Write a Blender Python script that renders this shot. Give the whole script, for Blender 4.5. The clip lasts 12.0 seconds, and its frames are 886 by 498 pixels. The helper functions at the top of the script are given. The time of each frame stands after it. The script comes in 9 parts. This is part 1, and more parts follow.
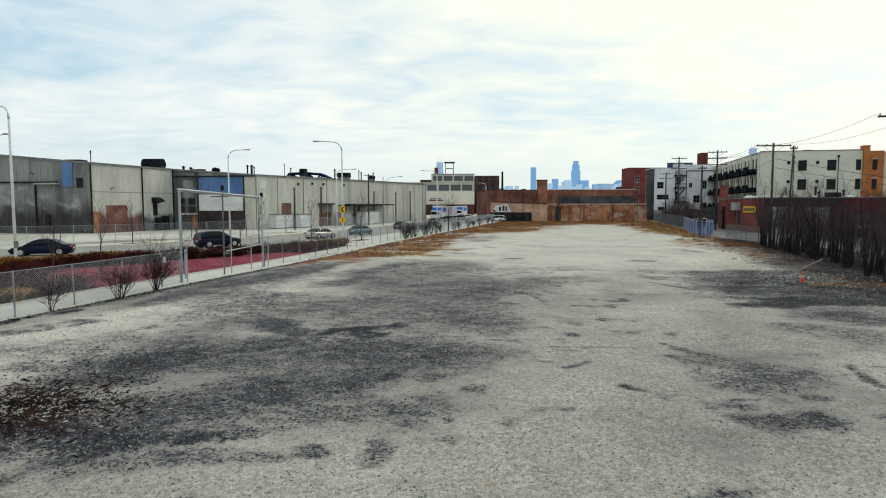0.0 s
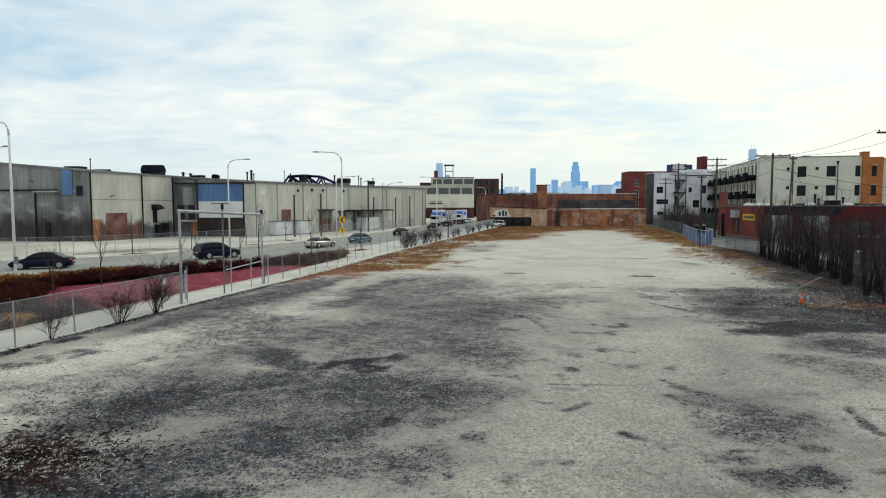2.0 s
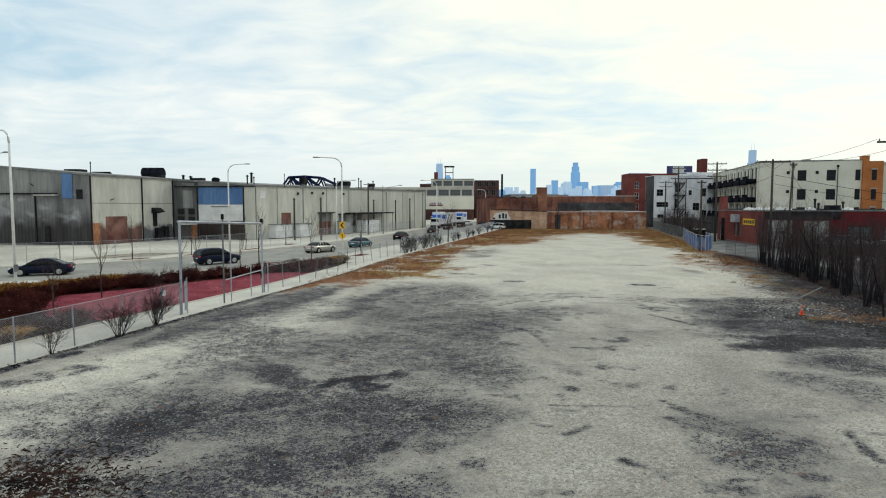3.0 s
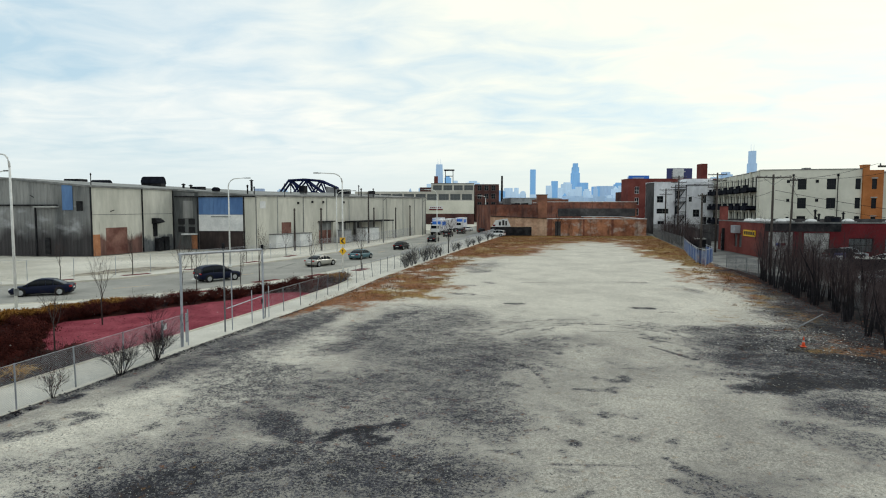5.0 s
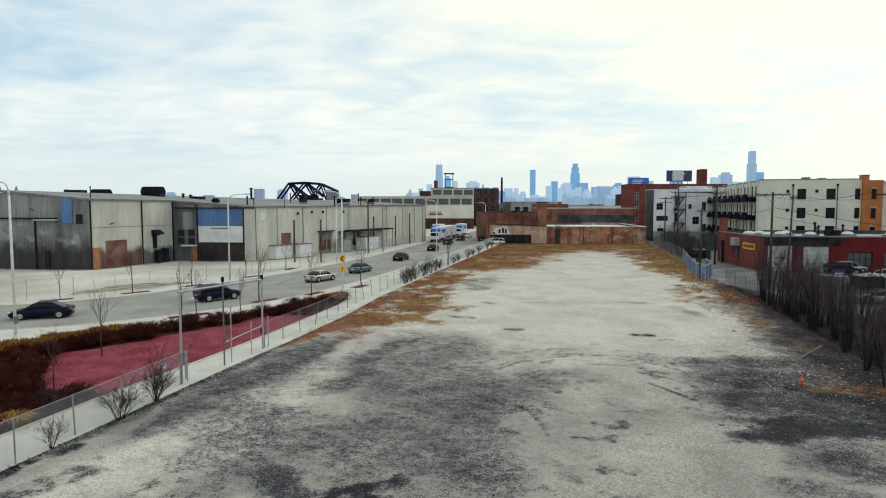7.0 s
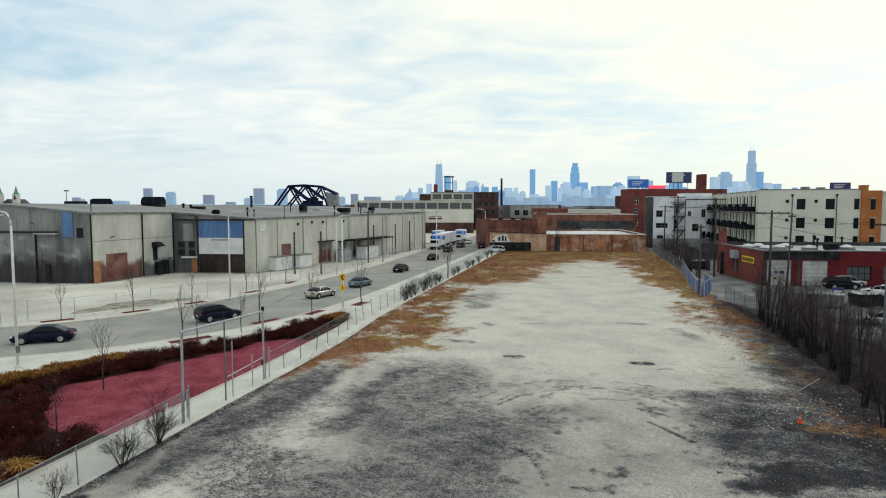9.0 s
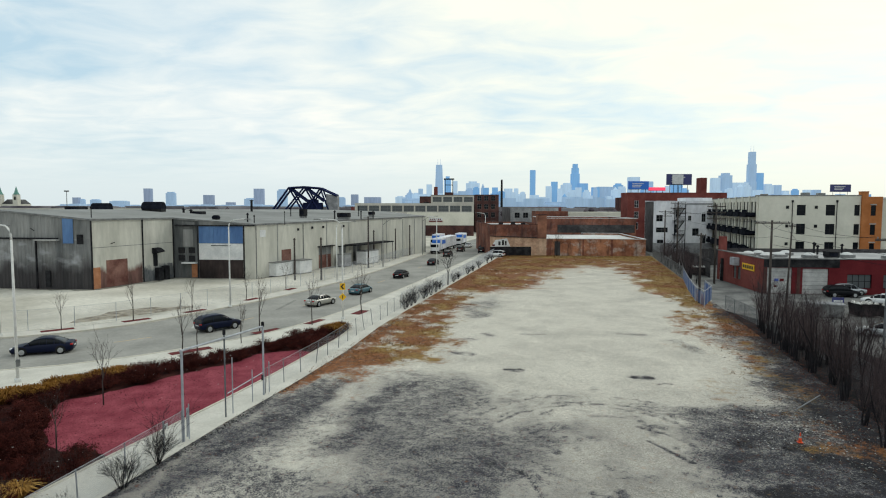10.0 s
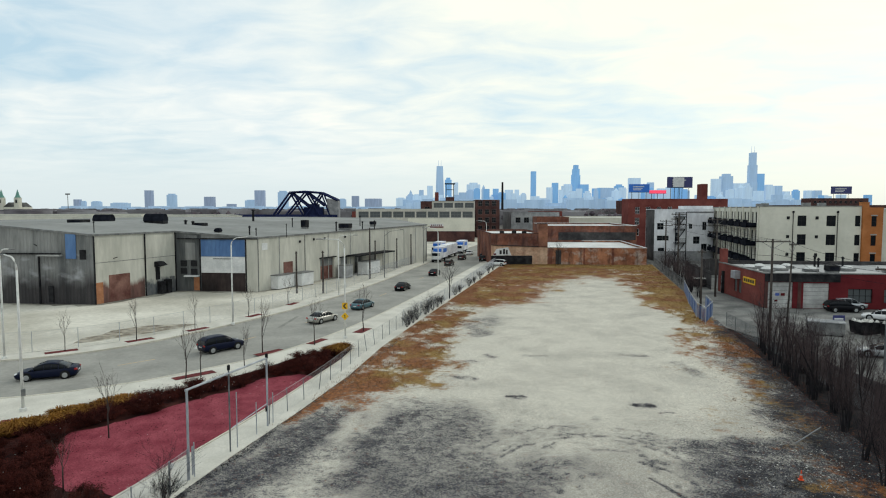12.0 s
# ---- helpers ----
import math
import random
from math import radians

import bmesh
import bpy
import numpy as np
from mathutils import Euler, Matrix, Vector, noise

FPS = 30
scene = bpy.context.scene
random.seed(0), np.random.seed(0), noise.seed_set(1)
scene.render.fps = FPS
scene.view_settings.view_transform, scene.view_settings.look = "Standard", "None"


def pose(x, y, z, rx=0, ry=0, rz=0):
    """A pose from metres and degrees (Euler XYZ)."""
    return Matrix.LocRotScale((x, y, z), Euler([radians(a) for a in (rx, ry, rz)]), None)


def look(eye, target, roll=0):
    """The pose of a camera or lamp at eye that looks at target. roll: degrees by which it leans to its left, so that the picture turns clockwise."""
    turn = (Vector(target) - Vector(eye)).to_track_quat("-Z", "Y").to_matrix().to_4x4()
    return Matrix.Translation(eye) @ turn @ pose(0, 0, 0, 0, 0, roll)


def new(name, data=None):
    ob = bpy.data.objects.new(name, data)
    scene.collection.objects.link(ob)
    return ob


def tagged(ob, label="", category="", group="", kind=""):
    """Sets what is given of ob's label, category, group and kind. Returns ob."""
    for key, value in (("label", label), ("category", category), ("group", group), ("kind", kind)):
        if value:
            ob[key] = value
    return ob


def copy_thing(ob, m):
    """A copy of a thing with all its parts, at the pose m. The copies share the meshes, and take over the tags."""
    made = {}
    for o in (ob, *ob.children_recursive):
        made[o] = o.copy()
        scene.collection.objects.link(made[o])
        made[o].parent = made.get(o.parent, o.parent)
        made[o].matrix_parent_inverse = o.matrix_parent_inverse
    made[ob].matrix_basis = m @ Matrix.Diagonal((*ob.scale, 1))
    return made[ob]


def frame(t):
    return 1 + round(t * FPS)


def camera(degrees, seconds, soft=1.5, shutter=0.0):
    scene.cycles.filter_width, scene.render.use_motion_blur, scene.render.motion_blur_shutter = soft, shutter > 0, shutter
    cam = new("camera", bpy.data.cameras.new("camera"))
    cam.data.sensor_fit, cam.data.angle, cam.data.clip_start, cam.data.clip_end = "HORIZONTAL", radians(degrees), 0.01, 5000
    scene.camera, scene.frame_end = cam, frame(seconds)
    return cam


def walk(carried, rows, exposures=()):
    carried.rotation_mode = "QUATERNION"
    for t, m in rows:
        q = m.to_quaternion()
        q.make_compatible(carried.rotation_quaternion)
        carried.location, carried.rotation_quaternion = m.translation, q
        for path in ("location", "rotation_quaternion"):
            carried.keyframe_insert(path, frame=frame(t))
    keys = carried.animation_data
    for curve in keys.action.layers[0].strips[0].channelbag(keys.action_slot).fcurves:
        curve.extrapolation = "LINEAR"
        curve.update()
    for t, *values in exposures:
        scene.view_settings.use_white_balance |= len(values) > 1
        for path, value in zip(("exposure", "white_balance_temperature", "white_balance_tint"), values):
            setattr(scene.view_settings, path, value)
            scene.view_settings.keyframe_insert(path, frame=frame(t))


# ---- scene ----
cam = camera(72.0, 12.0, soft=1.1)
PATH = [
    (0, (0.3245, 1.9727, 4.0187), (-0.1742, 4.1085, 3.8619), -0.1),
    (0.5, (0.3236, 1.9736, 4.2561), (-0.1751, 4.1103, 4.0993), -0.1),
    (1, (0.3126, 1.9846, 4.5146), (-0.1861, 4.1213, 4.3597), -0.1),
    (1.5, (0.3098, 2.0029, 4.7804), (-0.1870, 4.1406, 4.6255), -0),
    (2, (0.3144, 2.0112, 5.0646), (-0.1833, 4.1479, 4.9106), -0.1),
    (2.5, (0.3080, 2.0148, 5.3561), (-0.1888, 4.1525, 5.2021), -0.1),
    (3, (0.2952, 2.0524, 5.6412), (-0.2026, 4.1910, 5.4881), -0),
    (5, (0.1934, 2.1707, 7.2829), (-0.3034, 4.3074, 7.1317), 0),
    (5.5, (0.1861, 2.2183, 7.7367), (-0.3117, 4.3569, 7.5836), 0),
    (6, (0.2026, 2.2651, 8.2289), (-0.2961, 4.4018, 8.0758), 0),
    (6.5, (0.2053, 2.2477, 8.7294), (-0.2915, 4.3844, 8.5763), 0.1),
    (7, (0.2090, 2.2898, 9.2198), (-0.2878, 4.4284, 9.0686), 0),
    (9, (0.1934, 2.2431, 11.3575), (-0.3025, 4.3817, 11.2035), 0),
    (9.5, (0.1861, 2.2889, 11.8012), (-0.3117, 4.4275, 11.6481), 0.1),
    (10, (0.1668, 2.3045, 12.3255), (-0.3291, 4.4422, 12.1733), 0.1),
    (10.5, (0.1522, 2.2587, 12.7967), (-0.3456, 4.3954, 12.6463), 0.1),
    (11, (0.1393, 2.2211, 13.2761), (-0.3575, 4.3578, 13.1267), 0.1),
    (11.5, (0.1228, 2.1679, 13.7922), (-0.3749, 4.3056, 13.6446), 0.1),
    (12, (0.0807, 2.1652, 14.3587), (-0.4180, 4.3028, 14.2102), -0),
]
walk(cam, [(t, look(eye, target, roll)) for t, eye, target, roll in PATH])
SKY, SKY_GAIN, SUN = 0.10, 1.02, 0.6

# ---- world, sun ----
world = bpy.data.worlds.new("overcast_sky")
scene.world = world
world.use_nodes = True
wn, wl = world.node_tree.nodes, world.node_tree.links
wn.clear()


def wnode(kind, **props):
    n = wn.new(kind)
    for k, v in props.items():
        n.inputs[k].default_value = v
    return n


sky = wn.new("ShaderNodeTexSky")
sky.sky_type, sky.sun_disc = "NISHITA", False
sky.sun_elevation, sky.sun_rotation = radians(38), radians(35)
sky.air_density, sky.dust_density, sky.ozone_density = 1.0, 2.0, 1.0
coord = wn.new("ShaderNodeTexCoord")
# cloud layer: directions projected on a high sheet, so that the clouds crowd towards the horizon
sep = wn.new("ShaderNodeSeparateXYZ")
wl.new(coord.outputs["Generated"], sep.inputs[0])
lift = wn.new("ShaderNodeMath"); lift.operation = "ADD"; lift.inputs[1].default_value = 0.10
wl.new(sep.outputs["Z"], lift.inputs[0])
keep = wn.new("ShaderNodeMath"); keep.operation = "MAXIMUM"; keep.inputs[1].default_value = 0.06
wl.new(lift.outputs[0], keep.inputs[0])
over = wn.new("ShaderNodeCombineXYZ")
for ax in "XY":
    d = wn.new("ShaderNodeMath"); d.operation = "DIVIDE"
    wl.new(sep.outputs[ax], d.inputs[0]); wl.new(keep.outputs[0], d.inputs[1])
    wl.new(d.outputs[0], over.inputs[ax])
turn = wn.new("ShaderNodeMapping")
turn.inputs["Rotation"].default_value = (0, 0, radians(-12))
turn.inputs["Scale"].default_value = (0.42, 0.55, 1)
turn.inputs["Location"].default_value = (2.1, 0.7, 0)
wl.new(over.outputs[0], turn.inputs["Vector"])
big = wnode("ShaderNodeTexNoise", Scale=0.8, Detail=4.0, Roughness=0.5, Distortion=0.5)
fine = wnode("ShaderNodeTexNoise", Scale=5.2, Detail=5.0, Roughness=0.55, Distortion=0.5)
wl.new(turn.outputs[0], big.inputs["Vector"]); wl.new(turn.outputs[0], fine.inputs["Vector"])
mixn = wn.new("ShaderNodeMix"); mixn.inputs["Factor"].default_value = 0.40
wl.new(big.outputs["Fac"], mixn.inputs["A"]); wl.new(fine.outputs["Fac"], mixn.inputs["B"])
cover = wn.new("ShaderNodeValToRGB")
cover.color_ramp.elements[0].position, cover.color_ramp.elements[0].color = 0.37, (0.17, 0.17, 0.17, 1)
cover.color_ramp.elements[1].position, cover.color_ramp.elements[1].color = 0.62, (1, 1, 1, 1)
wl.new(mixn.outputs["Result"], cover.inputs[0])
clear = wn.new("ShaderNodeMix"); clear.data_type, clear.blend_type = "RGBA", "MULTIPLY"
clear.inputs["Factor"].default_value = 1.0
clear.inputs["B"].default_value = (SKY, SKY, SKY, 1)
wl.new(sky.outputs[0], clear.inputs["A"])
veil = wn.new("ShaderNodeMix"); veil.data_type = "RGBA"
veil.inputs["Factor"].default_value = 0.62
veil.inputs["B"].default_value = (0.52, 0.81, 0.98, 1)
wl.new(clear.outputs["Result"], veil.inputs["A"])
cloudy = wn.new("ShaderNodeMix"); cloudy.data_type = "RGBA"
# clouds are brighter and warmer towards the veiled sun
aim = wn.new("ShaderNodeVectorMath"); aim.operation = "DOT_PRODUCT"
aim.inputs[1].default_value = (0.45, 0.68, 0.58)
wl.new(coord.outputs["Generated"], aim.inputs[0])
glow = wn.new("ShaderNodeMapRange"); glow.inputs["From Min"].default_value, glow.inputs["From Max"].default_value = 0.45, 0.98
wl.new(aim.outputs["Value"], glow.inputs["Value"])
lit_cloud = wn.new("ShaderNodeMix"); lit_cloud.data_type = "RGBA"
lit_cloud.inputs["A"].default_value, lit_cloud.inputs["B"].default_value = (0.96, 0.985, 0.94, 1), (1.13, 1.10, 0.86, 1)
wl.new(glow.outputs[0], lit_cloud.inputs["Factor"])
wl.new(lit_cloud.outputs["Result"], cloudy.inputs["B"])
calm = wn.new("ShaderNodeMapRange"); calm.interpolation_type = "SMOOTHSTEP"
calm.inputs["From Min"].default_value, calm.inputs["From Max"].default_value = 0.01, 0.15
wl.new(sep.outputs["Z"], calm.inputs["Value"])
even_out = wn.new("ShaderNodeMix"); even_out.inputs["A"].default_value = 0.56
wl.new(calm.outputs[0], even_out.inputs["Factor"]); wl.new(cover.outputs[0], even_out.inputs["B"])
wl.new(even_out.outputs["Result"], cloudy.inputs["Factor"])
wl.new(veil.outputs["Result"], cloudy.inputs["A"])
bg = wn.new("ShaderNodeBackground"); bg.inputs["Strength"].default_value = SKY_GAIN
wl.new(cloudy.outputs["Result"], bg.inputs["Color"])
wout = wn.new("ShaderNodeOutputWorld"); wl.new(bg.outputs[0], wout.inputs[0])

sun = new("sun", bpy.data.lights.new("sun", "SUN"))
sun.data.energy, sun.data.angle, sun.data.color = SUN, radians(14), (1, 0.97, 0.90)
sun.matrix_world = pose(0, 0, 60, 52, 0, -215)


# ---- materials ----
def mat(name, c1, c2, scale=1.0, rough=0.8, metal=0.0, fine_scale=12.0, fine_amount=0.35, bump=0.25, stretch=(1, 1, 1),
        island=0.0, spec=0.4, low=0.35, high=0.65):
    m = bpy.data.materials.new(name)
    m.use_nodes = True
    n, l = m.node_tree.nodes, m.node_tree.links
    b = n["Principled BSDF"]
    tc = n.new("ShaderNodeTexCoord")
    mp = n.new("ShaderNodeMapping"); mp.inputs["Scale"].default_value = stretch
    l.new(tc.outputs["Object"], mp.inputs["Vector"])
    n1 = n.new("ShaderNodeTexNoise"); n1.inputs["Scale"].default_value = scale; n1.inputs["Detail"].default_value = 5
    n2 = n.new("ShaderNodeTexNoise"); n2.inputs["Scale"].default_value = fine_scale; n2.inputs["Detail"].default_value = 4
    n2.inputs["Roughness"].default_value = 0.65
    l.new(mp.outputs[0], n1.inputs["Vector"]); l.new(mp.outputs[0], n2.inputs["Vector"])
    r = n.new("ShaderNodeMapRange"); r.inputs["From Min"].default_value, r.inputs["From Max"].default_value = low, high
    l.new(n1.outputs["Fac"], r.inputs["Value"])
    mx = n.new("ShaderNodeMix"); mx.data_type = "RGBA"
    mx.inputs["A"].default_value, mx.inputs["B"].default_value = (*c1, 1), (*c2, 1)
    l.new(r.outputs[0], mx.inputs["Factor"])
    gain = n.new("ShaderNodeMapRange")
    gain.inputs["From Min"].default_value, gain.inputs["From Max"].default_value = 0.25, 0.75
    gain.inputs["To Min"].default_value, gain.inputs["To Max"].default_value = 1 - fine_amount, 1 + fine_amount
    l.new(n2.outputs["Fac"], gain.inputs["Value"])
    last = gain.outputs[0]
    if island:
        g = n.new("ShaderNodeNewGeometry")
        o = n.new("ShaderNodeObjectInfo")
        s = n.new("ShaderNodeMath"); s.operation = "ADD"
        l.new(g.outputs["Random Per Island"], s.inputs[0]); l.new(o.outputs["Random"], s.inputs[1])
        ir = n.new("ShaderNodeMapRange"); ir.inputs["From Max"].default_value = 2.0
        ir.inputs["To Min"].default_value, ir.inputs["To Max"].default_value = 1 - island, 1 + island
        l.new(s.outputs[0], ir.inputs["Value"])
        mu = n.new("ShaderNodeMath"); mu.operation = "MULTIPLY"
        l.new(last, mu.inputs[0]); l.new(ir.outputs[0], mu.inputs[1])
        last = mu.outputs[0]
    vm = n.new("ShaderNodeVectorMath"); vm.operation = "SCALE"
    l.new(mx.outputs["Result"], vm.inputs[0]); l.new(last, vm.inputs["Scale"])
    l.new(vm.outputs[0], b.inputs["Base Color"])
    b.inputs["Roughness"].default_value, b.inputs["Metallic"].default_value = rough, metal
    b.inputs["Specular IOR Level"].default_value = spec if rough < 0.7 else min(spec, 0.06)
    if bump:
        bp = n.new("ShaderNodeBump"); bp.inputs["Strength"].default_value = bump; bp.inputs["Distance"].default_value = 0.03
        l.new(n2.outputs["Fac"], bp.inputs["Height"]); l.new(bp.outputs[0], b.inputs["Normal"])
    return m


def gloss(name, c, rough=0.15, metal=0.0, coat=0.0, emit=None, glow=0.0, spec=0.5):
    m = bpy.data.materials.new(name)
    m.use_nodes = True
    n, l = m.node_tree.nodes, m.node_tree.links
    b = n["Principled BSDF"]
    b.inputs["Base Color"].default_value = (*c, 1)
    b.inputs["Metallic"].default_value, b.inputs["Coat Weight"].default_value, b.inputs["Specular IOR Level"].default_value = metal, coat, spec
    nz = n.new("ShaderNodeTexNoise"); nz.inputs["Scale"].default_value = 5; nz.inputs["Detail"].default_value = 4
    r = n.new("ShaderNodeMapRange"); r.inputs["To Min"].default_value, r.inputs["To Max"].default_value = rough * 0.7, rough * 1.4
    l.new(nz.outputs["Fac"], r.inputs["Value"]); l.new(r.outputs[0], b.inputs["Roughness"])
    if emit:
        b.inputs["Emission Color"].default_value, b.inputs["Emission Strength"].default_value = (*emit, 1), glow
    return m


CONCRETE = mat("concrete", (0.49, 0.47, 0.415), (0.62, 0.595, 0.53), 0.4, 0.9, fine_scale=9, fine_amount=0.14, bump=0.15)
YARD = mat("yard_concrete", (0.44, 0.415, 0.35), (0.66, 0.63, 0.55), 0.10, 0.92, fine_scale=1.6, fine_amount=0.14, bump=0.1)
KERB = mat("kerb_concrete", (0.50, 0.47, 0.40), (0.60, 0.56, 0.48), 0.8, 0.9, fine_scale=8, fine_amount=0.15)
ASPHALT = mat("asphalt", (0.255, 0.25, 0.228), (0.34, 0.33, 0.30), 0.25, 0.9, fine_scale=3, fine_amount=0.12, bump=0.12)
ALLEY = mat("alley_asphalt", (0.115, 0.115, 0.112), (0.235, 0.232, 0.220), 0.3, 0.9, fine_scale=4, fine_amount=0.25, bump=0.2)
CITY = mat("city_ground", (0.10, 0.09, 0.08), (0.17, 0.16, 0.15), 0.02, 0.95, fine_scale=0.2, fine_amount=0.3, bump=0)
WORN_PATCH = mat("worn_asphalt_patch", (0.20, 0.197, 0.182), (0.27, 0.265, 0.24), 0.6, 0.9, fine_scale=3, fine_amount=0.15, bump=0.1)
PIT_MULCH = mat("old_red_mulch", (0.095, 0.026, 0.028), (0.17, 0.045, 0.045), 1.6, 0.95, fine_scale=16, fine_amount=0.45, bump=0.3)
MULCH = mat("red_mulch", (0.180, 0.032, 0.046), (0.265, 0.060, 0.078), 0.7, 0.95, fine_scale=13, fine_amount=0.5, bump=0.5)
SOIL = mat("dark_bed_soil", (0.018, 0.007, 0.007), (0.055, 0.018, 0.014), 1.2, 0.95, fine_scale=14, fine_amount=0.5, bump=0.6)
SHRUB = mat("burgundy_twigs", (0.018, 0.006, 0.006), (0.090, 0.022, 0.016), 1.5, 0.9, fine_scale=9, bump=0, island=0.5)
GOLD = mat("dry_golden_grass", (0.115, 0.044, 0.011), (0.35, 0.180, 0.038), 0.9, 0.9, fine_scale=7, bump=0, island=0.5)
STRAW = mat("dry_straw_grass", (0.075, 0.030, 0.011), (0.25, 0.112, 0.032), 0.5, 0.9, fine_scale=9, bump=0, island=0.6)
BARK = mat("grey_bark", (0.045, 0.038, 0.036), (0.085, 0.072, 0.066), 2.0, 0.95, fine_scale=20, fine_amount=0.3, bump=0.5)
TWIG = mat("bare_twigs", (0.040, 0.030, 0.030), (0.085, 0.055, 0.048), 1.0, 0.95, fine_scale=12, bump=0, island=0.35)
HEDGE = mat("dark_hedge_bark", (0.012, 0.012, 0.015), (0.036, 0.032, 0.034), 0.5, 0.95, fine_scale=6, bump=0, island=0.4)
HEDGE_TWIG = mat("grey_hedge_twigs", (0.037, 0.030, 0.033), (0.112, 0.080, 0.079), 0.3, 0.95, fine_scale=6, bump=0, island=0.4)
DIRT = mat("dark_hedge_soil", (0.010, 0.010, 0.012), (0.036, 0.032, 0.033), 0.7, 0.95, fine_scale=6, fine_amount=0.5, bump=0.5)
DIRT_PALE = mat("bare_brown_earth", (0.13, 0.10, 0.07), (0.46, 0.42, 0.34), 0.9, 0.95, fine_scale=4, fine_amount=0.3, bump=0.3)
CHIP = mat("bark_chips", (0.008, 0.006, 0.006), (0.060, 0.030, 0.021), 1.0, 0.9, fine_scale=20, bump=0.2, island=0.6)
LEAF = mat("dead_leaves", (0.040, 0.016, 0.012), (0.14, 0.05, 0.028), 1.0, 0.9, fine_scale=20, bump=0, island=0.6)
CLOD = mat("dark_cinder_clods", (0.014, 0.014, 0.017), (0.060, 0.060, 0.064), 1.0, 0.95, fine_scale=20, fine_amount=0.4, bump=0.4, island=0.5)
STONE = mat("grey_pebbles", (0.15, 0.15, 0.145), (0.34, 0.335, 0.305), 0.5, 0.9, fine_scale=30, bump=0.3, island=0.6)
LITTER = mat("pale_litter", (0.36, 0.35, 0.33), (0.66, 0.65, 0.61), 3, 0.7, fine_scale=15, bump=0.2, island=0.35)
GALV = mat("galvanised_steel", (0.30, 0.32, 0.35), (0.43, 0.45, 0.49), 2, 0.5, 0.4, fine_scale=18, fine_amount=0.15, bump=0.05)
FENCE_POST = mat("dull_fence_post", (0.21, 0.22, 0.24), (0.32, 0.33, 0.355), 2, 0.55, 0.3, fine_scale=18, fine_amount=0.2, bump=0.05)
WIRE = mat("chain_link_wire", (0.30, 0.31, 0.325), (0.40, 0.41, 0.43), 2, 0.55, 0.4, fine_scale=8, fine_amount=0.15, bump=0)
POST = mat("dark_steel_post", (0.10, 0.11, 0.12), (0.17, 0.18, 0.19), 2, 0.6, 0.3, fine_scale=14, fine_amount=0.2, bump=0.1)
WHITE_POLE = mat("white_painted_steel", (0.58, 0.58, 0.55), (0.72, 0.72, 0.69), 1.5, 0.5, fine_scale=10, fine_amount=0.1, bump=0.05)
BLACK_STEEL = mat("black_steel", (0.006, 0.007, 0.011), (0.016, 0.018, 0.026), 1, 0.8, spec=0.02, fine_scale=8, bump=0.1)
TIMBER = mat("weathered_pole_wood", (0.045, 0.038, 0.036), (0.095, 0.082, 0.074), 1.0, 0.95, fine_scale=8, fine_amount=0.3, stretch=(4, 4, 0.4))
SIDING = mat("grey_beige_siding", (0.46, 0.45, 0.395), (0.56, 0.545, 0.48), 0.35, 0.7, fine_scale=1.4, fine_amount=0.13, bump=0.05, stretch=(1, 1, 0.25))
# grey siding again, with the shade of the recess put into its colour
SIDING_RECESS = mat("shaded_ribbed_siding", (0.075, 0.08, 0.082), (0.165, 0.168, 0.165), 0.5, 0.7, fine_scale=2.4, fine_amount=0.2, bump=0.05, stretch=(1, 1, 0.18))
SIDING_GREY = mat("grey_ribbed_siding", (0.14, 0.145, 0.145), (0.31, 0.31, 0.30), 0.5, 0.7, fine_scale=2.4, fine_amount=0.18, bump=0.05, stretch=(1, 1, 0.18))
BASE_BROWN = mat("rust_brown_base_paint", (0.017, 0.015, 0.016), (0.052, 0.039, 0.037), 0.5, 0.8, fine_scale=2.5, fine_amount=0.35, bump=0.1, stretch=(1, 1, 0.3))
RUST = mat("rust_red_paint", (0.12, 0.052, 0.044), (0.24, 0.13, 0.105), 0.5, 0.85, fine_scale=3, fine_amount=0.25, bump=0.1)
ORANGE_BASE = mat("orange_brick_patch", (0.33, 0.14, 0.07), (0.42, 0.20, 0.11), 1, 0.9, fine_scale=6, fine_amount=0.2)
BLUE_PANEL = mat("faded_blue_panel", (0.055, 0.13, 0.30), (0.10, 0.20, 0.39), 0.5, 0.6, fine_scale=2, fine_amount=0.15, bump=0.04, stretch=(1, 1, 0.3))
WHITE_PANEL = mat("dirty_white_panel", (0.55, 0.56, 0.56), (0.70, 0.70, 0.69), 0.7, 0.7, fine_scale=4, fine_amount=0.12, bump=0.05)
DARK_METAL = mat("dark_metal", (0.012, 0.012, 0.014), (0.036, 0.036, 0.038), 1, 0.75, spec=0.03, fine_scale=6, bump=0.1)
SILL = mat("dull_pale_trim", (0.30, 0.30, 0.29), (0.40, 0.40, 0.385), 1, 0.7, fine_scale=5, fine_amount=0.15, bump=0.05)
GREY_METAL = mat("grey_metal", (0.12, 0.125, 0.125), (0.22, 0.22, 0.215), 1, 0.6, 0.2, fine_scale=5, fine_amount=0.2)
ROOF = mat("pale_grey_roofing", (0.205, 0.208, 0.20), (0.30, 0.303, 0.292), 0.06, 0.9, fine_scale=0.6, fine_amount=0.14, bump=0.05)
ROOF_WHITE = mat("white_membrane_roof", (0.55, 0.55, 0.54), (0.74, 0.74, 0.72), 0.12, 0.8, fine_scale=0.8, fine_amount=0.15, bump=0.05)
ROOF_DARK = mat("tar_roof", (0.06, 0.06, 0.06), (0.12, 0.12, 0.115), 0.15, 0.95, fine_scale=1, fine_amount=0.2)
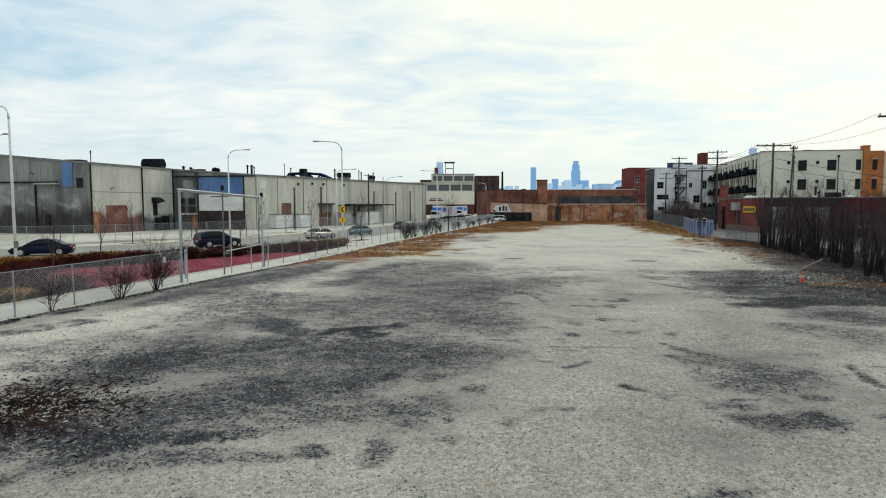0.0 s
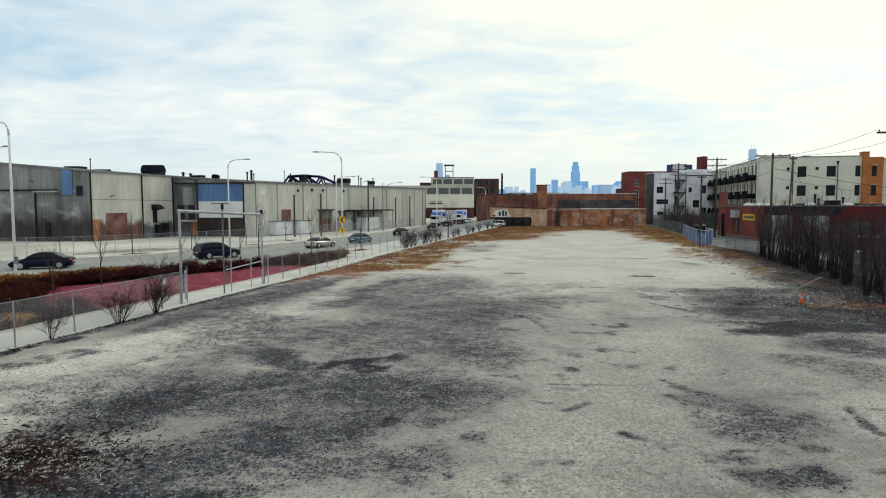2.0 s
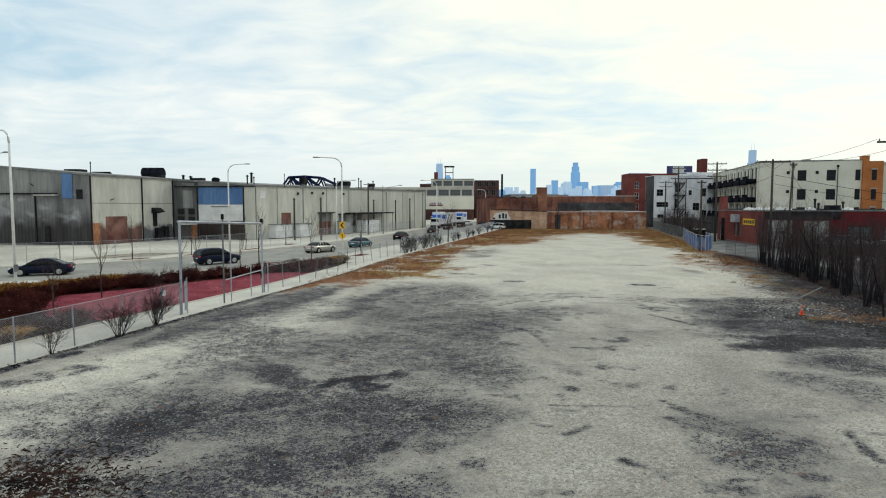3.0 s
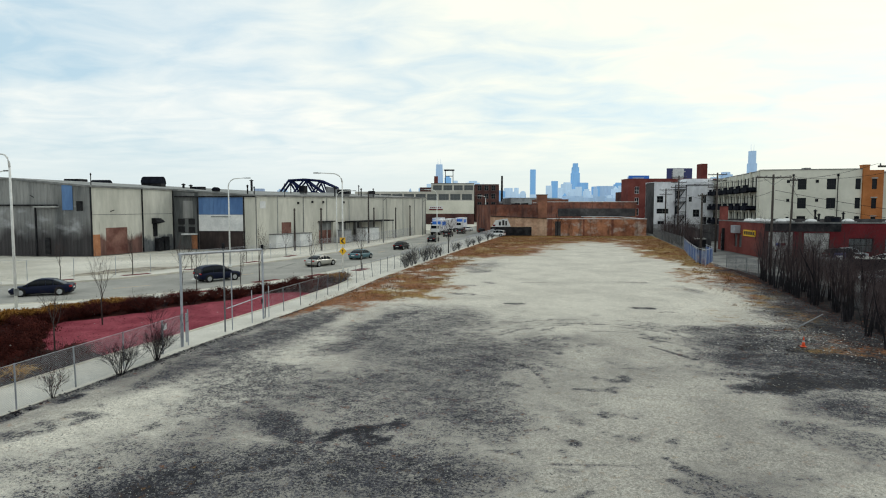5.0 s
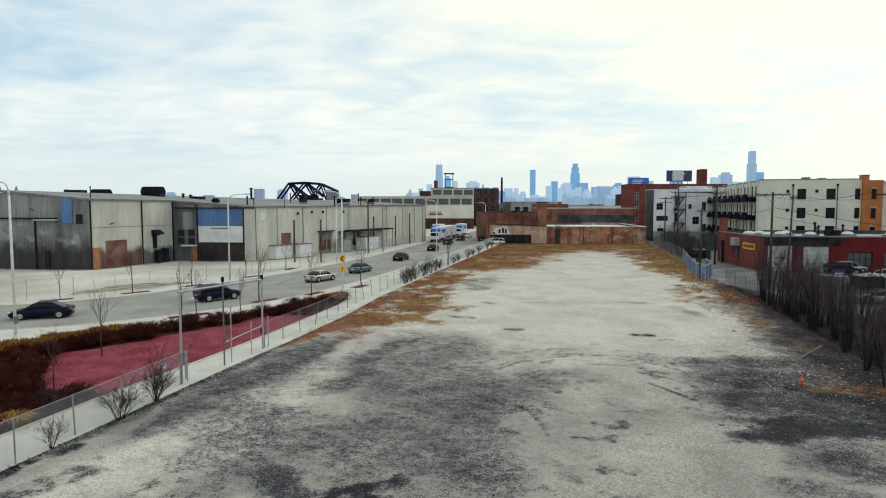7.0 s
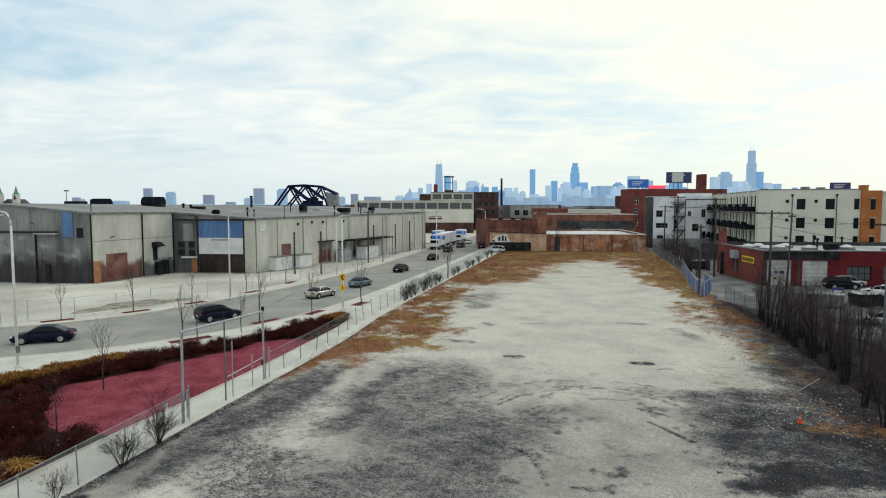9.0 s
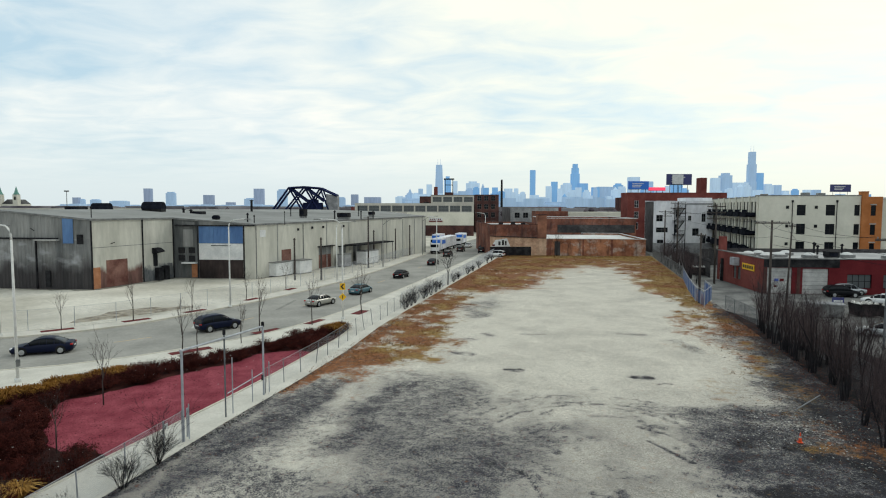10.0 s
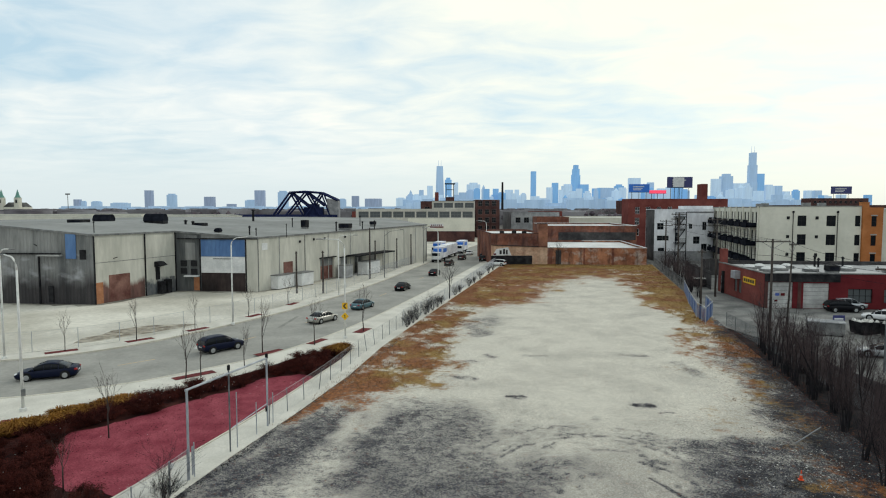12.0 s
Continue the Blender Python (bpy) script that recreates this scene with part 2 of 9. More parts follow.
BRICK_ORANGE = mat("weathered_orange_brick", (0.135, 0.068, 0.054), (0.35, 0.165, 0.105), 0.26, 0.95, fine_scale=1.0, fine_amount=0.32, bump=0.1)


def stained(name, c1, c2, wash, soot, amount_wash=0.5, amount_soot=0.6):
    """Old brickwork: mottled, with washed-out blotches and sooty runs down the wall."""
    m = mat(name, c1, c2, 0.26, 0.95, fine_scale=1.4, fine_amount=0.35, bump=0.1)
    n, l = m.node_tree.nodes, m.node_tree.links
    b = n["Principled BSDF"]
    src = b.inputs["Base Color"].links[0].from_socket
    tc = n.new("ShaderNodeTexCoord")
    for scale, stretch, lo, hi, colour, amount in ((0.38, (1, 1, 1.3), 0.50, 0.64, wash, amount_wash), (0.8, (1, 1, 0.16), 0.52, 0.66, soot, amount_soot)):
        mp = n.new("ShaderNodeMapping"); mp.inputs["Scale"].default_value = stretch
        mp.inputs["Location"].default_value = (3.7 * scale, 0, 1.3)
        l.new(tc.outputs["Object"], mp.inputs["Vector"])
        t = n.new("ShaderNodeTexNoise")
        for k, v in (("Scale", scale), ("Detail", 6.0), ("Roughness", 0.68)):
            t.inputs[k].default_value = v
        l.new(mp.outputs[0], t.inputs["Vector"])
        r = n.new("ShaderNodeMapRange")
        for k, v in (("From Min", lo), ("From Max", hi), ("To Max", amount)):
            r.inputs[k].default_value = v
        l.new(t.outputs["Fac"], r.inputs["Value"])
        q = n.new("ShaderNodeMix"); q.data_type = "RGBA"
        l.new(r.outputs[0], q.inputs["Factor"]); l.new(src, q.inputs["A"])
        q.inputs["B"].default_value = (*colour, 1)
        src = q.outputs["Result"]
    l.new(src, b.inputs["Base Color"])
    return m


def worn_paint(m, colour_low, colour_high, level, ragged, scale, stretch, soft=0.0):
    """A coat of old paint up to a ragged level over the sheet's own colour, worn through in places."""
    n, l = m.node_tree.nodes, m.node_tree.links
    b = n["Principled BSDF"]
    src = b.inputs["Base Color"].links[0].from_socket
    tc = n.new("ShaderNodeTexCoord")
    sep_z = n.new("ShaderNodeSeparateXYZ"); l.new(tc.outputs["Object"], sep_z.inputs[0])
    mp = n.new("ShaderNodeMapping"); mp.inputs["Scale"].default_value = stretch
    l.new(tc.outputs["Object"], mp.inputs["Vector"])
    t = n.new("ShaderNodeTexNoise")
    for k, v in (("Scale", scale), ("Detail", 6.0), ("Roughness", 0.62)):
        t.inputs[k].default_value = v
    l.new(mp.outputs[0], t.inputs["Vector"])
    r = n.new("ShaderNodeMapRange")
    for k, v in (("From Min", 0.25), ("From Max", 0.75), ("To Min", level - ragged), ("To Max", level + ragged)):
        r.inputs[k].default_value = v
    l.new(t.outputs["Fac"], r.inputs["Value"])
    d = n.new("ShaderNodeMath"); d.operation = "SUBTRACT"
    l.new(r.outputs[0], d.inputs[0]); l.new(sep_z.outputs["Z"], d.inputs[1])
    f = n.new("ShaderNodeMapRange")
    for k, v in (("From Min", -0.25 - soft), ("From Max", 0.35 + soft), ("To Max", 0.94)):
        f.inputs[k].default_value = v
    l.new(d.outputs[0], f.inputs["Value"])
    t2 = n.new("ShaderNodeTexNoise")
    for k, v in (("Scale", scale * 1.7), ("Detail", 5.0), ("Roughness", 0.6)):
        t2.inputs[k].default_value = v
    l.new(mp.outputs[0], t2.inputs["Vector"])
    coat = n.new("ShaderNodeMix"); coat.data_type = "RGBA"
    coat.inputs["A"].default_value, coat.inputs["B"].default_value = (*colour_low, 1), (*colour_high, 1)
    cr = n.new("ShaderNodeMapRange"); cr.inputs["From Min"].default_value, cr.inputs["From Max"].default_value = 0.35, 0.68
    l.new(t2.outputs["Fac"], cr.inputs["Value"]); l.new(cr.outputs[0], coat.inputs["Factor"])
    q = n.new("ShaderNodeMix"); q.data_type = "RGBA"
    l.new(f.outputs[0], q.inputs["Factor"]); l.new(src, q.inputs["A"]); l.new(coat.outputs["Result"], q.inputs["B"])
    l.new(q.outputs["Result"], b.inputs["Base Color"])
    return m


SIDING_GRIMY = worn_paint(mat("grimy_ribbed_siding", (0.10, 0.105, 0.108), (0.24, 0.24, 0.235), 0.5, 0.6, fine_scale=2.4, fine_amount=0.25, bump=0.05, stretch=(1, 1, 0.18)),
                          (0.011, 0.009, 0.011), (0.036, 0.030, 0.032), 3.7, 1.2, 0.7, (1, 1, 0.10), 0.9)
def painted_sheen(m, lo, hi):
    """Pale smeared reflections across the sheets, painted into the base colour."""
    n, l = m.node_tree.nodes, m.node_tree.links
    b = n["Principled BSDF"]
    src = b.inputs["Base Color"].links[0].from_socket
    tc = n.new("ShaderNodeTexCoord")
    mp = n.new("ShaderNodeMapping"); mp.inputs["Scale"].default_value = (0.5, 0.5, 0.75); mp.inputs["Location"].default_value = (0.4, 0, 0.35)
    l.new(tc.outputs["Object"], mp.inputs["Vector"])
    t = n.new("ShaderNodeTexNoise"); t.inputs["Scale"].default_value, t.inputs["Detail"].default_value = 0.8, 4.0
    l.new(mp.outputs[0], t.inputs["Vector"])
    r = n.new("ShaderNodeMapRange")
    for key, v in (("From Min", lo - 0.06), ("From Max", hi), ("To Max", 0.62)):
        r.inputs[key].default_value = v
    l.new(t.outputs["Fac"], r.inputs["Value"])
    height = n.new("ShaderNodeSeparateXYZ"); l.new(tc.outputs["Object"], height.inputs[0])
    reach = n.new("ShaderNodeMapRange")
    for key, v in (("From Min", 2.7), ("From Max", 3.6)):
        reach.inputs[key].default_value = v
    l.new(height.outputs["Z"], reach.inputs["Value"])
    part_of = n.new("ShaderNodeMath"); part_of.operation = "MULTIPLY"
    l.new(r.outputs[0], part_of.inputs[0]); l.new(reach.outputs[0], part_of.inputs[1])
    q = n.new("ShaderNodeMix"); q.data_type = "RGBA"; q.inputs["B"].default_value = (0.46, 0.47, 0.49, 1)
    l.new(part_of.outputs[0], q.inputs["Factor"]); l.new(src, q.inputs["A"])
    l.new(q.outputs["Result"], b.inputs["Base Color"])


# whitish shine of the metal, mixed into the colour above the base
painted_sheen(SIDING_GRIMY, 0.58, 0.70)
SIDING_RUSTED = worn_paint(mat("rust_washed_siding", (0.46, 0.45, 0.395), (0.56, 0.545, 0.48), 0.35, 0.7, fine_scale=1.4, fine_amount=0.13, bump=0.05, stretch=(1, 1, 0.25)),
                           (0.085, 0.036, 0.032), (0.22, 0.105, 0.085), 2.6, 0.9, 0.5, (1, 1, 0.3), 0.15)
SIDING_SOOTED = worn_paint(mat("soot_washed_siding", (0.46, 0.45, 0.395), (0.56, 0.545, 0.48), 0.35, 0.7, fine_scale=1.4, fine_amount=0.13, bump=0.05, stretch=(1, 1, 0.25)),
                           (0.045, 0.052, 0.065), (0.20, 0.205, 0.21), 2.0, 1.1, 0.45, (1, 1, 0.5))

BRICK_STAINED = stained("stained_orange_brick", (0.19, 0.078, 0.050), (0.44, 0.20, 0.112), (0.50, 0.43, 0.375), (0.045, 0.036, 0.036), 0.8, 0.8)
BRICK_SMOKY = stained("smoke_stained_brick", (0.11, 0.048, 0.038), (0.27, 0.11, 0.072), (0.19, 0.13, 0.115), (0.035, 0.030, 0.032), 0.5, 0.75)
STUCCO_STAINED = stained("stained_tan_stucco", (0.42, 0.27, 0.18), (0.56, 0.39, 0.28), (0.34, 0.17, 0.105), (0.14, 0.085, 0.07), 0.6, 0.4)
BRICK_RED = mat("red_brick", (0.125, 0.036, 0.032), (0.21, 0.066, 0.056), 0.25, 0.92, fine_scale=2.5, fine_amount=0.22, bump=0.1)
BRICK_MAROON = mat("maroon_painted_brick", (0.095, 0.013, 0.017), (0.145, 0.022, 0.026), 0.3, 0.75, fine_scale=2.5, fine_amount=0.15, bump=0.1)
BRICK_DARK = mat("sooty_brick", (0.055, 0.030, 0.030), (0.12, 0.06, 0.052), 0.25, 0.95, fine_scale=1.8, fine_amount=0.3, bump=0.1)
STUCCO_CREAM = mat("cream_stucco", (0.60, 0.585, 0.50), (0.70, 0.68, 0.585), 0.2, 0.9, fine_scale=1.5, fine_amount=0.07, bump=0.05)
STUCCO_ORANGE = mat("orange_stucco", (0.37, 0.135, 0.046), (0.46, 0.18, 0.068), 0.4, 0.85, fine_scale=2, fine_amount=0.12, bump=0.05)
PAINT_WHITE = mat("dirty_white_paint", (0.66, 0.67, 0.71), (0.84, 0.85, 0.87), 0.25, 0.8, fine_scale=1.2, fine_amount=0.16, bump=0.05, stretch=(1, 1, 0.5))
DOOR_DIRTY = mat("dirty_roller_door", (0.34, 0.34, 0.335), (0.50, 0.50, 0.485), 0.6, 0.7, fine_scale=3, fine_amount=0.2, bump=0.05)
ROOF_SHOP = mat("dusty_membrane_roof", (0.33, 0.33, 0.33), (0.48, 0.48, 0.47), 0.15, 0.85, fine_scale=0.9, fine_amount=0.2, bump=0.05)
PAINT_GREY = mat("stained_grey_render", (0.22, 0.225, 0.235), (0.36, 0.365, 0.37), 0.3, 0.9, fine_scale=1.5, fine_amount=0.25)
BEIGE_FRAME = mat("beige_concrete_frame", (0.42, 0.40, 0.355), (0.54, 0.52, 0.465), 0.2, 0.9, fine_scale=1.5, fine_amount=0.12)
BLUE_SLAT = mat("faded_blue_slats", (0.08, 0.12, 0.25), (0.14, 0.20, 0.36), 1, 0.7, fine_scale=6, fine_amount=0.25)
CONE = mat("orange_cone_plastic", (0.65, 0.06, 0.015), (0.78, 0.11, 0.03), 3, 0.5, fine_scale=10, fine_amount=0.15, bump=0.05)
YELLOW = mat("yellow_sign_sheet", (0.72, 0.40, 0.01), (0.80, 0.47, 0.02), 2, 0.45, fine_scale=6, fine_amount=0.06, bump=0)
INK = mat("black_sign_ink", (0.012, 0.012, 0.012), (0.02, 0.02, 0.02), 3, 0.5, bump=0)
# distance haze is painted into the base colours of the far towers
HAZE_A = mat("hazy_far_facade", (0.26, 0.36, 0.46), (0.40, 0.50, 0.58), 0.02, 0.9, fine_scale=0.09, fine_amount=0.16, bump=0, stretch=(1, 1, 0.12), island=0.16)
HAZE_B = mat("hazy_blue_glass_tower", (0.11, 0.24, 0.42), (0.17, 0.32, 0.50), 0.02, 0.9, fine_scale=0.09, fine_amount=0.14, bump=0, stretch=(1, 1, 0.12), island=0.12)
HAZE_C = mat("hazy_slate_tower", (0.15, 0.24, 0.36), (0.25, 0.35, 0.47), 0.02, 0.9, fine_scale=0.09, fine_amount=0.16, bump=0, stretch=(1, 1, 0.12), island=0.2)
# the towers also glow faintly: airlight imitated by emission
for m, haze_glow in ((HAZE_A, (0.22, 0.29, 0.35)), (HAZE_B, (0.10, 0.20, 0.32)), (HAZE_C, (0.17, 0.24, 0.31))):
    m.node_tree.nodes["Principled BSDF"].inputs["Emission Color"].default_value = (*haze_glow, 1)
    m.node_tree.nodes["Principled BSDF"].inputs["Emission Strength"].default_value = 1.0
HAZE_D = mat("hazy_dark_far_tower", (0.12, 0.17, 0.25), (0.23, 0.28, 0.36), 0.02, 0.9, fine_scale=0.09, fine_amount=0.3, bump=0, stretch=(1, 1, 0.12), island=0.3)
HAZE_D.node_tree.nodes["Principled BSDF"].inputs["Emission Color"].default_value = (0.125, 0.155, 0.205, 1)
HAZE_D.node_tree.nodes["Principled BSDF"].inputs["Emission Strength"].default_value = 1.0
FAR_BLOCK = mat("far_low_buildings", (0.10, 0.09, 0.10), (0.30, 0.29, 0.30), 0.02, 0.95, fine_scale=0.1, fine_amount=0.3, bump=0, island=0.5)
FAR_WOOD = mat("far_bare_woods", (0.085, 0.07, 0.085), (0.14, 0.115, 0.125), 0.05, 0.95, fine_scale=0.3, fine_amount=0.3, bump=0, island=0.3)
VERDIGRIS = mat("verdigris_copper", (0.12, 0.26, 0.22), (0.18, 0.34, 0.29), 1, 0.8, fine_scale=4, fine_amount=0.2)
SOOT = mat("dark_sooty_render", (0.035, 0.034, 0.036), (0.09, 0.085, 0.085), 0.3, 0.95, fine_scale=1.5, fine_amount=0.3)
GLASS = gloss("dark_window_glass", (0.008, 0.010, 0.013), 0.12, spec=0.16)
GLASS_DEEP = gloss("deep_shaded_glass", (0.006, 0.007, 0.009), 0.5, spec=0.04)
NAVY_STEEL = mat("navy_bridge_steel", (0.008, 0.012, 0.045), (0.022, 0.030, 0.085), 0.3, 0.8, fine_scale=2, bump=0.1)
GLASS_GREY = gloss("dusty_window_glass", (0.07, 0.08, 0.085), 0.3)
TYRE = mat("tyre_rubber", (0.012, 0.012, 0.012), (0.022, 0.022, 0.022), 4, 0.85, bump=0.1)
RIM = gloss("alloy_rim", (0.45, 0.46, 0.47), 0.3, 0.8)
LAMP_RED = gloss("red_tail_lamp", (0.35, 0.01, 0.01), 0.2)
LAMP_CLEAR = gloss("clear_headlamp", (0.7, 0.72, 0.74), 0.15)


# ---- building helpers ----
class Geo:
    """Gathers points and faces of one mesh."""

    def __init__(self):
        self.v, self.f = [], []

    def add(self, pts, faces):
        k = len(self.v)
        self.v.extend(tuple(p) for p in pts)
        self.f.extend(tuple(k + i for i in q) for q in faces)
        return self

    def box(self, x0, y0, z0, x1, y1, z1, m=None):
        pts = [Vector(p) for p in ((x0, y0, z0), (x1, y0, z0), (x1, y1, z0), (x0, y1, z0), (x0, y0, z1), (x1, y0, z1), (x1, y1, z1), (x0, y1, z1))]
        if m:
            pts = [m @ p for p in pts]
        return self.add(pts, ((0, 3, 2, 1), (4, 5, 6, 7), (0, 1, 5, 4), (1, 2, 6, 5), (2, 3, 7, 6), (3, 0, 4, 7)))

    def chamfer(self, x0, y0, z0, x1, y1, z1, c):
        """A box with its upright and upper edges cut."""
        def ring(i, z):
            return [(x0 + i + c, y0 + i, z), (x1 - i - c, y0 + i, z), (x1 - i, y0 + i + c, z), (x1 - i, y1 - i - c, z),
                    (x1 - i - c, y1 - i, z), (x0 + i + c, y1 - i, z), (x0 + i, y1 - i - c, z), (x0 + i, y0 + i + c, z)]
        pts = ring(0, z0) + ring(0, z1 - c) + ring(c, z1)
        faces = [tuple(range(7, -1, -1)), tuple(range(16, 24))]
        for a in (0, 8):
            faces += [(a + i, a + (i + 1) % 8, a + 8 + (i + 1) % 8, a + 8 + i) for i in range(8)]
        return self.add(pts, faces)

    def prism(self, outline, z0, z1):
        """outline: points anticlockwise; z1 may be a list of heights."""
        n = len(outline)
        tops = z1 if isinstance(z1, (list, tuple)) else [z1] * n
        pts = [(x, y, z0) for x, y in outline] + [(x, y, z) for (x, y), z in zip(outline, tops)]
        return self.add(pts, [tuple(range(n - 1, -1, -1)), tuple(range(n, 2 * n))] + [(i, (i + 1) % n, n + (i + 1) % n, n + i) for i in range(n)])

    def tube(self, pts, radii, n=6, caps=True):
        pts = [Vector(p) for p in pts]
        if not isinstance(radii, (list, tuple)):
            radii = [radii] * len(pts)
        out = []
        for i, p in enumerate(pts):
            d = (pts[min(i + 1, len(pts) - 1)] - pts[max(i - 1, 0)]).normalized()
            a = d.orthogonal().normalized() if abs(d.z) > 0.9 else d.cross(Vector((0, 0, 1))).normalized()
            b = d.cross(a)
            out += [p + (a * math.cos(6.28319 * j / n) + b * math.sin(6.28319 * j / n)) * radii[i] for j in range(n)]
        faces = [(i * n + j, i * n + (j + 1) % n, (i + 1) * n + (j + 1) % n, (i + 1) * n + j) for i in range(len(pts) - 1) for j in range(n)]
        if caps:
            k = (len(pts) - 1) * n
            faces += [tuple(range(n - 1, -1, -1)), tuple(range(k, k + n))]
        return self.add(out, faces)

    def wall(self, m, w, h, holes=(), depth=0.15, top=None):
        """A wall front in the plane y = 0 of m, facing -y, with recessed rectangular holes (x0, z0, x1, z1). top: height at the far end."""
        xs = sorted({0, w, *[v for q in holes for v in (q[0], q[2])]})
        zs = sorted({0, h, *[v for q in holes for v in (q[1], q[3])]})
        top = h if top is None else top
        for x0, x1 in zip(xs, xs[1:]):
            for z0, z1 in zip(zs, zs[1:]):
                if any(q[0] <= x0 and x1 <= q[2] and q[1] <= z0 and z1 <= q[3] for q in holes):
                    continue
                za, zb = (z1, z1) if z1 < h else (h + (top - h) * x0 / w, h + (top - h) * x1 / w)
                self.add([m @ Vector(p) for p in ((x0, 0, z0), (x1, 0, z0), (x1, 0, zb), (x0, 0, za))], ((0, 1, 2, 3),))
        for x0, z0, x1, z1 in holes:
            c = [(x0, z0), (x1, z0), (x1, z1), (x0, z1)]
            for (a, b), (e, g) in zip(c, c[1:] + c[:1]):
                self.add([m @ Vector(p) for p in ((a, 0, b), (a, depth, b), (e, depth, g), (e, 0, g))], ((0, 1, 2, 3),))
        return self

    def make(self, name, material, parent=None, label="", smooth=False):
        me = bpy.data.meshes.new(name)
        me.from_pydata(self.v, [], self.f)
        me.materials.append(material)
        if smooth:
            me.shade_smooth()
        ob = new(name, me)
        if parent:
            ob.parent = parent
        if label:
            ob["label"] = label
        return ob


def thing(name, label, category, m, group="", kind=""):
    """The Empty at the base of a thing."""
    ob = new(name)
    ob.empty_display_size = 0.3
    ob.matrix_basis = m
    return tagged(ob, label, category, group, kind)


def shared(name, ob, parent, m):
    """One more piece on the mesh of ob."""
    c = new(name, ob.data)
    c.parent = parent
    c.matrix_basis = m
    return c


def window(parent, m, x0, z0, x1, z1, frame_mat, depth=0.12, bars=1, glass=None, rail=True):
    """A framed pane set into a hole of a wall."""
    g, t, w, h = Geo(), 0.07, x1 - x0, z1 - z0
    for a, b, c, d in ((0, 0, w, t), (0, h - t, w, h), (0, t, t, h - t), (w - t, t, w, h - t)):
        g.box(x0 + a, depth - 0.06, z0 + b, x0 + c, depth, z0 + d, m)
    for i in range(bars):
        x = x0 + w * (i + 1) / (bars + 1)
        g.box(x - t / 2, depth - 0.05, z0 + t, x + t / 2, depth, z1 - t, m)
    if rail:
        g.box(x0 + t, depth - 0.045, z0 + h * 0.5 - t / 2, x1 - t, depth, z0 + h * 0.5 + t / 2, m)
    fr = g.make("window_frame", frame_mat, parent)
    Geo().box(x0 + t / 2, depth - 0.02, z0 + t / 2, x1 - t / 2, depth + 0.02, z1 - t / 2, m).make("pane", glass or GLASS, fr)
    return fr


def lattice(seed):
    return np.random.RandomState(seed).rand(128, 128)


def field(x, y, size, seed, octaves=4):
    """Smooth noise from 0 to 1 over arrays of places; size: metres of the largest lumps."""
    total, weight, amp = np.zeros_like(x), 0.0, 1.0
    for o in range(octaves):
        t = lattice(seed + o)
        u, v = x / size, y / size
        i, j = np.floor(u).astype(int), np.floor(v).astype(int)
        a, b = u - i, v - j
        a, b = a * a * (3 - 2 * a), b * b * (3 - 2 * b)
        p, q, i1, j1 = i % 128, j % 128, (i + 1) % 128, (j + 1) % 128
        total += amp * ((t[p, q] * (1 - a) + t[i1, q] * a) * (1 - b) + (t[p, j1] * (1 - a) + t[i1, j1] * a) * b)
        weight, amp, size = weight + amp, amp * 0.55, size * 0.5
    return total / weight


# ---- ground ----
gs = Geo()
gs.add([(-6000, -3000, -0.16), (6000, -3000, -0.16), (6000, 6000, -0.16), (-6000, 6000, -0.16)], ((0, 1, 2, 3),))
tagged(gs.make("ground", CITY), "flat dull grey city ground reaching the horizon", "ground", kind="structure")

LOT_X0, LOT_X1, LOT_Y0, LOT_Y1 = -18.45, 15.2, -25.0, 149.0
# bands and marks of the lot's surface: from x, y to x, y, half width, strength
CINDER_BANDS = [
    (-16.0, 37.0, -15.4, 27.6, 1.0, 0.58), (-15.2, 38.5, -14.9, 30.0, 0.7, 0.62), (-15.2, 27.5, -15.1, 21.5, 0.7, 0.6), (-10.9, 37.9, -10.8, 28.1, 0.9, 0.62), (-7.0, 21.9, -4.0, 26.6, 2.2, 0.42),
    (-3.7, 24.9, -2.9, 21.6, 1.2, 0.5), (-8.4, 16.5, -7.1, 16.8, 0.8, 0.72), (-9.8, 19.2, -8.0, 17.9, 0.5, 0.6), (-9.6, 15.1, -10.2, 13.4, 1, 0.72), (-8.0, 15.0, -6.0, 15.0, 0.9, 0.6),
    (-5.8, 16.0, -3.7, 15.9, 1.4, 0.55), (-10.1, 12.3, -9.3, 14.9, 0.7, 0.8), (-7.6, 10.8, -5.0, 13.1, 0.9, 0.68), (-5.7, 14.7, -4.2, 16.1, 1, 0.5), (-8.7, 9.5, -7.2, 9.9, 0.7, 0.85),
]
CINDER_BROAD = [(-8.8, 37.5, -7.8, 28.5, 2.4, 0.46), (-16.0, 36.5, -15.6, 27.0, 1.5, 0.42), (-5.0, 11.2, -3.0, 12.2, 1.0, 0.42), (-6.7, 15.5, -4.6, 17.2, 0.8, 0.5), (-6.3, 22.0, -4.0, 26.0, 2.8, 0.26)]
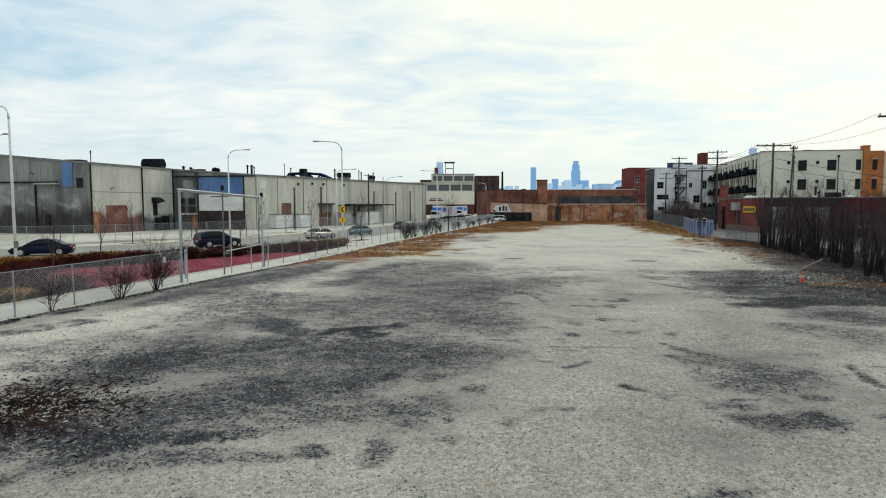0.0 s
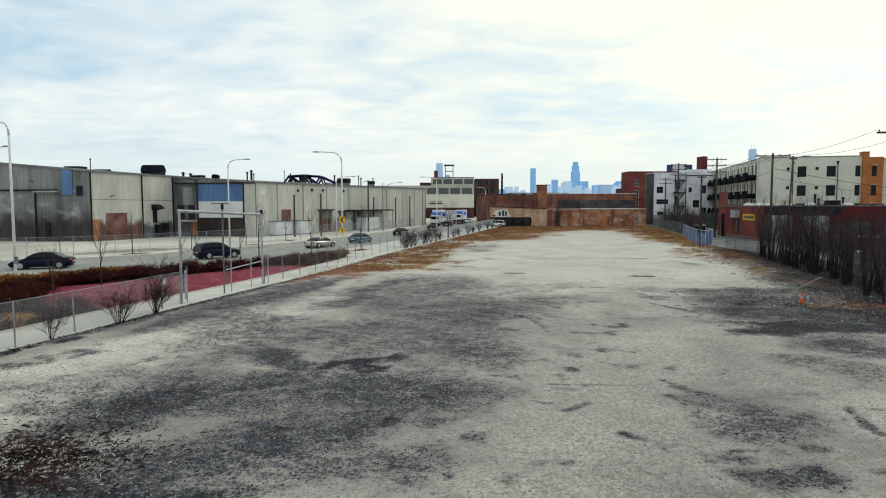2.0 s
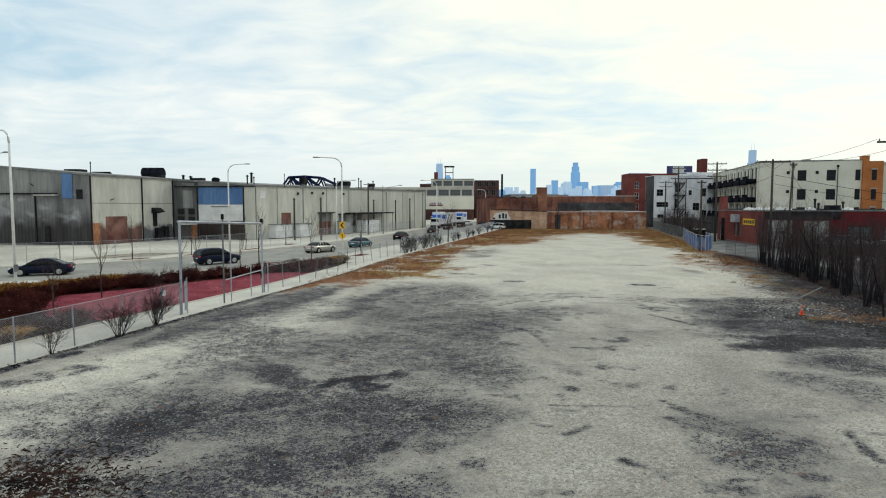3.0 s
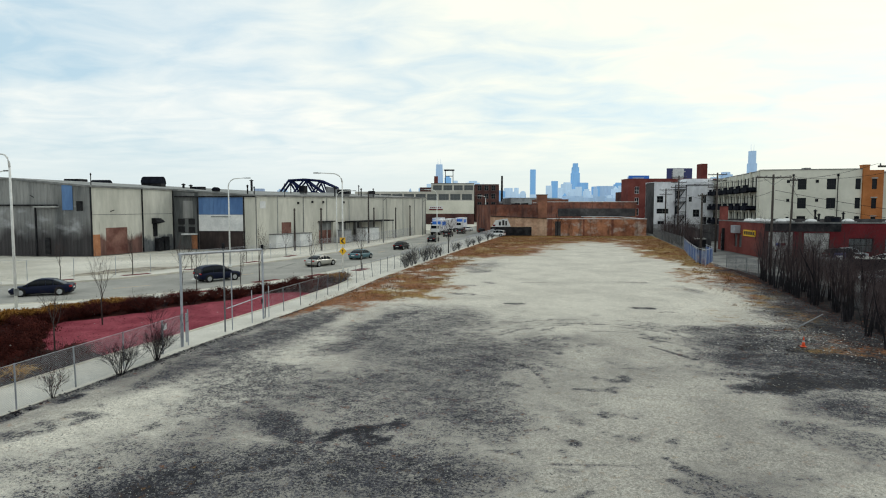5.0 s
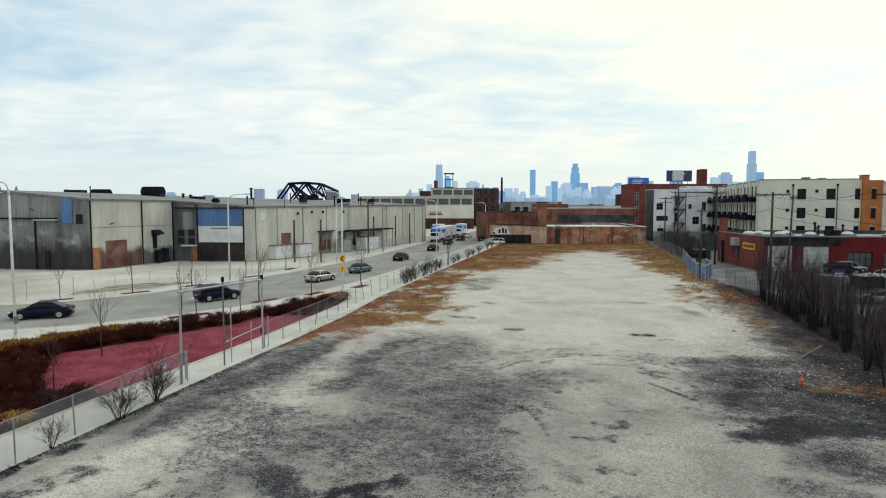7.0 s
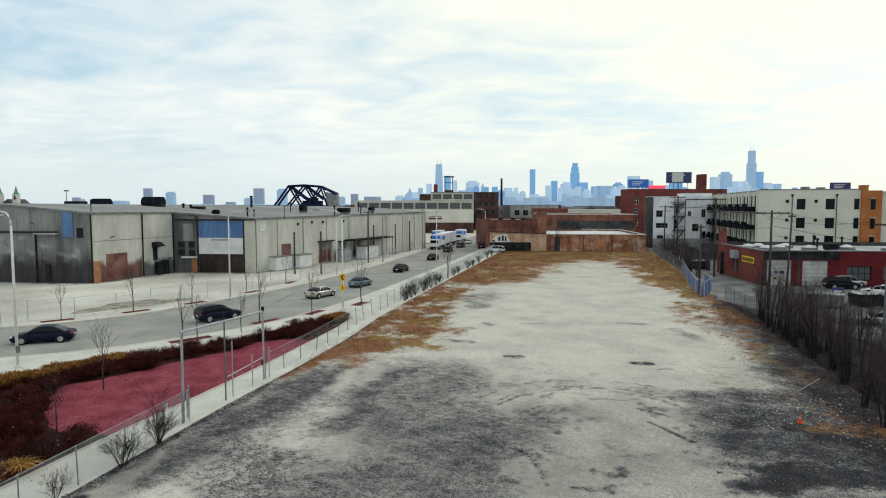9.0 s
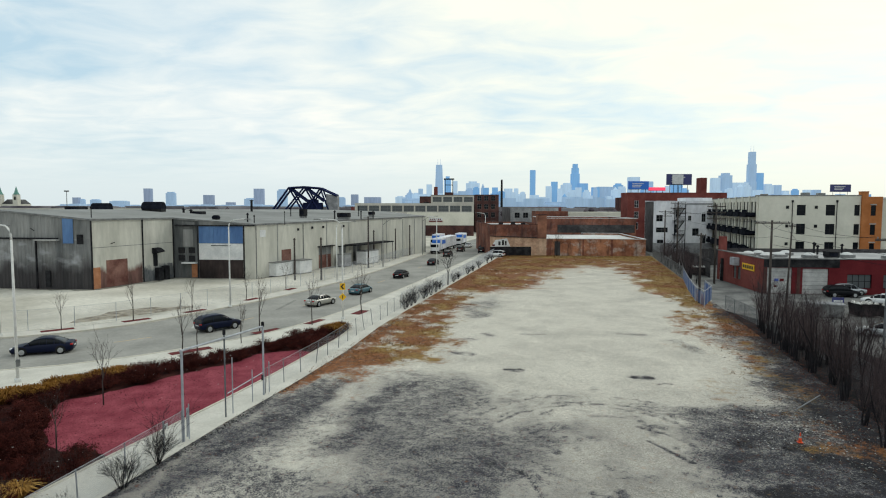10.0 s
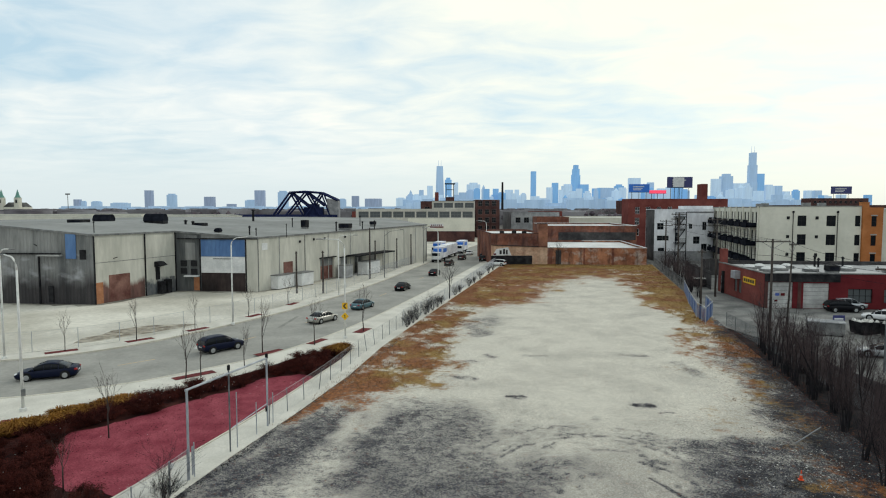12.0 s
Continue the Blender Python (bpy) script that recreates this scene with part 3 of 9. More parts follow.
CINDER_SIDE = [
    (7.9, 34.9, 9.4, 30.6, 1, 0.75), (7.2, 30.1, 12.4, 30.4, 1.5, 0.85), (8.8, 24.4, 9.5, 23.4, 1.2, 0.62), (3.8, 36.9, 7.9, 36.3, 0.9, 0.3), (6.9, 27.2, 9.3, 28.3, 0.45, 0.95),
    (6.1, 25.2, 7.6, 26.0, 0.4, 1.05), (7.8, 26.6, 11.4, 27.9, 0.8, 0.95), (7.5, 56.2, 8.6, 52.0, 0.6, 0.28), (6.8, 21.8, 8.2, 20.4, 0.8, 0.35), (-12.4, 68.3, -10.3, 63.5, 0.8, 0.4),
    (8.2, 33.7, 14.0, 33.9, 2, 0.9), (8.2, 37.4, 11.6, 37.4, 1, 0.7), (6.6, 36.6, 8.8, 30.5, 1.2, 0.62), (14.2, 45.6, 14.9, 36.0, 1.2, 0.85), (-6.7, 8.8, -4.6, 9.6, 0.35, 0.4), (3.6, 12.4, 4.5, 13.1, 0.35, 0.6),
]
BLACK_CLODS = [
    (-17.5, 18.8, -17.4, 19.3, 0.35, 1.2), (-17.6, 21.0, -17.65, 25.5, 0.22, 1.1), (-17.5, 15.0, -17.6, 18.0, 0.25, 1.0),
    (-7.0, 17.9, -5.1, 19.6, 0.22, 1.15), (-6.7, 18.2, -5.9, 17.9, 0.35, 1.25), (-6.2, 18.2, -5.5, 18.2, 0.25, 1.2), (-5.7, 17.3, -5.0, 17.2, 0.14, 1), (-6.6, 9.8, -4.9, 10.4, 0.25, 1.1),
    (-4.9, 12.5, -4.1, 12.7, 0.09, 1.15), (-5.5, 13.0, -4.3, 13.3, 0.12, 1), (-6.8, 12.7, -5.9, 13.3, 0.15, 0.9), (-4.5, 14.2, -4.0, 14.6, 0.1, 1), (-3.5, 13.8, -3.5, 15.7, 0.2, 0.85),
    (-4.1, 17.0, -3.4, 15.1, 0.3, 0.75), (-16.0, 16.0, -15.3, 17.9, 0.45, 0.5), (-12.2, 28.6, -10.3, 29.6, 0.3, 0.62), (-17.9, 19.4, -17.5, 19.2, 0.3, 1), (-10.4, 11.1, -8.4, 11.1, 0.35, 1.15),
]
WHEEL_MARKS = [
    (2.3, 17.3, 2.9, 15.7, 0.08, 1.05), (2.3, 18.5, 4.0, 16.7, 0.06, 0.75), (2.8, 17.7, 3.6, 16.5, 0.05, 0.7), (3.5, 16.6, 3.8, 16.5, 0.06, 0.9), (6.2, 17.7, 6.1, 15.9, 0.09, 0.65),
    (6.2, 16.1, 6.2, 15.5, 0.08, 0.6), (1.1, 14.3, 1.8, 13.8, 0.14, 0.95), (1.3, 13.6, 2.0, 14.0, 0.07, 0.8), (-2.4, 13.2, -1.9, 11.6, 0.07, 0.8), (-0.1, 15.5, 0.4, 16.1, 0.09, 0.5),
    (-0.9, 16.0, -0.4, 15.9, 0.07, 0.6), (4.5, 14.6, 4.2, 12.5, 0.15, 0.45), (2.5, 13.5, 3.4, 14.0, 0.09, 0.4), (-0.7, 17.4, 2.1, 18.0, 0.05, 0.4),
]
TURNING_MARKS = [
    (-3.8, 28.6, -1.9, 26.9, 0.1, 0.95), (-5.3, 27.2, -3.6, 29.0, 0.1, 0.7), (-4.2, 27.4, -3.6, 27.8, 0.16, 0.9), (-1.9, 26.9, -1.0, 24.4, 0.09, 0.55), (-3.2, 29.2, -0.6, 27.8, 0.08, 0.45),
    (2.9, 34.0, 4.2, 33.4, 0.09, 0.95), (3.2, 32.5, 5.0, 30.0, 0.09, 0.85), (4.2, 33.4, 5.9, 31.4, 0.08, 0.45), (5.8, 27.9, 6.8, 26.6, 0.1, 0.9), (5.5, 26.9, 6.1, 27.0, 0.08, 0.7),
    (-2.0, 34.8, -1.4, 35.6, 0.08, 0.7), (-2.1, 32.3, -0.7, 33.0, 0.08, 0.5), (-1.5, 31.0, -0.6, 31.8, 0.1, 0.6), (4.4, 42.0, 5.7, 42.5, 0.1, 0.6), (0.2, 22.4, 0.7, 22.7, 0.11, 0.55),
    (0.9, 21.8, 1.3, 21.8, 0.11, 0.6),
]
DARK_SPOTS = [
    (-4.8, 43.3, -4.1, 43.3, 0.32, 0.95), (3.5, 43.5, 4.3, 43.6, 0.34, 1.1), (-10.3, 47.4, -8.4, 47.2, 0.5, 0.5), (-10.7, 51.6, -8.9, 52.4, 0.35, 0.45), (3.4, 57.7, 5.3, 57.7, 0.3, 0.55),
    (-4.9, 55.4, -3.4, 55.7, 0.28, 0.5), (-8.2, 54.8, -7.6, 54.1, 0.4, 0.4), (-7.4, 36.2, -0.9, 37.9, 0.9, 0.25), (-11.3, 40.3, -7.2, 35.5, 1.2, 0.35),
]
PALE_LANES = [
    (-13.8, 37.0, -13.1, 31.5, 0.4, 0.85), (-13.1, 31.5, -12.6, 26.0, 1.0, 1.0), (-12.6, 26.0, -13.0, 21.0, 1.75, 1.0), (-13.4, 20.5, -14.6, 15.0, 1.7, 1.0), (-12.9, 13.0, -13.0, 16.6, 1.6, 1.0),
    (-11.4, 25.0, -11.8, 19.5, 1.0, 0.8), (-2.7, 130.1, 6.4, 112.6, 2, 0.9), (9.0, 42.2, 8.2, 43.1, 1.2, 0.9), (-1.7, 63.3, -0.9, 37.9, 4.5, 0.75),
]
HEDGE_SOIL = [(14.9, 70, 14.6, 79, 0.9, 0.7), (14.9, 30, 14.9, 73, 0.9, 1.0), (13.2, 29, 14.3, 47, 1.9, 1.0), (14.2, 47, 14.3, 70, 0.7, 0.85), (10.6, 32.6, 13.5, 33.4, 1.0, 1.0), (9.4, 33.0, 10.2, 33.2, 0.35, 1.2), (13.3, 62, 12.9, 47, 0.8, 0.62), (12.2, 47, 11.6, 40.5, 0.7, 0.5), (10.6, 31.5, 13.8, 31.0, 1.2, 1.0)]
STRAW_STRIPS = [(9.7, 70.6, 9.3, 60, 0.8, 0.75), (9.3, 60, 12.4, 50, 0.7, 0.9), (8.4, 43.6, 10.4, 42.6, 0.6, 0.35), (8.0, 39.9, 11.6, 39.8, 0.35, 0.35), (10.9, 33.1, 13.6, 33.2, 0.65, 1.45),
                (12.6, 46.0, 13.6, 41.0, 0.7, 0.4), (13.0, 66, 13.4, 54, 0.9, 0.6), (-17.6, 36, -18.0, 48, 0.7, 1.0)]
# blots: x, y, half length, half width, turn in degrees, strength
DARK_FAR = [(-11.0, 70.0, 1.6, 4.5, 0, 0.5), (-17.6, 26.0, 0.35, 14.0, 0, 0.9), (12.5, 57.0, 1.6, 6.0, 0, 0.5), (-6.2, 13.6, 4.0, 3.6, 20, 0.22)]
STRAW_STREET = [
    (-17.0, 43.0, 1.6, 3.4, 0, 1.2), (-15.6, 50.0, 3.0, 8.5, 0, 1.3), (-15.5, 60.0, 2.9, 8.0, -8, 1.3), (-16.2, 72.0, 2.6, 12.0, 0, 1.5), (-16.8, 58.0, 1.8, 12.0, 0, 1.4), (-15.0, 95.0, 6.0, 12.0, 0, 1.2),
    (-14.0, 118.0, 8.0, 20.0, 0, 1.3), (-2.0, 136.0, 20.0, 14.0, 0, 1.3), (-18.2, 38.0, 0.4, 3.0, 0, 0.7), (-3.0, 143.0, 20.0, 7.0, 0, 1.7), (-14.0, 128.0, 6.0, 14.0, 0, 1.4),
]
STRAW_ALLEY = [
    (12.6, 120.0, 4.5, 26.0, 0, 1.3), (12.9, 95.0, 2.2, 14.0, 0, 1.3), (12.9, 70.0, 1.7, 10.0, 0, 1.1), (11.0, 50.0, 2.4, 5.0, 0, 0.35), (9.6, 39.8, 2.2, 0.8, 0, 0.4), (12.8, 32.4, 1.8, 0.9, 0, 0.35),
    (13.4, 60.0, 1.5, 9.0, 0, 0.9), (12.7, 82.0, 1.9, 9.0, 0, 1.2), (12.6, 46.0, 1.8, 6.0, 0, 0.35), (12.5, 130.0, 4.0, 14.0, 0, 1.4), (12.5, 36.0, 2.0, 2.0, 0, 0.3),
]
STRAW_BLOTS = STRAW_STREET + STRAW_ALLEY


def blots(x, y, rows, seed, rough):
    """How strongly each place is covered by the blots, with ragged edges."""
    wx = (field(x, y, 3.2, seed, 6) - 0.5) * rough * 1.5
    wy = (field(x, y, 3.2, seed + 9, 6) - 0.5) * rough * 1.5
    out = np.zeros_like(x)
    for cx, cy, a, b, ang, s in rows:
        c, d = math.cos(radians(ang)), math.sin(radians(ang))
        u, v = x + wx - cx, y + wy - cy
        r = np.hypot((u * c + v * d) / a, (v * c - u * d) / b)
        out = 1 - (1 - out) * (1 - np.clip(s * 0.85 * np.clip((1.75 - r) / 1.3, 0, 1), 0, 1))
    return out


def strokes(x, y, rows, seed, rough, size=2.4, soft=0.9):
    """The same for bands and marks along straight stretches."""
    wx = (field(x, y, size, seed, 5) - 0.5) * rough
    wy = (field(x, y, size, seed + 9, 5) - 0.5) * rough
    u, v, out = x + wx, y + wy, np.zeros_like(x)
    for x0, y0, x1, y1, w, s in rows:
        dx, dy = x1 - x0, y1 - y0
        t = np.clip(((u - x0) * dx + (v - y0) * dy) / (dx * dx + dy * dy + 1e-6), 0, 1)
        r = np.hypot(u - x0 - t * dx, v - y0 - t * dy) / w
        out = np.maximum(out, s * np.clip((1.25 + soft / 2 - r) / soft, 0, 1))
    return out


def circles(x, y):
    """Faint tyre rings where vehicles turned round."""
    wx, wy = (field(x, y, 2.5, 75, 3) - 0.5) * 0.8, (field(x, y, 2.5, 76, 3) - 0.5) * 0.8
    a, out = np.hypot((x + wx - 1.4) * 1.08, y + wy - 31.2), np.zeros_like(x)
    for k, (r, w, s) in enumerate(((4.15, 0.16, 0.52), (4.6, 0.13, 0.45), (5.5, 0.15, 0.48), (6.1, 0.14, 0.52), (6.5, 0.12, 0.5), (7.6, 0.14, 0.45))):
        gaps = np.clip(3.4 * field(x, y, 3.0, 170 + k, 3) - 1.0, 0, 1)
        out = np.maximum(out, s * gaps * np.clip(1.6 - np.abs(a - r) / w, 0, 1))
    return out * np.clip((y - 27.5) / 3, 0, 1)


def ruts(x, y):
    return np.maximum.reduce([strokes(x, y, WHEEL_MARKS, 71, 0.25, 0.8, 0.8), strokes(x, y, TURNING_MARKS, 73, 0.35, 0.9, 0.8), circles(x, y)])


def cinders(x, y):
    """Dark cinder cover of the lot, from 0 to about 1.2."""
    band = np.maximum(np.maximum(strokes(x, y, CINDER_BANDS, 11, 2.6, 2.8, 1.3), strokes(x, y, CINDER_BROAD, 15, 3.4, 3.4, 1.4)), 1.05 * strokes(x, y, CINDER_SIDE, 17, 2.4, 2.6, 1.2))
    band = np.maximum(1.08 * band, 0.8 * blots(x, y, DARK_FAR, 23, 1.8))
    band = np.maximum(band, 1.2 * strokes(x, y, HEDGE_SOIL, 19, 2.2, 1.6, 1.6))
    band *= 0.55 + 0.9 * field(x, y, 1.1, 31, 5)
    lane = strokes(x, y, PALE_LANES[:6], 29, 0.9, 1.6, 1.3)
    band *= 1 - 0.9 * np.clip(lane, 0, 1)
    clods = np.maximum(strokes(x, y, BLACK_CLODS, 37, 0.9, 0.9, 1.0), strokes(x, y, DARK_SPOTS, 39, 0.5, 0.9, 1.1))
    marks = ruts(x, y) * np.clip(3.0 * field(x, y, 0.45, 51, 3) - 0.75, 0, 1.15)
    faint = np.clip(field(x, y, 4.0, 41, 6) - 0.50, 0, 1) * 2.0 * np.clip((50 - y) / 22, 0.10, 1)
    small = np.clip(field(x, y, 0.9, 43, 4) - 0.66, 0, 1) * 4.5 * np.clip((46 - y) / 20, 0.12, 1)
    return np.maximum.reduce([band + 0.5 * faint, clods * np.clip(2.3 * field(x, y, 0.5, 33, 4) - 0.35, 0.1, 1.25), marks, faint, np.minimum(small, 0.75)])


def lot_height(x, y):
    """Gentle unevenness of the lot, fading out at its sides."""
    z = (field(x, y, 6, 81, 3) - 0.5) * 0.10 + (field(x, y, 0.7, 87, 3) - 0.5) * 0.045 - ruts(x, y) * 0.03
    return z * np.clip(np.minimum(x - LOT_X0 - 0.9, LOT_X1 - x) / 0.8, 0, 1)


def lot_ground():
    ys = [LOT_Y0]
    while ys[-1] < LOT_Y1:
        y = ys[-1]
        ys.append(y + (1.0 if y < 5 else 0.09 if y < 20 else 0.12 if y < 32 else 0.2 if y < 50 else 0.4 if y < 90 else 0.8))
    ys = np.array(ys)
    xs = np.linspace(LOT_X0, LOT_X1, 300)
    x, y = np.meshgrid(xs, ys)
    dark = cinders(x, y)
    pale = np.maximum(strokes(x, y, PALE_LANES[:6], 29, 0.9, 1.6, 1.3), strokes(x, y, PALE_LANES[6:], 131, 2.2, 3.0, 1.4)) * (0.65 + 0.6 * field(x, y, 1.6, 141, 4))
    tone = np.clip(np.maximum(pale, np.clip((y - 20) / 26, 0.34, 0.86)) + (field(x, y, 2.4, 151, 5) - 0.5) * 0.75, 0, 1)
    straw = np.clip(np.maximum(blots(x, y, STRAW_BLOTS, 61, 6.0) * (-0.75 + 0.5 * np.clip((y - 55) / 35, 0, 1) + 3.0 * field(x, y, 2.0, 67, 6)), strokes(x, y, STRAW_STRIPS, 63, 1.8, 1.6, 1.6) * (-0.1 + 1.9 * field(x, y, 1.2, 69, 5))), 0, 1)
    straw *= 1 - np.clip((x - 6) / 3, 0, 1) * np.clip((85 - y) / 15, 0, 1) * np.clip(3.2 * field(x, y, 1.1, 97, 4) - 1.2, 0, 0.62)
    straw *= 1 - np.clip(strokes(x, y, [(-16.6, 79.5, -4.0, 77.5, 1.3, 0.95)], 65, 2.2, 2.6, 1.4), 0, 1)
    z = lot_height(x, y)
    ny, nx = x.shape
    pts = np.stack([x, y, z], -1).reshape(-1, 3)
    idx = np.arange(ny * nx).reshape(ny, nx)
    quads = np.stack([idx[:-1, :-1], idx[:-1, 1:], idx[1:, 1:], idx[1:, :-1]], -1).reshape(-1, 4)
    me = bpy.data.meshes.new("lot_surface")
    me.from_pydata(pts.tolist(), [], quads.tolist())
    at = me.color_attributes.new("cover", "FLOAT_COLOR", "POINT")
    col = np.stack([dark, straw, field(x, y, 3, 91, 5) + np.clip((y - 134) / 10, 0, 1) * 0.35 - 0.22 * np.clip((-15.8 - x) / 1.5, 0, 1) + 0.08 * np.clip((x - 9) / 2, 0, 1), tone], -1).reshape(-1).astype(np.float32)
    at.data.foreach_set("color", col)
    me.shade_smooth()
    me.materials.append(lot_material())
    ob = tagged(new("gravel_lot", me), "vacant lot of pale gravel with dark cinder patches and dry straw", "ground", kind="structure")
    # sides of the raised lot
    g = Geo()
    g.box(LOT_X0, LOT_Y0, -0.3, LOT_X0 + 0.05, LOT_Y1, -0.005)
    g.box(LOT_X1 - 0.05, LOT_Y0, -0.3, LOT_X1, LOT_Y1, -0.005)
    g.make("lot_edge", KERB, ob)
    return ob


def lot_material():
    m = bpy.data.materials.new("lot_gravel")
    m.use_nodes = True
    n, l = m.node_tree.nodes, m.node_tree.links
    b = n["Principled BSDF"]
    b.inputs["Roughness"].default_value, b.inputs["Specular IOR Level"].default_value = 0.95, 0.2
    tc = n.new("ShaderNodeTexCoord")
    at = n.new("ShaderNodeVertexColor"); at.layer_name = "cover"
    sp = n.new("ShaderNodeSeparateColor"); l.new(at.outputs["Color"], sp.inputs[0])

    def noise_at(scale, detail=4, rough=0.6):
        t = n.new("ShaderNodeTexNoise")
        t.inputs["Scale"].default_value, t.inputs["Detail"].default_value, t.inputs["Roughness"].default_value = scale, detail, rough
        l.new(tc.outputs["Object"], t.inputs["Vector"])
        return t.outputs["Fac"]

    def streak_at(scale, sx, sy, turned):
        mp = n.new("ShaderNodeMapping")
        mp.inputs["Rotation"].default_value, mp.inputs["Scale"].default_value = (0, 0, radians(turned)), (sx, sy, 1)
        l.new(tc.outputs["Object"], mp.inputs["Vector"])
        t = n.new("ShaderNodeTexNoise")
        for k, v in (("Scale", scale), ("Detail", 5.0), ("Roughness", 0.68), ("Distortion", 1.1)):
            t.inputs[k].default_value = v
        l.new(mp.outputs[0], t.inputs["Vector"])
        return t.outputs["Fac"]

    def ranged(v, a, b_, c, d):
        r = n.new("ShaderNodeMapRange")
        for k, q in zip(("From Min", "From Max", "To Min", "To Max"), (a, b_, c, d)):
            r.inputs[k].default_value = q
        l.new(v, r.inputs["Value"])
        return r.outputs[0]

    def op(kind, a, b_):
        q = n.new("ShaderNodeMath"); q.operation = kind
        for i, s in enumerate((a, b_)):
            if isinstance(s, (int, float)):
                q.inputs[i].default_value = s
            else:
                l.new(s, q.inputs[i])
        return q.outputs[0]

    def mix(f, a, b_):
        q = n.new("ShaderNodeMix"); q.data_type = "RGBA"
        l.new(f, q.inputs["Factor"])
        for k, s in (("A", a), ("B", b_)):
            if isinstance(s, tuple):
                q.inputs[k].default_value = (*s, 1)
            else:
                l.new(s, q.inputs[k])
        return q.outputs["Result"]

    broad, mid, grit, clump = noise_at(0.35, 5), noise_at(2.6, 6, 0.72), noise_at(34, 4, 0.8), noise_at(12.5, 6, 0.8)
    vo = n.new("ShaderNodeTexVoronoi"); vo.inputs["Scale"].default_value = 17
    l.new(tc.outputs["Object"], vo.inputs["Vector"])
    pale = mix(op("ADD", at.outputs["Alpha"], ranged(broad, 0.3, 0.7, -0.15, 0.15)), (0.240, 0.224, 0.202), (0.560, 0.528, 0.455))
    cinder = mix(ranged(mid, 0.35, 0.65, 0, 1), (0.017, 0.018, 0.024), (0.084, 0.085, 0.108))
    some = ranged(sp.outputs[0], 0.02, 0.40, 0.27, 1.0)
    fd = op("MULTIPLY", ranged(mid, 0.3, 0.7, -0.5, 0.5), 0.6)
    fd = op("ADD", fd, op("MULTIPLY", ranged(grit, 0.36, 0.64, -0.5, 0.5), 0.9))
    fd = op("ADD", fd, op("MULTIPLY", ranged(clump, 0.36, 0.64, -0.5, 0.5), 1.1))
    stone = ranged(vo.outputs["Color"], 0, 1, -0.5, 0.5)
    fd = op("ADD", fd, op("MULTIPLY", stone, 0.75))
    drag, drag2 = streak_at(1.4, 0.85, 1.2, 14), streak_at(4.2, 0.95, 1.1, -28)
    fd = op("ADD", fd, op("MULTIPLY", ranged(drag, 0.36, 0.64, -0.5, 0.5), 0.42))
    fd = op("ADD", fd, op("MULTIPLY", ranged(drag2, 0.36, 0.64, -0.5, 0.5), 0.4))
    fd = op("ADD", sp.outputs[0], op("MULTIPLY", fd, some))
    fd = op("ADD", fd, ranged(drag, 0.66, 0.74, 0, 0.35))
    col = mix(ranged(fd, 0.22, 0.70, 0, 1), pale, cinder)
    col = mix(ranged(fd, 0.86, 1.25, 0, 0.9), col, (0.010, 0.0095, 0.011))
    rust = mix(ranged(mid, 0.36, 0.64, 0, 1), (0.072, 0.026, 0.012), (0.32, 0.118, 0.034))
    olive = mix(ranged(grit, 0.3, 0.7, 0, 1), (0.105, 0.062, 0.015), (0.37, 0.225, 0.056))
    dry = mix(ranged(op("ADD", sp.outputs[2], ranged(clump, 0.3, 0.7, -0.12, 0.12)), 0.44, 0.68, 0, 1), rust, olive)
    dry = mix(ranged(drag2, 0.52, 0.66, 0, 0.75), dry, (0.052, 0.034, 0.022))
    fs = op("ADD", sp.outputs[1], op("MULTIPLY", ranged(mid, 0.3, 0.7, -0.5, 0.5), 0.7))
    fs = op("ADD", fs, op("MULTIPLY", ranged(clump, 0.3, 0.7, -0.5, 0.5), 0.5))
    col = mix(ranged(fs, 0.16, 0.66, 0, 0.97), col, dry)
    speck = op("MULTIPLY", ranged(grit, 0.34, 0.66, 0.52, 1.46), ranged(vo.outputs["Color"], 0, 1, 0.70, 1.30))
    speck = op("MULTIPLY", speck, ranged(clump, 0.34, 0.66, 0.74, 1.24))
    speck = op("MULTIPLY", speck, ranged(drag2, 0.34, 0.66, 0.93, 1.07))
    sc = n.new("ShaderNodeVectorMath"); sc.operation = "SCALE"
    l.new(col, sc.inputs[0]); l.new(speck, sc.inputs["Scale"])
    l.new(sc.outputs[0], b.inputs["Base Color"])
    bp = n.new("ShaderNodeBump"); bp.inputs["Strength"].default_value, bp.inputs["Distance"].default_value = 0.6, 0.03
    l.new(op("ADD", grit, op("MULTIPLY", mid, 1.5)), bp.inputs["Height"]); l.new(bp.outputs[0], b.inputs["Normal"])
    return m


lot_ground()


# ---- road, pavements, planting bed ----
def curve(points, step=2.0):
    """A smooth line through plan points (Catmull-Rom)."""
    p = [Vector((*q, 0)) for q in points]
    p = [2 * p[0] - p[1]] + p + [2 * p[-1] - p[-2]]
    out = []
    for a, b, c, d in zip(p, p[1:], p[2:], p[3:]):
        k = max(2, int((c - b).length / step))
        for i in range(k):
            t = i / k
            out.append(0.5 * ((2 * b) + (c - a) * t + (2 * a - 5 * b + 4 * c - d) * t * t + (3 * b - a - 3 * c + d) * t ** 3))
    out.append(p[-2])
    return [(q.x, q.y) for q in out]


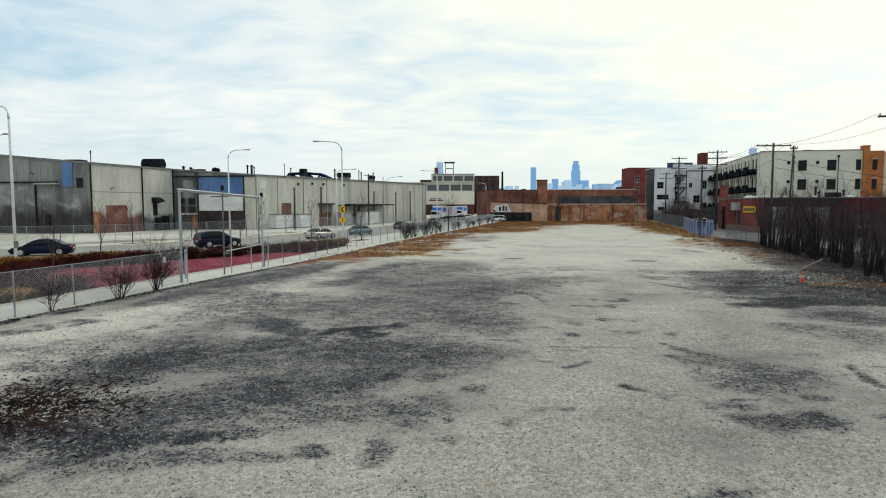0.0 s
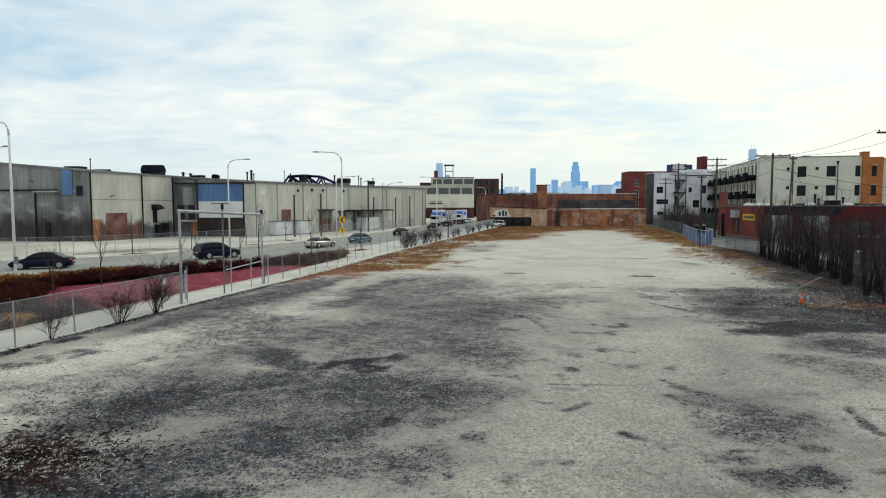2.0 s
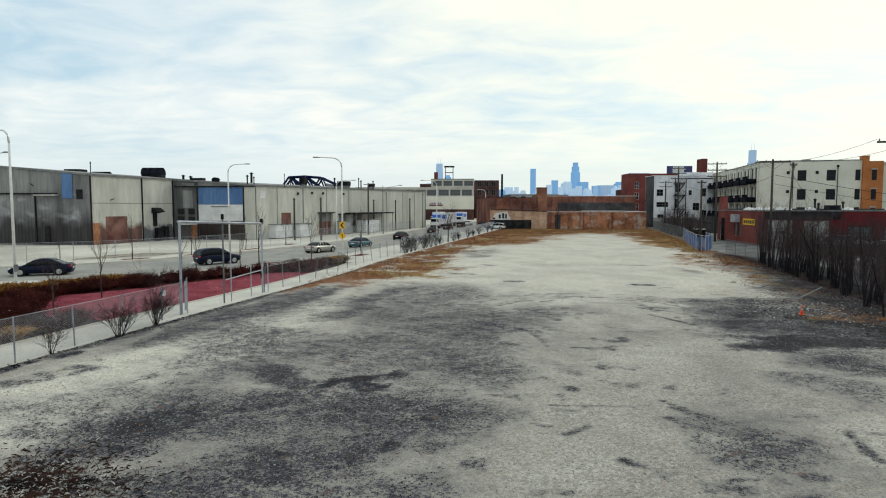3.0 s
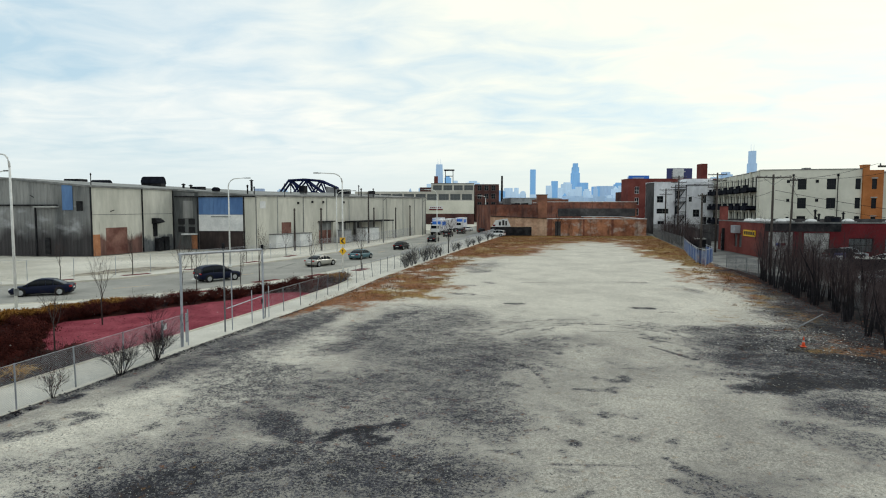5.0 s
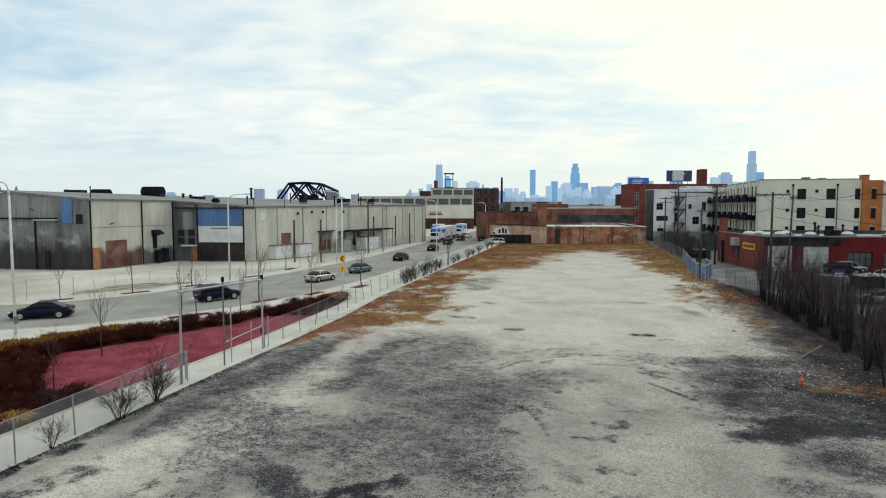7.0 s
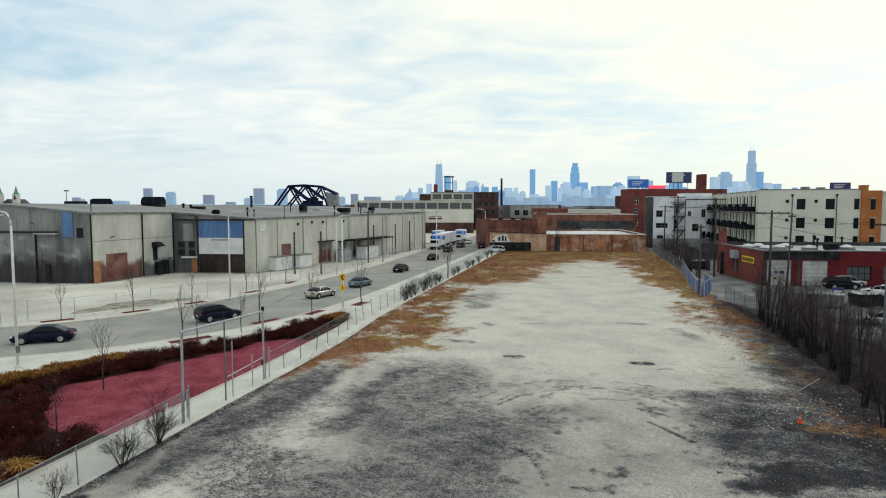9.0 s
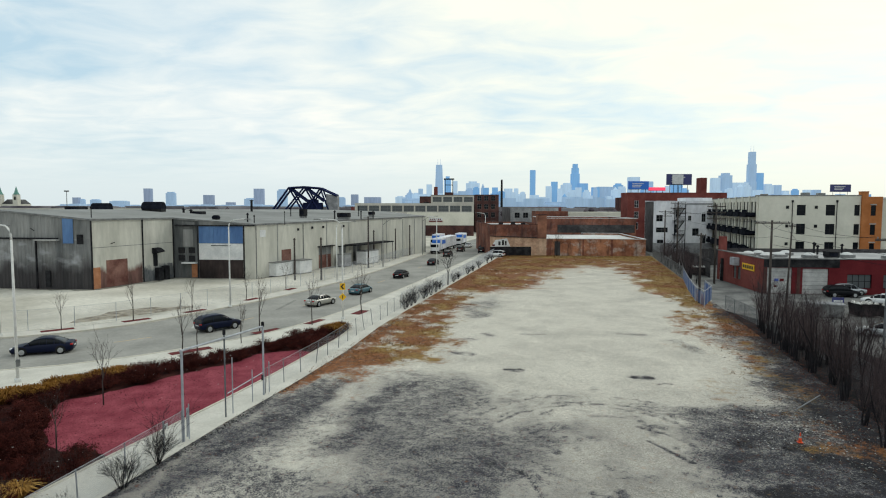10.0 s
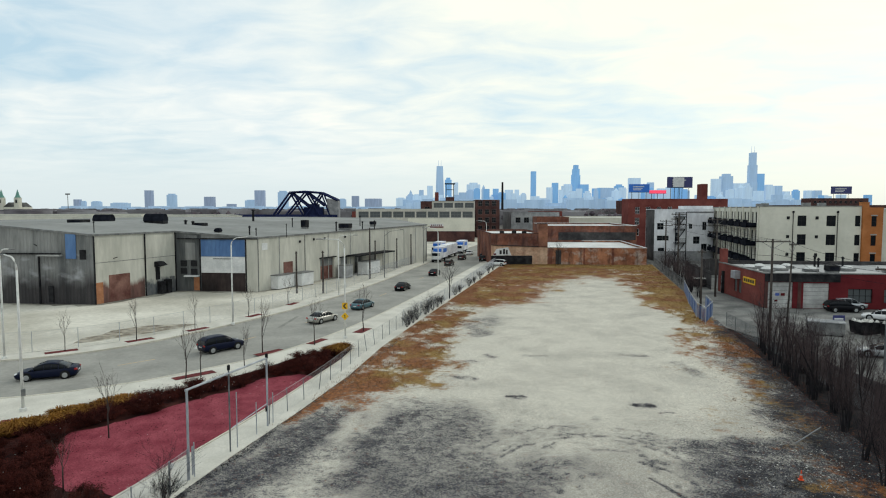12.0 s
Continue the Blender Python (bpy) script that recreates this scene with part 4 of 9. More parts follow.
def strip(name, left, right, z, material, label, category, depth=0.0):
    """A sheet between two lines with as many points each; depth: thickness downwards."""
    n, g = len(left), Geo()
    top = [(x, y, z) for x, y in left] + [(x, y, z) for x, y in right]
    g.add(top, [(i, n + i, n + i + 1, i + 1) for i in range(n - 1)])
    if depth:
        low = [(x, y, z - depth) for x, y in left] + [(x, y, z - depth) for x, y in right]
        k = len(g.v)
        g.v += low
        g.f += [(i, i + 1, k + i + 1, k + i) for i in range(n - 1)] + [(n + i + 1, n + i, k + n + i, k + n + i + 1) for i in range(n - 1)]
    return tagged(g.make(name, material), label, category, kind="structure")


def even(points, n):
    """The same line with n evenly spaced points."""
    p = np.array(points)
    d = np.r_[0, np.cumsum(np.hypot(*np.diff(p, axis=0).T))]
    t = np.linspace(0, d[-1], n)
    return list(zip(np.interp(t, d, p[:, 0]).tolist(), np.interp(t, d, p[:, 1]).tolist()))


def beside(points, off):
    """The line moved to its left by off metres."""
    p = np.array(points)
    t = np.gradient(p, axis=0)
    t /= np.hypot(*t.T)[:, None]
    return list(zip((p[:, 0] - t[:, 1] * off).tolist(), (p[:, 1] + t[:, 0] * off).tolist()))


N_ROAD = 90
NEAR = even(curve([(-120, 6), (-80, 19), (-52, 29.6), (-38.8, 35.2), (-33.8, 39.4), (-31.3, 42.7), (-29.0, 46.8), (-27.4, 50.2), (-25.7, 57.8), (-24.6, 69.2),
                   (-24.2, 85), (-24.0, 105), (-24.0, 125), (-24.2, 160), (-25, 300), (-26, 700)]), N_ROAD * 3)
FAR = even(curve([(-128, 16), (-88, 28), (-58, 39.6), (-48.3, 43.6), (-44.6, 46.8), (-41.4, 52), (-38.9, 61.0), (-37.3, 68.5), (-36.2, 76), (-35.3, 92),
                  (-35.3, 109), (-36.3, 136), (-36.6, 160), (-37.6, 300), (-39, 700)]), N_ROAD * 3)
strip("road", FAR, NEAR, -0.13, ASPHALT, "grey worn asphalt street bending along the lot", "road")
far_inner = beside(FAR, 2.6)
strip("pavement_far", far_inner, beside(FAR, 0.18), 0.0, CONCRETE, "pale concrete pavement beside the warehouse yard", "pavement", 0.16)
strip("kerb_far", beside(FAR, 0.18), FAR, 0.02, KERB, "concrete kerb of the far pavement", "kerb", 0.18)
strip("kerb_near", NEAR, beside(NEAR, -0.18), 0.02, KERB, "concrete kerb along the street", "kerb", 0.18)

# near pavement: the walk along the lot and the wedge between it and the kerb
BED_OUT = curve([(-46, 18.5), (-40, 22.6), (-34.2, 28.0), (-32.4, 31.4), (-31.6, 34.4), (-30.2, 36.2), (-29.4, 38.1), (-28.2, 39.8), (-26.9, 41.9), (-25.5, 45.4), (-24.8, 48.0), (-24.2, 50.6), (-23.3, 52.4), (-21.9, 54.6)], 1.0)
wedge_left = [p for p in beside(NEAR, -0.18) if p[1] < 300]
tagged(Geo().add([(x, y, -0.012) for x, y in wedge_left] + [(max(x + 0.5, -19.9), y, -0.012) for x, y in wedge_left],
                 [(i, len(wedge_left) + i, len(wedge_left) + i + 1, i + 1) for i in range(len(wedge_left) - 1)]).make("pavement_near", CONCRETE),
       "pale concrete pavement between street and planting bed", "pavement", kind="structure")
WALK_LOT = [(-17.7, -25), (-17.75, 20), (-17.85, 30), (-17.65, 37), (-17.7, 46), (-18.4, 56), (-18.5, 66), (-18.5, 300)]
WALK_BED = [(-20.4, -25), (-20.35, 24), (-20.15, 28), (-19.95, 33), (-19.85, 39), (-20.05, 50), (-20.5, 57), (-20.85, 64), (-20.85, 300)]
walk_ob = tagged(Geo().prism(WALK_LOT + WALK_BED[::-1], -0.2, 0.03).make("pavement_walk", CONCRETE), "concrete footway along the chain-link fence", "pavement", kind="structure")
joint = Geo().box(-19.84, -0.007, 0.03, -18.52, 0.007, 0.033).make("joint", YARD, walk_ob)
joint.location.y = 10
for i in range(1, 60):
    shared("joint", joint, walk_ob, pose(0, 10 + i * 1.6, 0))

# planting bed: dark soil under shrubs, red mulch in the middle
bed_side = [(-20.38, 12), (-20.36, 24), (-20.16, 28), (-19.96, 33), (-19.86, 39), (-20.06, 50), (-20.6, 54.4)]
bed = [(-46, 12)] + [(x - 0.11, y) for x, y in bed_side] + BED_OUT[::-1]
tagged(Geo().prism(bed, -0.1, 0.035).make("planting_bed", SOIL), "dark soil planting bed with burgundy shrubs", "planting bed", kind="structure")
MULCH_EDGE = [(x - 0.14, y) for x, y in ((-20.35, 24.6), (-20.16, 28), (-19.96, 33), (-19.86, 39), (-19.9, 44.6))] + [(-21.4, 45.0), (-23.7, 43.4), (-24.2, 40.0), (-25.6, 37.6), (-26.3, 35.4), (-27.1, 33.5), (-28.0, 31.6),
              (-28.9, 30.6), (-28.0, 28.9), (-25.8, 26.5), (-24.1, 24.9), (-22.9, 24.4), (-21.7, 24.9)]


def mulch():
    rnd = random.Random(5)
    xs = []
    for (a, b), (c, d) in zip(MULCH_EDGE, MULCH_EDGE[1:] + MULCH_EDGE[:1]):
        k = max(1, int(math.hypot(c - a, d - b) / 0.5))
        for i in range(k):
            t = i / k
            w = 0.0 if a > -20.6 and c > -20.6 else 0.18
            xs.append((a + (c - a) * t + rnd.uniform(-w, w), b + (d - b) * t + rnd.uniform(-w, w)))
    return tagged(Geo().prism(xs, 0.0, 0.055).make("mulch", MULCH), "red mulch covering the planting bed", "mulch", kind="structure")


mulch()


def bark_scraps():
    """Dark lumps and holes kicked into the mulch, and pale scraps on it."""
    r, dark, pale = random.Random(66), Geo(), Geo()
    for k in range(1500):
        x, y = r.uniform(-28.9, -20.0), r.uniform(24.4, 45)
        if not inside(MULCH_EDGE, x, y):
            continue
        edge = r.random()
        n = 5 if edge < 0.12 else 1
        for j in range(n):
            px, py, q = x + r.gauss(0, 0.14), y + r.gauss(0, 0.14), r.uniform(0.012, 0.045)
            a = r.random() * 3.14
            c, d = math.cos(a) * q, math.sin(a) * q
            (pale if k % 41 == 0 else dark).add([(px - c, py - d, 0.056), (px + d * 0.5, py - c * 0.5, 0.058), (px + c, py + d, 0.056), (px - d * 0.5, py + c * 0.5, 0.058), (px, py, 0.062 + q * 0.5)],
                                               ((0, 1, 4), (1, 2, 4), (2, 3, 4), (3, 0, 4)))
    for k in range(420):
        x, y = r.uniform(-30, -20.6), r.uniform(19, 44)
        if inside(bed, x, y) and not inside(MULCH_EDGE, x, y):
            q, a, z = r.uniform(0.02, 0.05), r.random() * 3.14, r.uniform(0.25, 0.6)
            c, d = math.cos(a) * q, math.sin(a) * q
            pale.add([(x - c, y - d, z), (x + d * 0.6, y - c * 0.6, z + 0.02), (x + c, y + d, z), (x - d * 0.6, y + c * 0.6, z + 0.03)], ((0, 1, 2), (0, 2, 3)))
    tagged(dark.make("bark_lumps", SOIL), "dark bark lumps strewn over the red mulch", "bark lumps", kind="stuff")
    tagged(pale.make("paper_scraps", LITTER), "pale paper scraps on the mulch and caught in the shrubs", "litter", kind="stuff")


# edging kerb of the bed, warehouse yard
tagged(Geo().prism([(x - 0.004, y) for x, y in bed_side] + [(x - 0.11, y) for x, y in bed_side[::-1]], -0.1, 0.08).make("bed_edging", KERB), "low concrete edging of the planting bed", "kerb", kind="structure")
yard_in = [p for p in even(far_inner, 160) if p[1] < 330]
tagged(Geo().add([(x, y, -0.02) for x, y in yard_in] + [(x - 70, y + 18, -0.02) for x, y in yard_in],
                 [(i + 1, i, len(yard_in) + i, len(yard_in) + i + 1) for i in range(len(yard_in) - 1)]).make("yard", YARD),
       "pale dusty concrete yard in front of the warehouse", "yard", kind="structure")
tagged(Geo().prism([(-47.9, 50.4), (-46.6, 51.6), (-45.8, 53.2), (-44.6, 55.4), (-43.6, 57.6), (-42.6, 60.2), (-42.4, 61.8), (-43.5, 61.6), (-45.0, 60.9), (-46.9, 60.2), (-48.0, 58.6), (-48.9, 56.6), (-48.3, 54.6), (-48.9, 52.6)], -0.1, -0.004).make("verge", DIRT_PALE), "bare brown earth verge inside the yard fence", "verge", kind="structure")
tagged(Geo().prism([(15.2, -25), (120, -25), (120, 125), (20, 200), (15.2, 200)], -0.15, -0.03).make("alley", ALLEY), "cracked grey asphalt alley and car park", "alley", kind="structure")


def marking(x, y, ang, w, h, material, label):
    ob = Geo().box(-w / 2, -h / 2, 0, w / 2, h / 2, 0.004).make("road_marking", material)
    ob.matrix_basis = pose(x, y, -0.13, 0, 0, ang)
    return tagged(ob, label, "road marking", "road markings", "structure")


FADED = mat("faded_road_paint", (0.46, 0.35, 0.22), (0.55, 0.42, 0.26), 2, 0.8, fine_scale=12, fine_amount=0.3, bump=0)
FADED_W = mat("faded_white_paint", (0.42, 0.42, 0.40), (0.55, 0.55, 0.52), 2, 0.8, fine_scale=12, fine_amount=0.3, bump=0)
for i in range(6, 150, 4):
    (ax, ay), (bx, by) = NEAR[i], FAR[i]
    (cx, cy) = NEAR[i + 1]
    if 12 < ay < 210:
        marking((ax + bx) / 2, (ay + by) / 2, math.degrees(math.atan2(cy - ay, cx - ax)) - 90, 0.14, 3.0, FADED, "faded yellow centre dash on the street")
marking(-35.6, 52.5, 25, 0.5, 2.0, FADED_W, "worn white patch on the street")
for x, y, a, w, h in ((-33.2, 66, 10, 0.4, 7), (-33.0, 88, 4, 0.5, 6)):
    ob = Geo().box(-w / 2, -h / 2, 0, w / 2, h / 2, 0.003).make("asphalt_patch", WORN_PATCH)
    ob.matrix_basis = pose(x, y, -0.13, 0, 0, a)
    tagged(ob, "darker repaired patch in the street", "road patch", "road patches", "structure")


# ---- plants ----
def grow(g, fine, p, d, length, r, level, rnd, spread=0.55, up=0.12, fork=3, segs=3, thin=0.0038, sides=5):
    """One branch and, at its end and along it, its smaller ones."""
    pts, rad, q, e = [p], [r], Vector(p), Vector(d).normalized()
    for i in range(segs):
        e = (e + Vector((rnd.gauss(0, 0.13), rnd.gauss(0, 0.13), rnd.gauss(0, 0.06) + up))).normalized()
        q = q + e * (length / segs)
        pts.append(q.copy())
        rad.append(max(thin, r * (1 - 0.55 * (i + 1) / segs)))
    (g if level > 1 else fine).tube(pts, rad, sides if level > 1 else 3, caps=False)
    if level == 0:
        return
    for k in range(fork):
        t = 0.35 + 0.65 * (k + rnd.random() * 0.8) / fork
        i = min(int(t * segs), segs - 1)
        a = pts[i].lerp(pts[i + 1], t * segs - i)
        b = (pts[i + 1] - pts[i]).normalized()
        side = Vector((rnd.gauss(0, 1), rnd.gauss(0, 1), rnd.gauss(0, 0.5)))
        side = (side - b * side.dot(b)).normalized()
        grow(g, fine, a, b + side * spread * rnd.uniform(0.7, 1.3), length * rnd.uniform(0.5, 0.72), rad[i] * 0.6, level - 1, rnd, spread, up, fork, max(2, segs - 1), thin, max(3, sides - 1))


def bare_tree(name, label, m, height, r, seed, level=4, fork=4, spread=0.6, lean=0.0, group="", clear=0.3, bark=BARK, twig=TWIG, category="tree"):
    """A leafless tree: tapered trunk with limbs, and a crown of twigs."""
    rnd = random.Random(seed)
    ob = thing(name, label, category, m, group)
    g, fine = Geo(), Geo()
    top = Vector((lean, 0, height * 0.62))
    pts = [Vector((0, 0, -0.05)), Vector((rnd.gauss(0, 0.04), rnd.gauss(0, 0.04), height * clear)), Vector((lean * 0.6, rnd.gauss(0, 0.06), height * 0.48)), top]
    g.tube(pts, [r * 1.25, r, r * 0.7, r * 0.45], 7)
    n = fork + 3
    for k in range(n):
        t = clear + (0.62 - clear) * k / (n - 1)
        a = 2.4 * k + rnd.random()
        z = height * t
        x = lean * max(0, (t - 0.2) / 0.42)
        grow(g, fine, (x, 0, z), (math.cos(a) * spread, math.sin(a) * spread, 1), height * (0.26 + 0.16 * (1 - k / n)), r * (0.5 - 0.25 * k / n), level - 1, rnd, spread, 0.1, fork)
    grow(g, fine, top, (0, 0, 1), height * 0.36, r * 0.42, level - 1, rnd, spread, 0.1, fork)
    g.make("trunk", bark, ob, smooth=True)
    fine.make("crown", twig, ob, "leafless crown of thin twigs")
    return ob


def bush(name, label, m, height, seed, stems=9, spread=0.5, group="", twig=TWIG, level=3, fork=3, category="bush", r=0.022, tips=None, thin=0.0045):
    """A leafless many-stemmed bush."""
    rnd = random.Random(seed)
    ob = thing(name, label, category, m, group)
    g, fine = Geo(), Geo()
    for k in range(stems):
        a = 6.28 * k / stems + rnd.random()
        s = spread * rnd.uniform(0.2, 1.2)
        grow(g, fine, (math.cos(a) * 0.08 * height * spread, math.sin(a) * 0.08 * height * spread, -0.03), (math.cos(a) * s, math.sin(a) * s, 1),
             height * rnd.uniform(0.42, 0.6), r * rnd.uniform(0.7, 1.2), level, rnd, 0.5, 0.06, fork, 3, thin)
    g.make("stem", twig, ob)
    fine.make("crown", tips or twig, ob, "tangle of thin bare twigs")
    return ob


def thicket(name, label, m, height, seed, stems, group):
    """A leafless hedge tree: a few upright dark trunks under a haze of fine twigs."""
    rnd = random.Random(seed)
    ob = thing(name, label, "tree", m, group)
    g, fine = Geo(), Geo()
    for k in range(stems):
        a, s = 2.4 * k, (k / stems) ** 0.5
        h = height * rnd.uniform(0.6, 1.0)
        q, e = Vector((math.cos(a) * s * 0.28, math.sin(a) * s * 0.28, -0.05)), Vector((math.cos(a) * 0.13 * s, math.sin(a) * 0.13 * s, 1)).normalized()
        r0, pts = (rnd.uniform(0.06, 0.09) if k < 3 else rnd.uniform(0.018, 0.034)), [q.copy()]
        for i in range(6):
            e = (e + Vector((rnd.gauss(0, 0.09), rnd.gauss(0, 0.09), 0.10))).normalized()
            q = q + e * (h / 6)
            pts.append(q.copy())
        g.tube(pts, [max(0.005, r0 * (1 - 0.16 * i)) for i in range(7)], 5, caps=False)
        for j in range(14):
            t = 0.24 + 0.75 * (j + rnd.random()) / 14
            i = min(int(t * 6), 5)
            p = pts[i].lerp(pts[i + 1], t * 6 - i)
            b, o = rnd.random() * 6.28, rnd.uniform(0.25, 0.8)
            grow(g, fine, p, (math.cos(b) * o, math.sin(b) * o, 1), height * rnd.uniform(0.12, 0.24) * (1.25 - 0.5 * t), 0.006, 1, rnd, 0.5, 0.05, 7, 2, 0.0030)
    g.make("stem", HEDGE, ob)
    fine.make("crown", HEDGE_TWIG, ob, "haze of fine brownish twigs")
    return ob


def tuft(seed, height, blades, r):
    """A clump of grass blades as one mesh."""
    rnd, g = random.Random(seed), Geo()
    for k in range(blades):
        a, s = rnd.random() * 6.28, rnd.random() ** 0.5
        x, y = math.cos(a) * r * 0.35 * s, math.sin(a) * r * 0.35 * s
        h, lean, w = height * rnd.uniform(0.6, 1.05), r * s * rnd.uniform(0.8, 1.35), 0.014 + 0.012 * rnd.random()
        c, d = math.cos(a), math.sin(a)
        g.add([(x - d * w, y + c * w, 0), (x + d * w, y - c * w, 0), (x + c * lean * 0.55 + d * w * 0.8, y + d * lean * 0.55 - c * w * 0.8, h * 0.8), (x + c * lean * 0.55 - d * w * 0.8, y + d * lean * 0.55 + c * w * 0.8, h * 0.8),
               (x + c * lean * 1.15, y + d * lean * 1.15, h * (1 - 0.4 * s))], ((0, 1, 2, 3), (3, 2, 4)))
    return g


def shrub_mass(seed, height, width, material_name="low_shrub"):
    """A low twiggy shrub with small leaves left on it."""
    rnd, g = random.Random(seed), Geo()
    for k in range(34):
        a, s = rnd.random() * 6.28, rnd.random() ** 0.6
        tip = Vector((math.cos(a) * width * 0.5 * s, math.sin(a) * width * 0.5 * s, height * rnd.uniform(0.55, 1.1) * (1 - 0.35 * s)))
        mid = tip * 0.5 + Vector((rnd.gauss(0, 0.05), rnd.gauss(0, 0.05), 0.08))
        g.tube([(tip.x * 0.2, tip.y * 0.2, -0.02), mid, tip], [0.012, 0.009, 0.004], 3, caps=False)
        for j in range(34):
            p = mid.lerp(tip, rnd.uniform(-0.5, 1.05)) + Vector((rnd.gauss(0, 0.08), rnd.gauss(0, 0.08), rnd.gauss(0, 0.06)))
            u = Vector((rnd.gauss(0, 1), rnd.gauss(0, 1), rnd.gauss(0, 1))).normalized() * rnd.uniform(0.02, 0.045)
            v = u.orthogonal().normalized() * rnd.uniform(0.012, 0.028)
            g.add([p - u, p + v, p + u, p - v], ((0, 1, 2, 3),))
    return g


def inside(poly, x, y):
    hit = False
    for (a, b), (c, d) in zip(poly, poly[1:] + poly[:1]):
        if (b > y) != (d > y) and x < a + (c - a) * (y - b) / (d - b):
            hit = not hit
    return hit


bark_scraps()
rnd = random.Random(3)
# burgundy shrubs between mulch and street, golden grass along the outer rim and at the tip
shrubs = [shrub_mass(100 + i, 0.72, 1.6).make("low_shrub", SHRUB) for i in range(4)]
for s in shrubs:
    tagged(s, "low burgundy shrub with few dry leaves in the planting bed", "shrub", "bed shrubs")
tufts = [tuft(200 + i, 0.6, 170, 0.5).make("grass_tuft", GOLD) for i in range(4)]
for s in tufts:
    tagged(s, "golden dry ornamental grass tuft at the bed's rim", "grass tuft", "bed grasses")
used_s, used_t = [0] * 4, [0] * 4


def put(pool, used, k, m):
    if used[k] == 0:
        pool[k].matrix_basis = m
        used[k] = 1
        return pool[k]
    return copy_thing(pool[k], m)


def spawn(pool, used, k, x, y, z, rz, s):
    ob = put(pool, used, k, pose(x, y, z, 0, 0, rz))
    ob.scale = (s, s, s)
    return ob


BED_DENSE = even(BED_OUT, 120)
count_s = 0
for tries in range(6000):
    if count_s >= 295:
        break
    x, y = rnd.uniform(-40, -20.6), rnd.uniform(19, 55.5)
    if not inside(bed, x, y) or inside(MULCH_EDGE, x, y) or x > -20.8:
        continue
    rim = min(math.hypot(x - a, y - b) for a, b in BED_DENSE)
    if rim < 0.5 or (rim < 1.4 and y < 36.5) or (y > 53.2):
        continue
    spawn(shrubs, used_s, rnd.randrange(4), x, y, 0.03, rnd.uniform(0, 360), rnd.uniform(0.75, 1.2))
    count_s += 1
for i, (a, b) in enumerate(BED_DENSE):
    if b > 36.5 and b < 52.8 or b < 20:
        continue
    for k in range(rnd.choice((0, 1, 3, 5)) if b < 41 else 3):
        x, y = a + rnd.uniform(0.2, 1.5), b + rnd.uniform(-1.2, -0.1)
        if b > 50:
            x = rnd.uniform(a + 0.1, -20.9) if a < -21.2 else a
        if inside(bed, x, y) and x < -20.7 and len([o for o in bpy.data.objects if o.name.startswith("grass_tuft") and o.parent is None]) < 288:
            spawn(tufts, used_t, rnd.randrange(4), x, y, 0.03, rnd.uniform(0, 360), rnd.uniform(0.85, 1.45))
TAN = mat("pale_tan_grass", (0.25, 0.125, 0.030), (0.42, 0.25, 0.075), 1.5, 0.9, fine_scale=9, bump=0, island=0.35)
tan_tufts = [tuft(230 + i, 0.55, 190, 0.55).make("grass_tuft", TAN) for i in range(2)]
for o in tan_tufts:
    tagged(o, "pale tan dry grass tuft at the bed's near end", "grass tuft", "bed grasses")
used_tan = [0] * 2
for x, y in ((-21.3, 18.6), (-21.7, 19.5), (-21.0, 19.3), (-22.3, 19.0), (-21.3, 20.3), (-20.9, 18.0), (-22.2, 20.2), (-22.8, 19.4), (-20.9, 20.6)):
    spawn(tan_tufts, used_tan, rnd.randrange(2), x, y, 0.03, rnd.uniform(0, 360), rnd.uniform(0.8, 1.2))

# leafless young trees in the bed and in the pavement cut-outs
TREE_LABEL = "slender leafless young street tree"
young = bare_tree("young_tree", TREE_LABEL + " in a mulched pavement cut-out", pose(-29.6, 42.3, 0), 3.9, 0.04, 8, 3, 3, 0.30, group="street trees")
slim = bare_tree("young_tree", TREE_LABEL + " in the planting bed", pose(-26.0, 30.5, 0), 3.6, 0.034, 9, 3, 3, 0.40, group="street trees", clear=0.4)
bare_tree("young_tree", TREE_LABEL + " in the planting bed", pose(-23.0, 24.4, 0), 2.7, 0.03, 15, 3, 3, 0.5, group="street trees", clear=0.42)
for i, (x, y, s) in enumerate(((-28.7, 42.9, 1), (-28.1, 51.1, 1.15), (-24.9, 55.1, 1.15), (-22.7, 62.5, 1.15), (-46.0, 47.6, 0.9), (-42.9, 53.0, 1.0), (-40.6, 59.0, 0.95),
                               (-39.4, 67.7, 0.9), (-39.0, 77.0, 0.95), (-27.2, 46.6, 0.8))):
    c = copy_thing(young if i % 2 else slim, pose(x, y, 0, 0, 0, 47 * i))
    c.scale = (s, s, s)
    c["label"] = TREE_LABEL + " in a mulched pavement cut-out"
for x, y, a, w, h in ((-46.2, 47.4, 52, 0.9, 2.6), (-42.7, 53.2, 62, 0.9, 2.6), (-40.4, 59.2, 70, 0.9, 2.5), (-38.9, 68.2, 80, 0.9, 2.4), (-38.6, 77.5, 88, 0.9, 2.4),
                      (-29.5, 43.2, 58, 0.9, 3.2), (-27.6, 51.4, 66, 0.9, 2.8), (-25.4, 56.6, 80, 1.0, 2.6), (-22.9, 62.6, 86, 1.1, 2.6), (-34.1, 31.4, 30, 0.9, 0.9)):
    ob = Geo().box(-h / 2, -w / 2, 0, h / 2, w / 2, 0.012).make("tree_pit", PIT_MULCH)
    ob.matrix_basis = pose(x, y, 0.0, 0, 0, a)
    tagged(ob, "red mulched tree pit cut into the pavement", "tree pit", "tree pits", "structure")


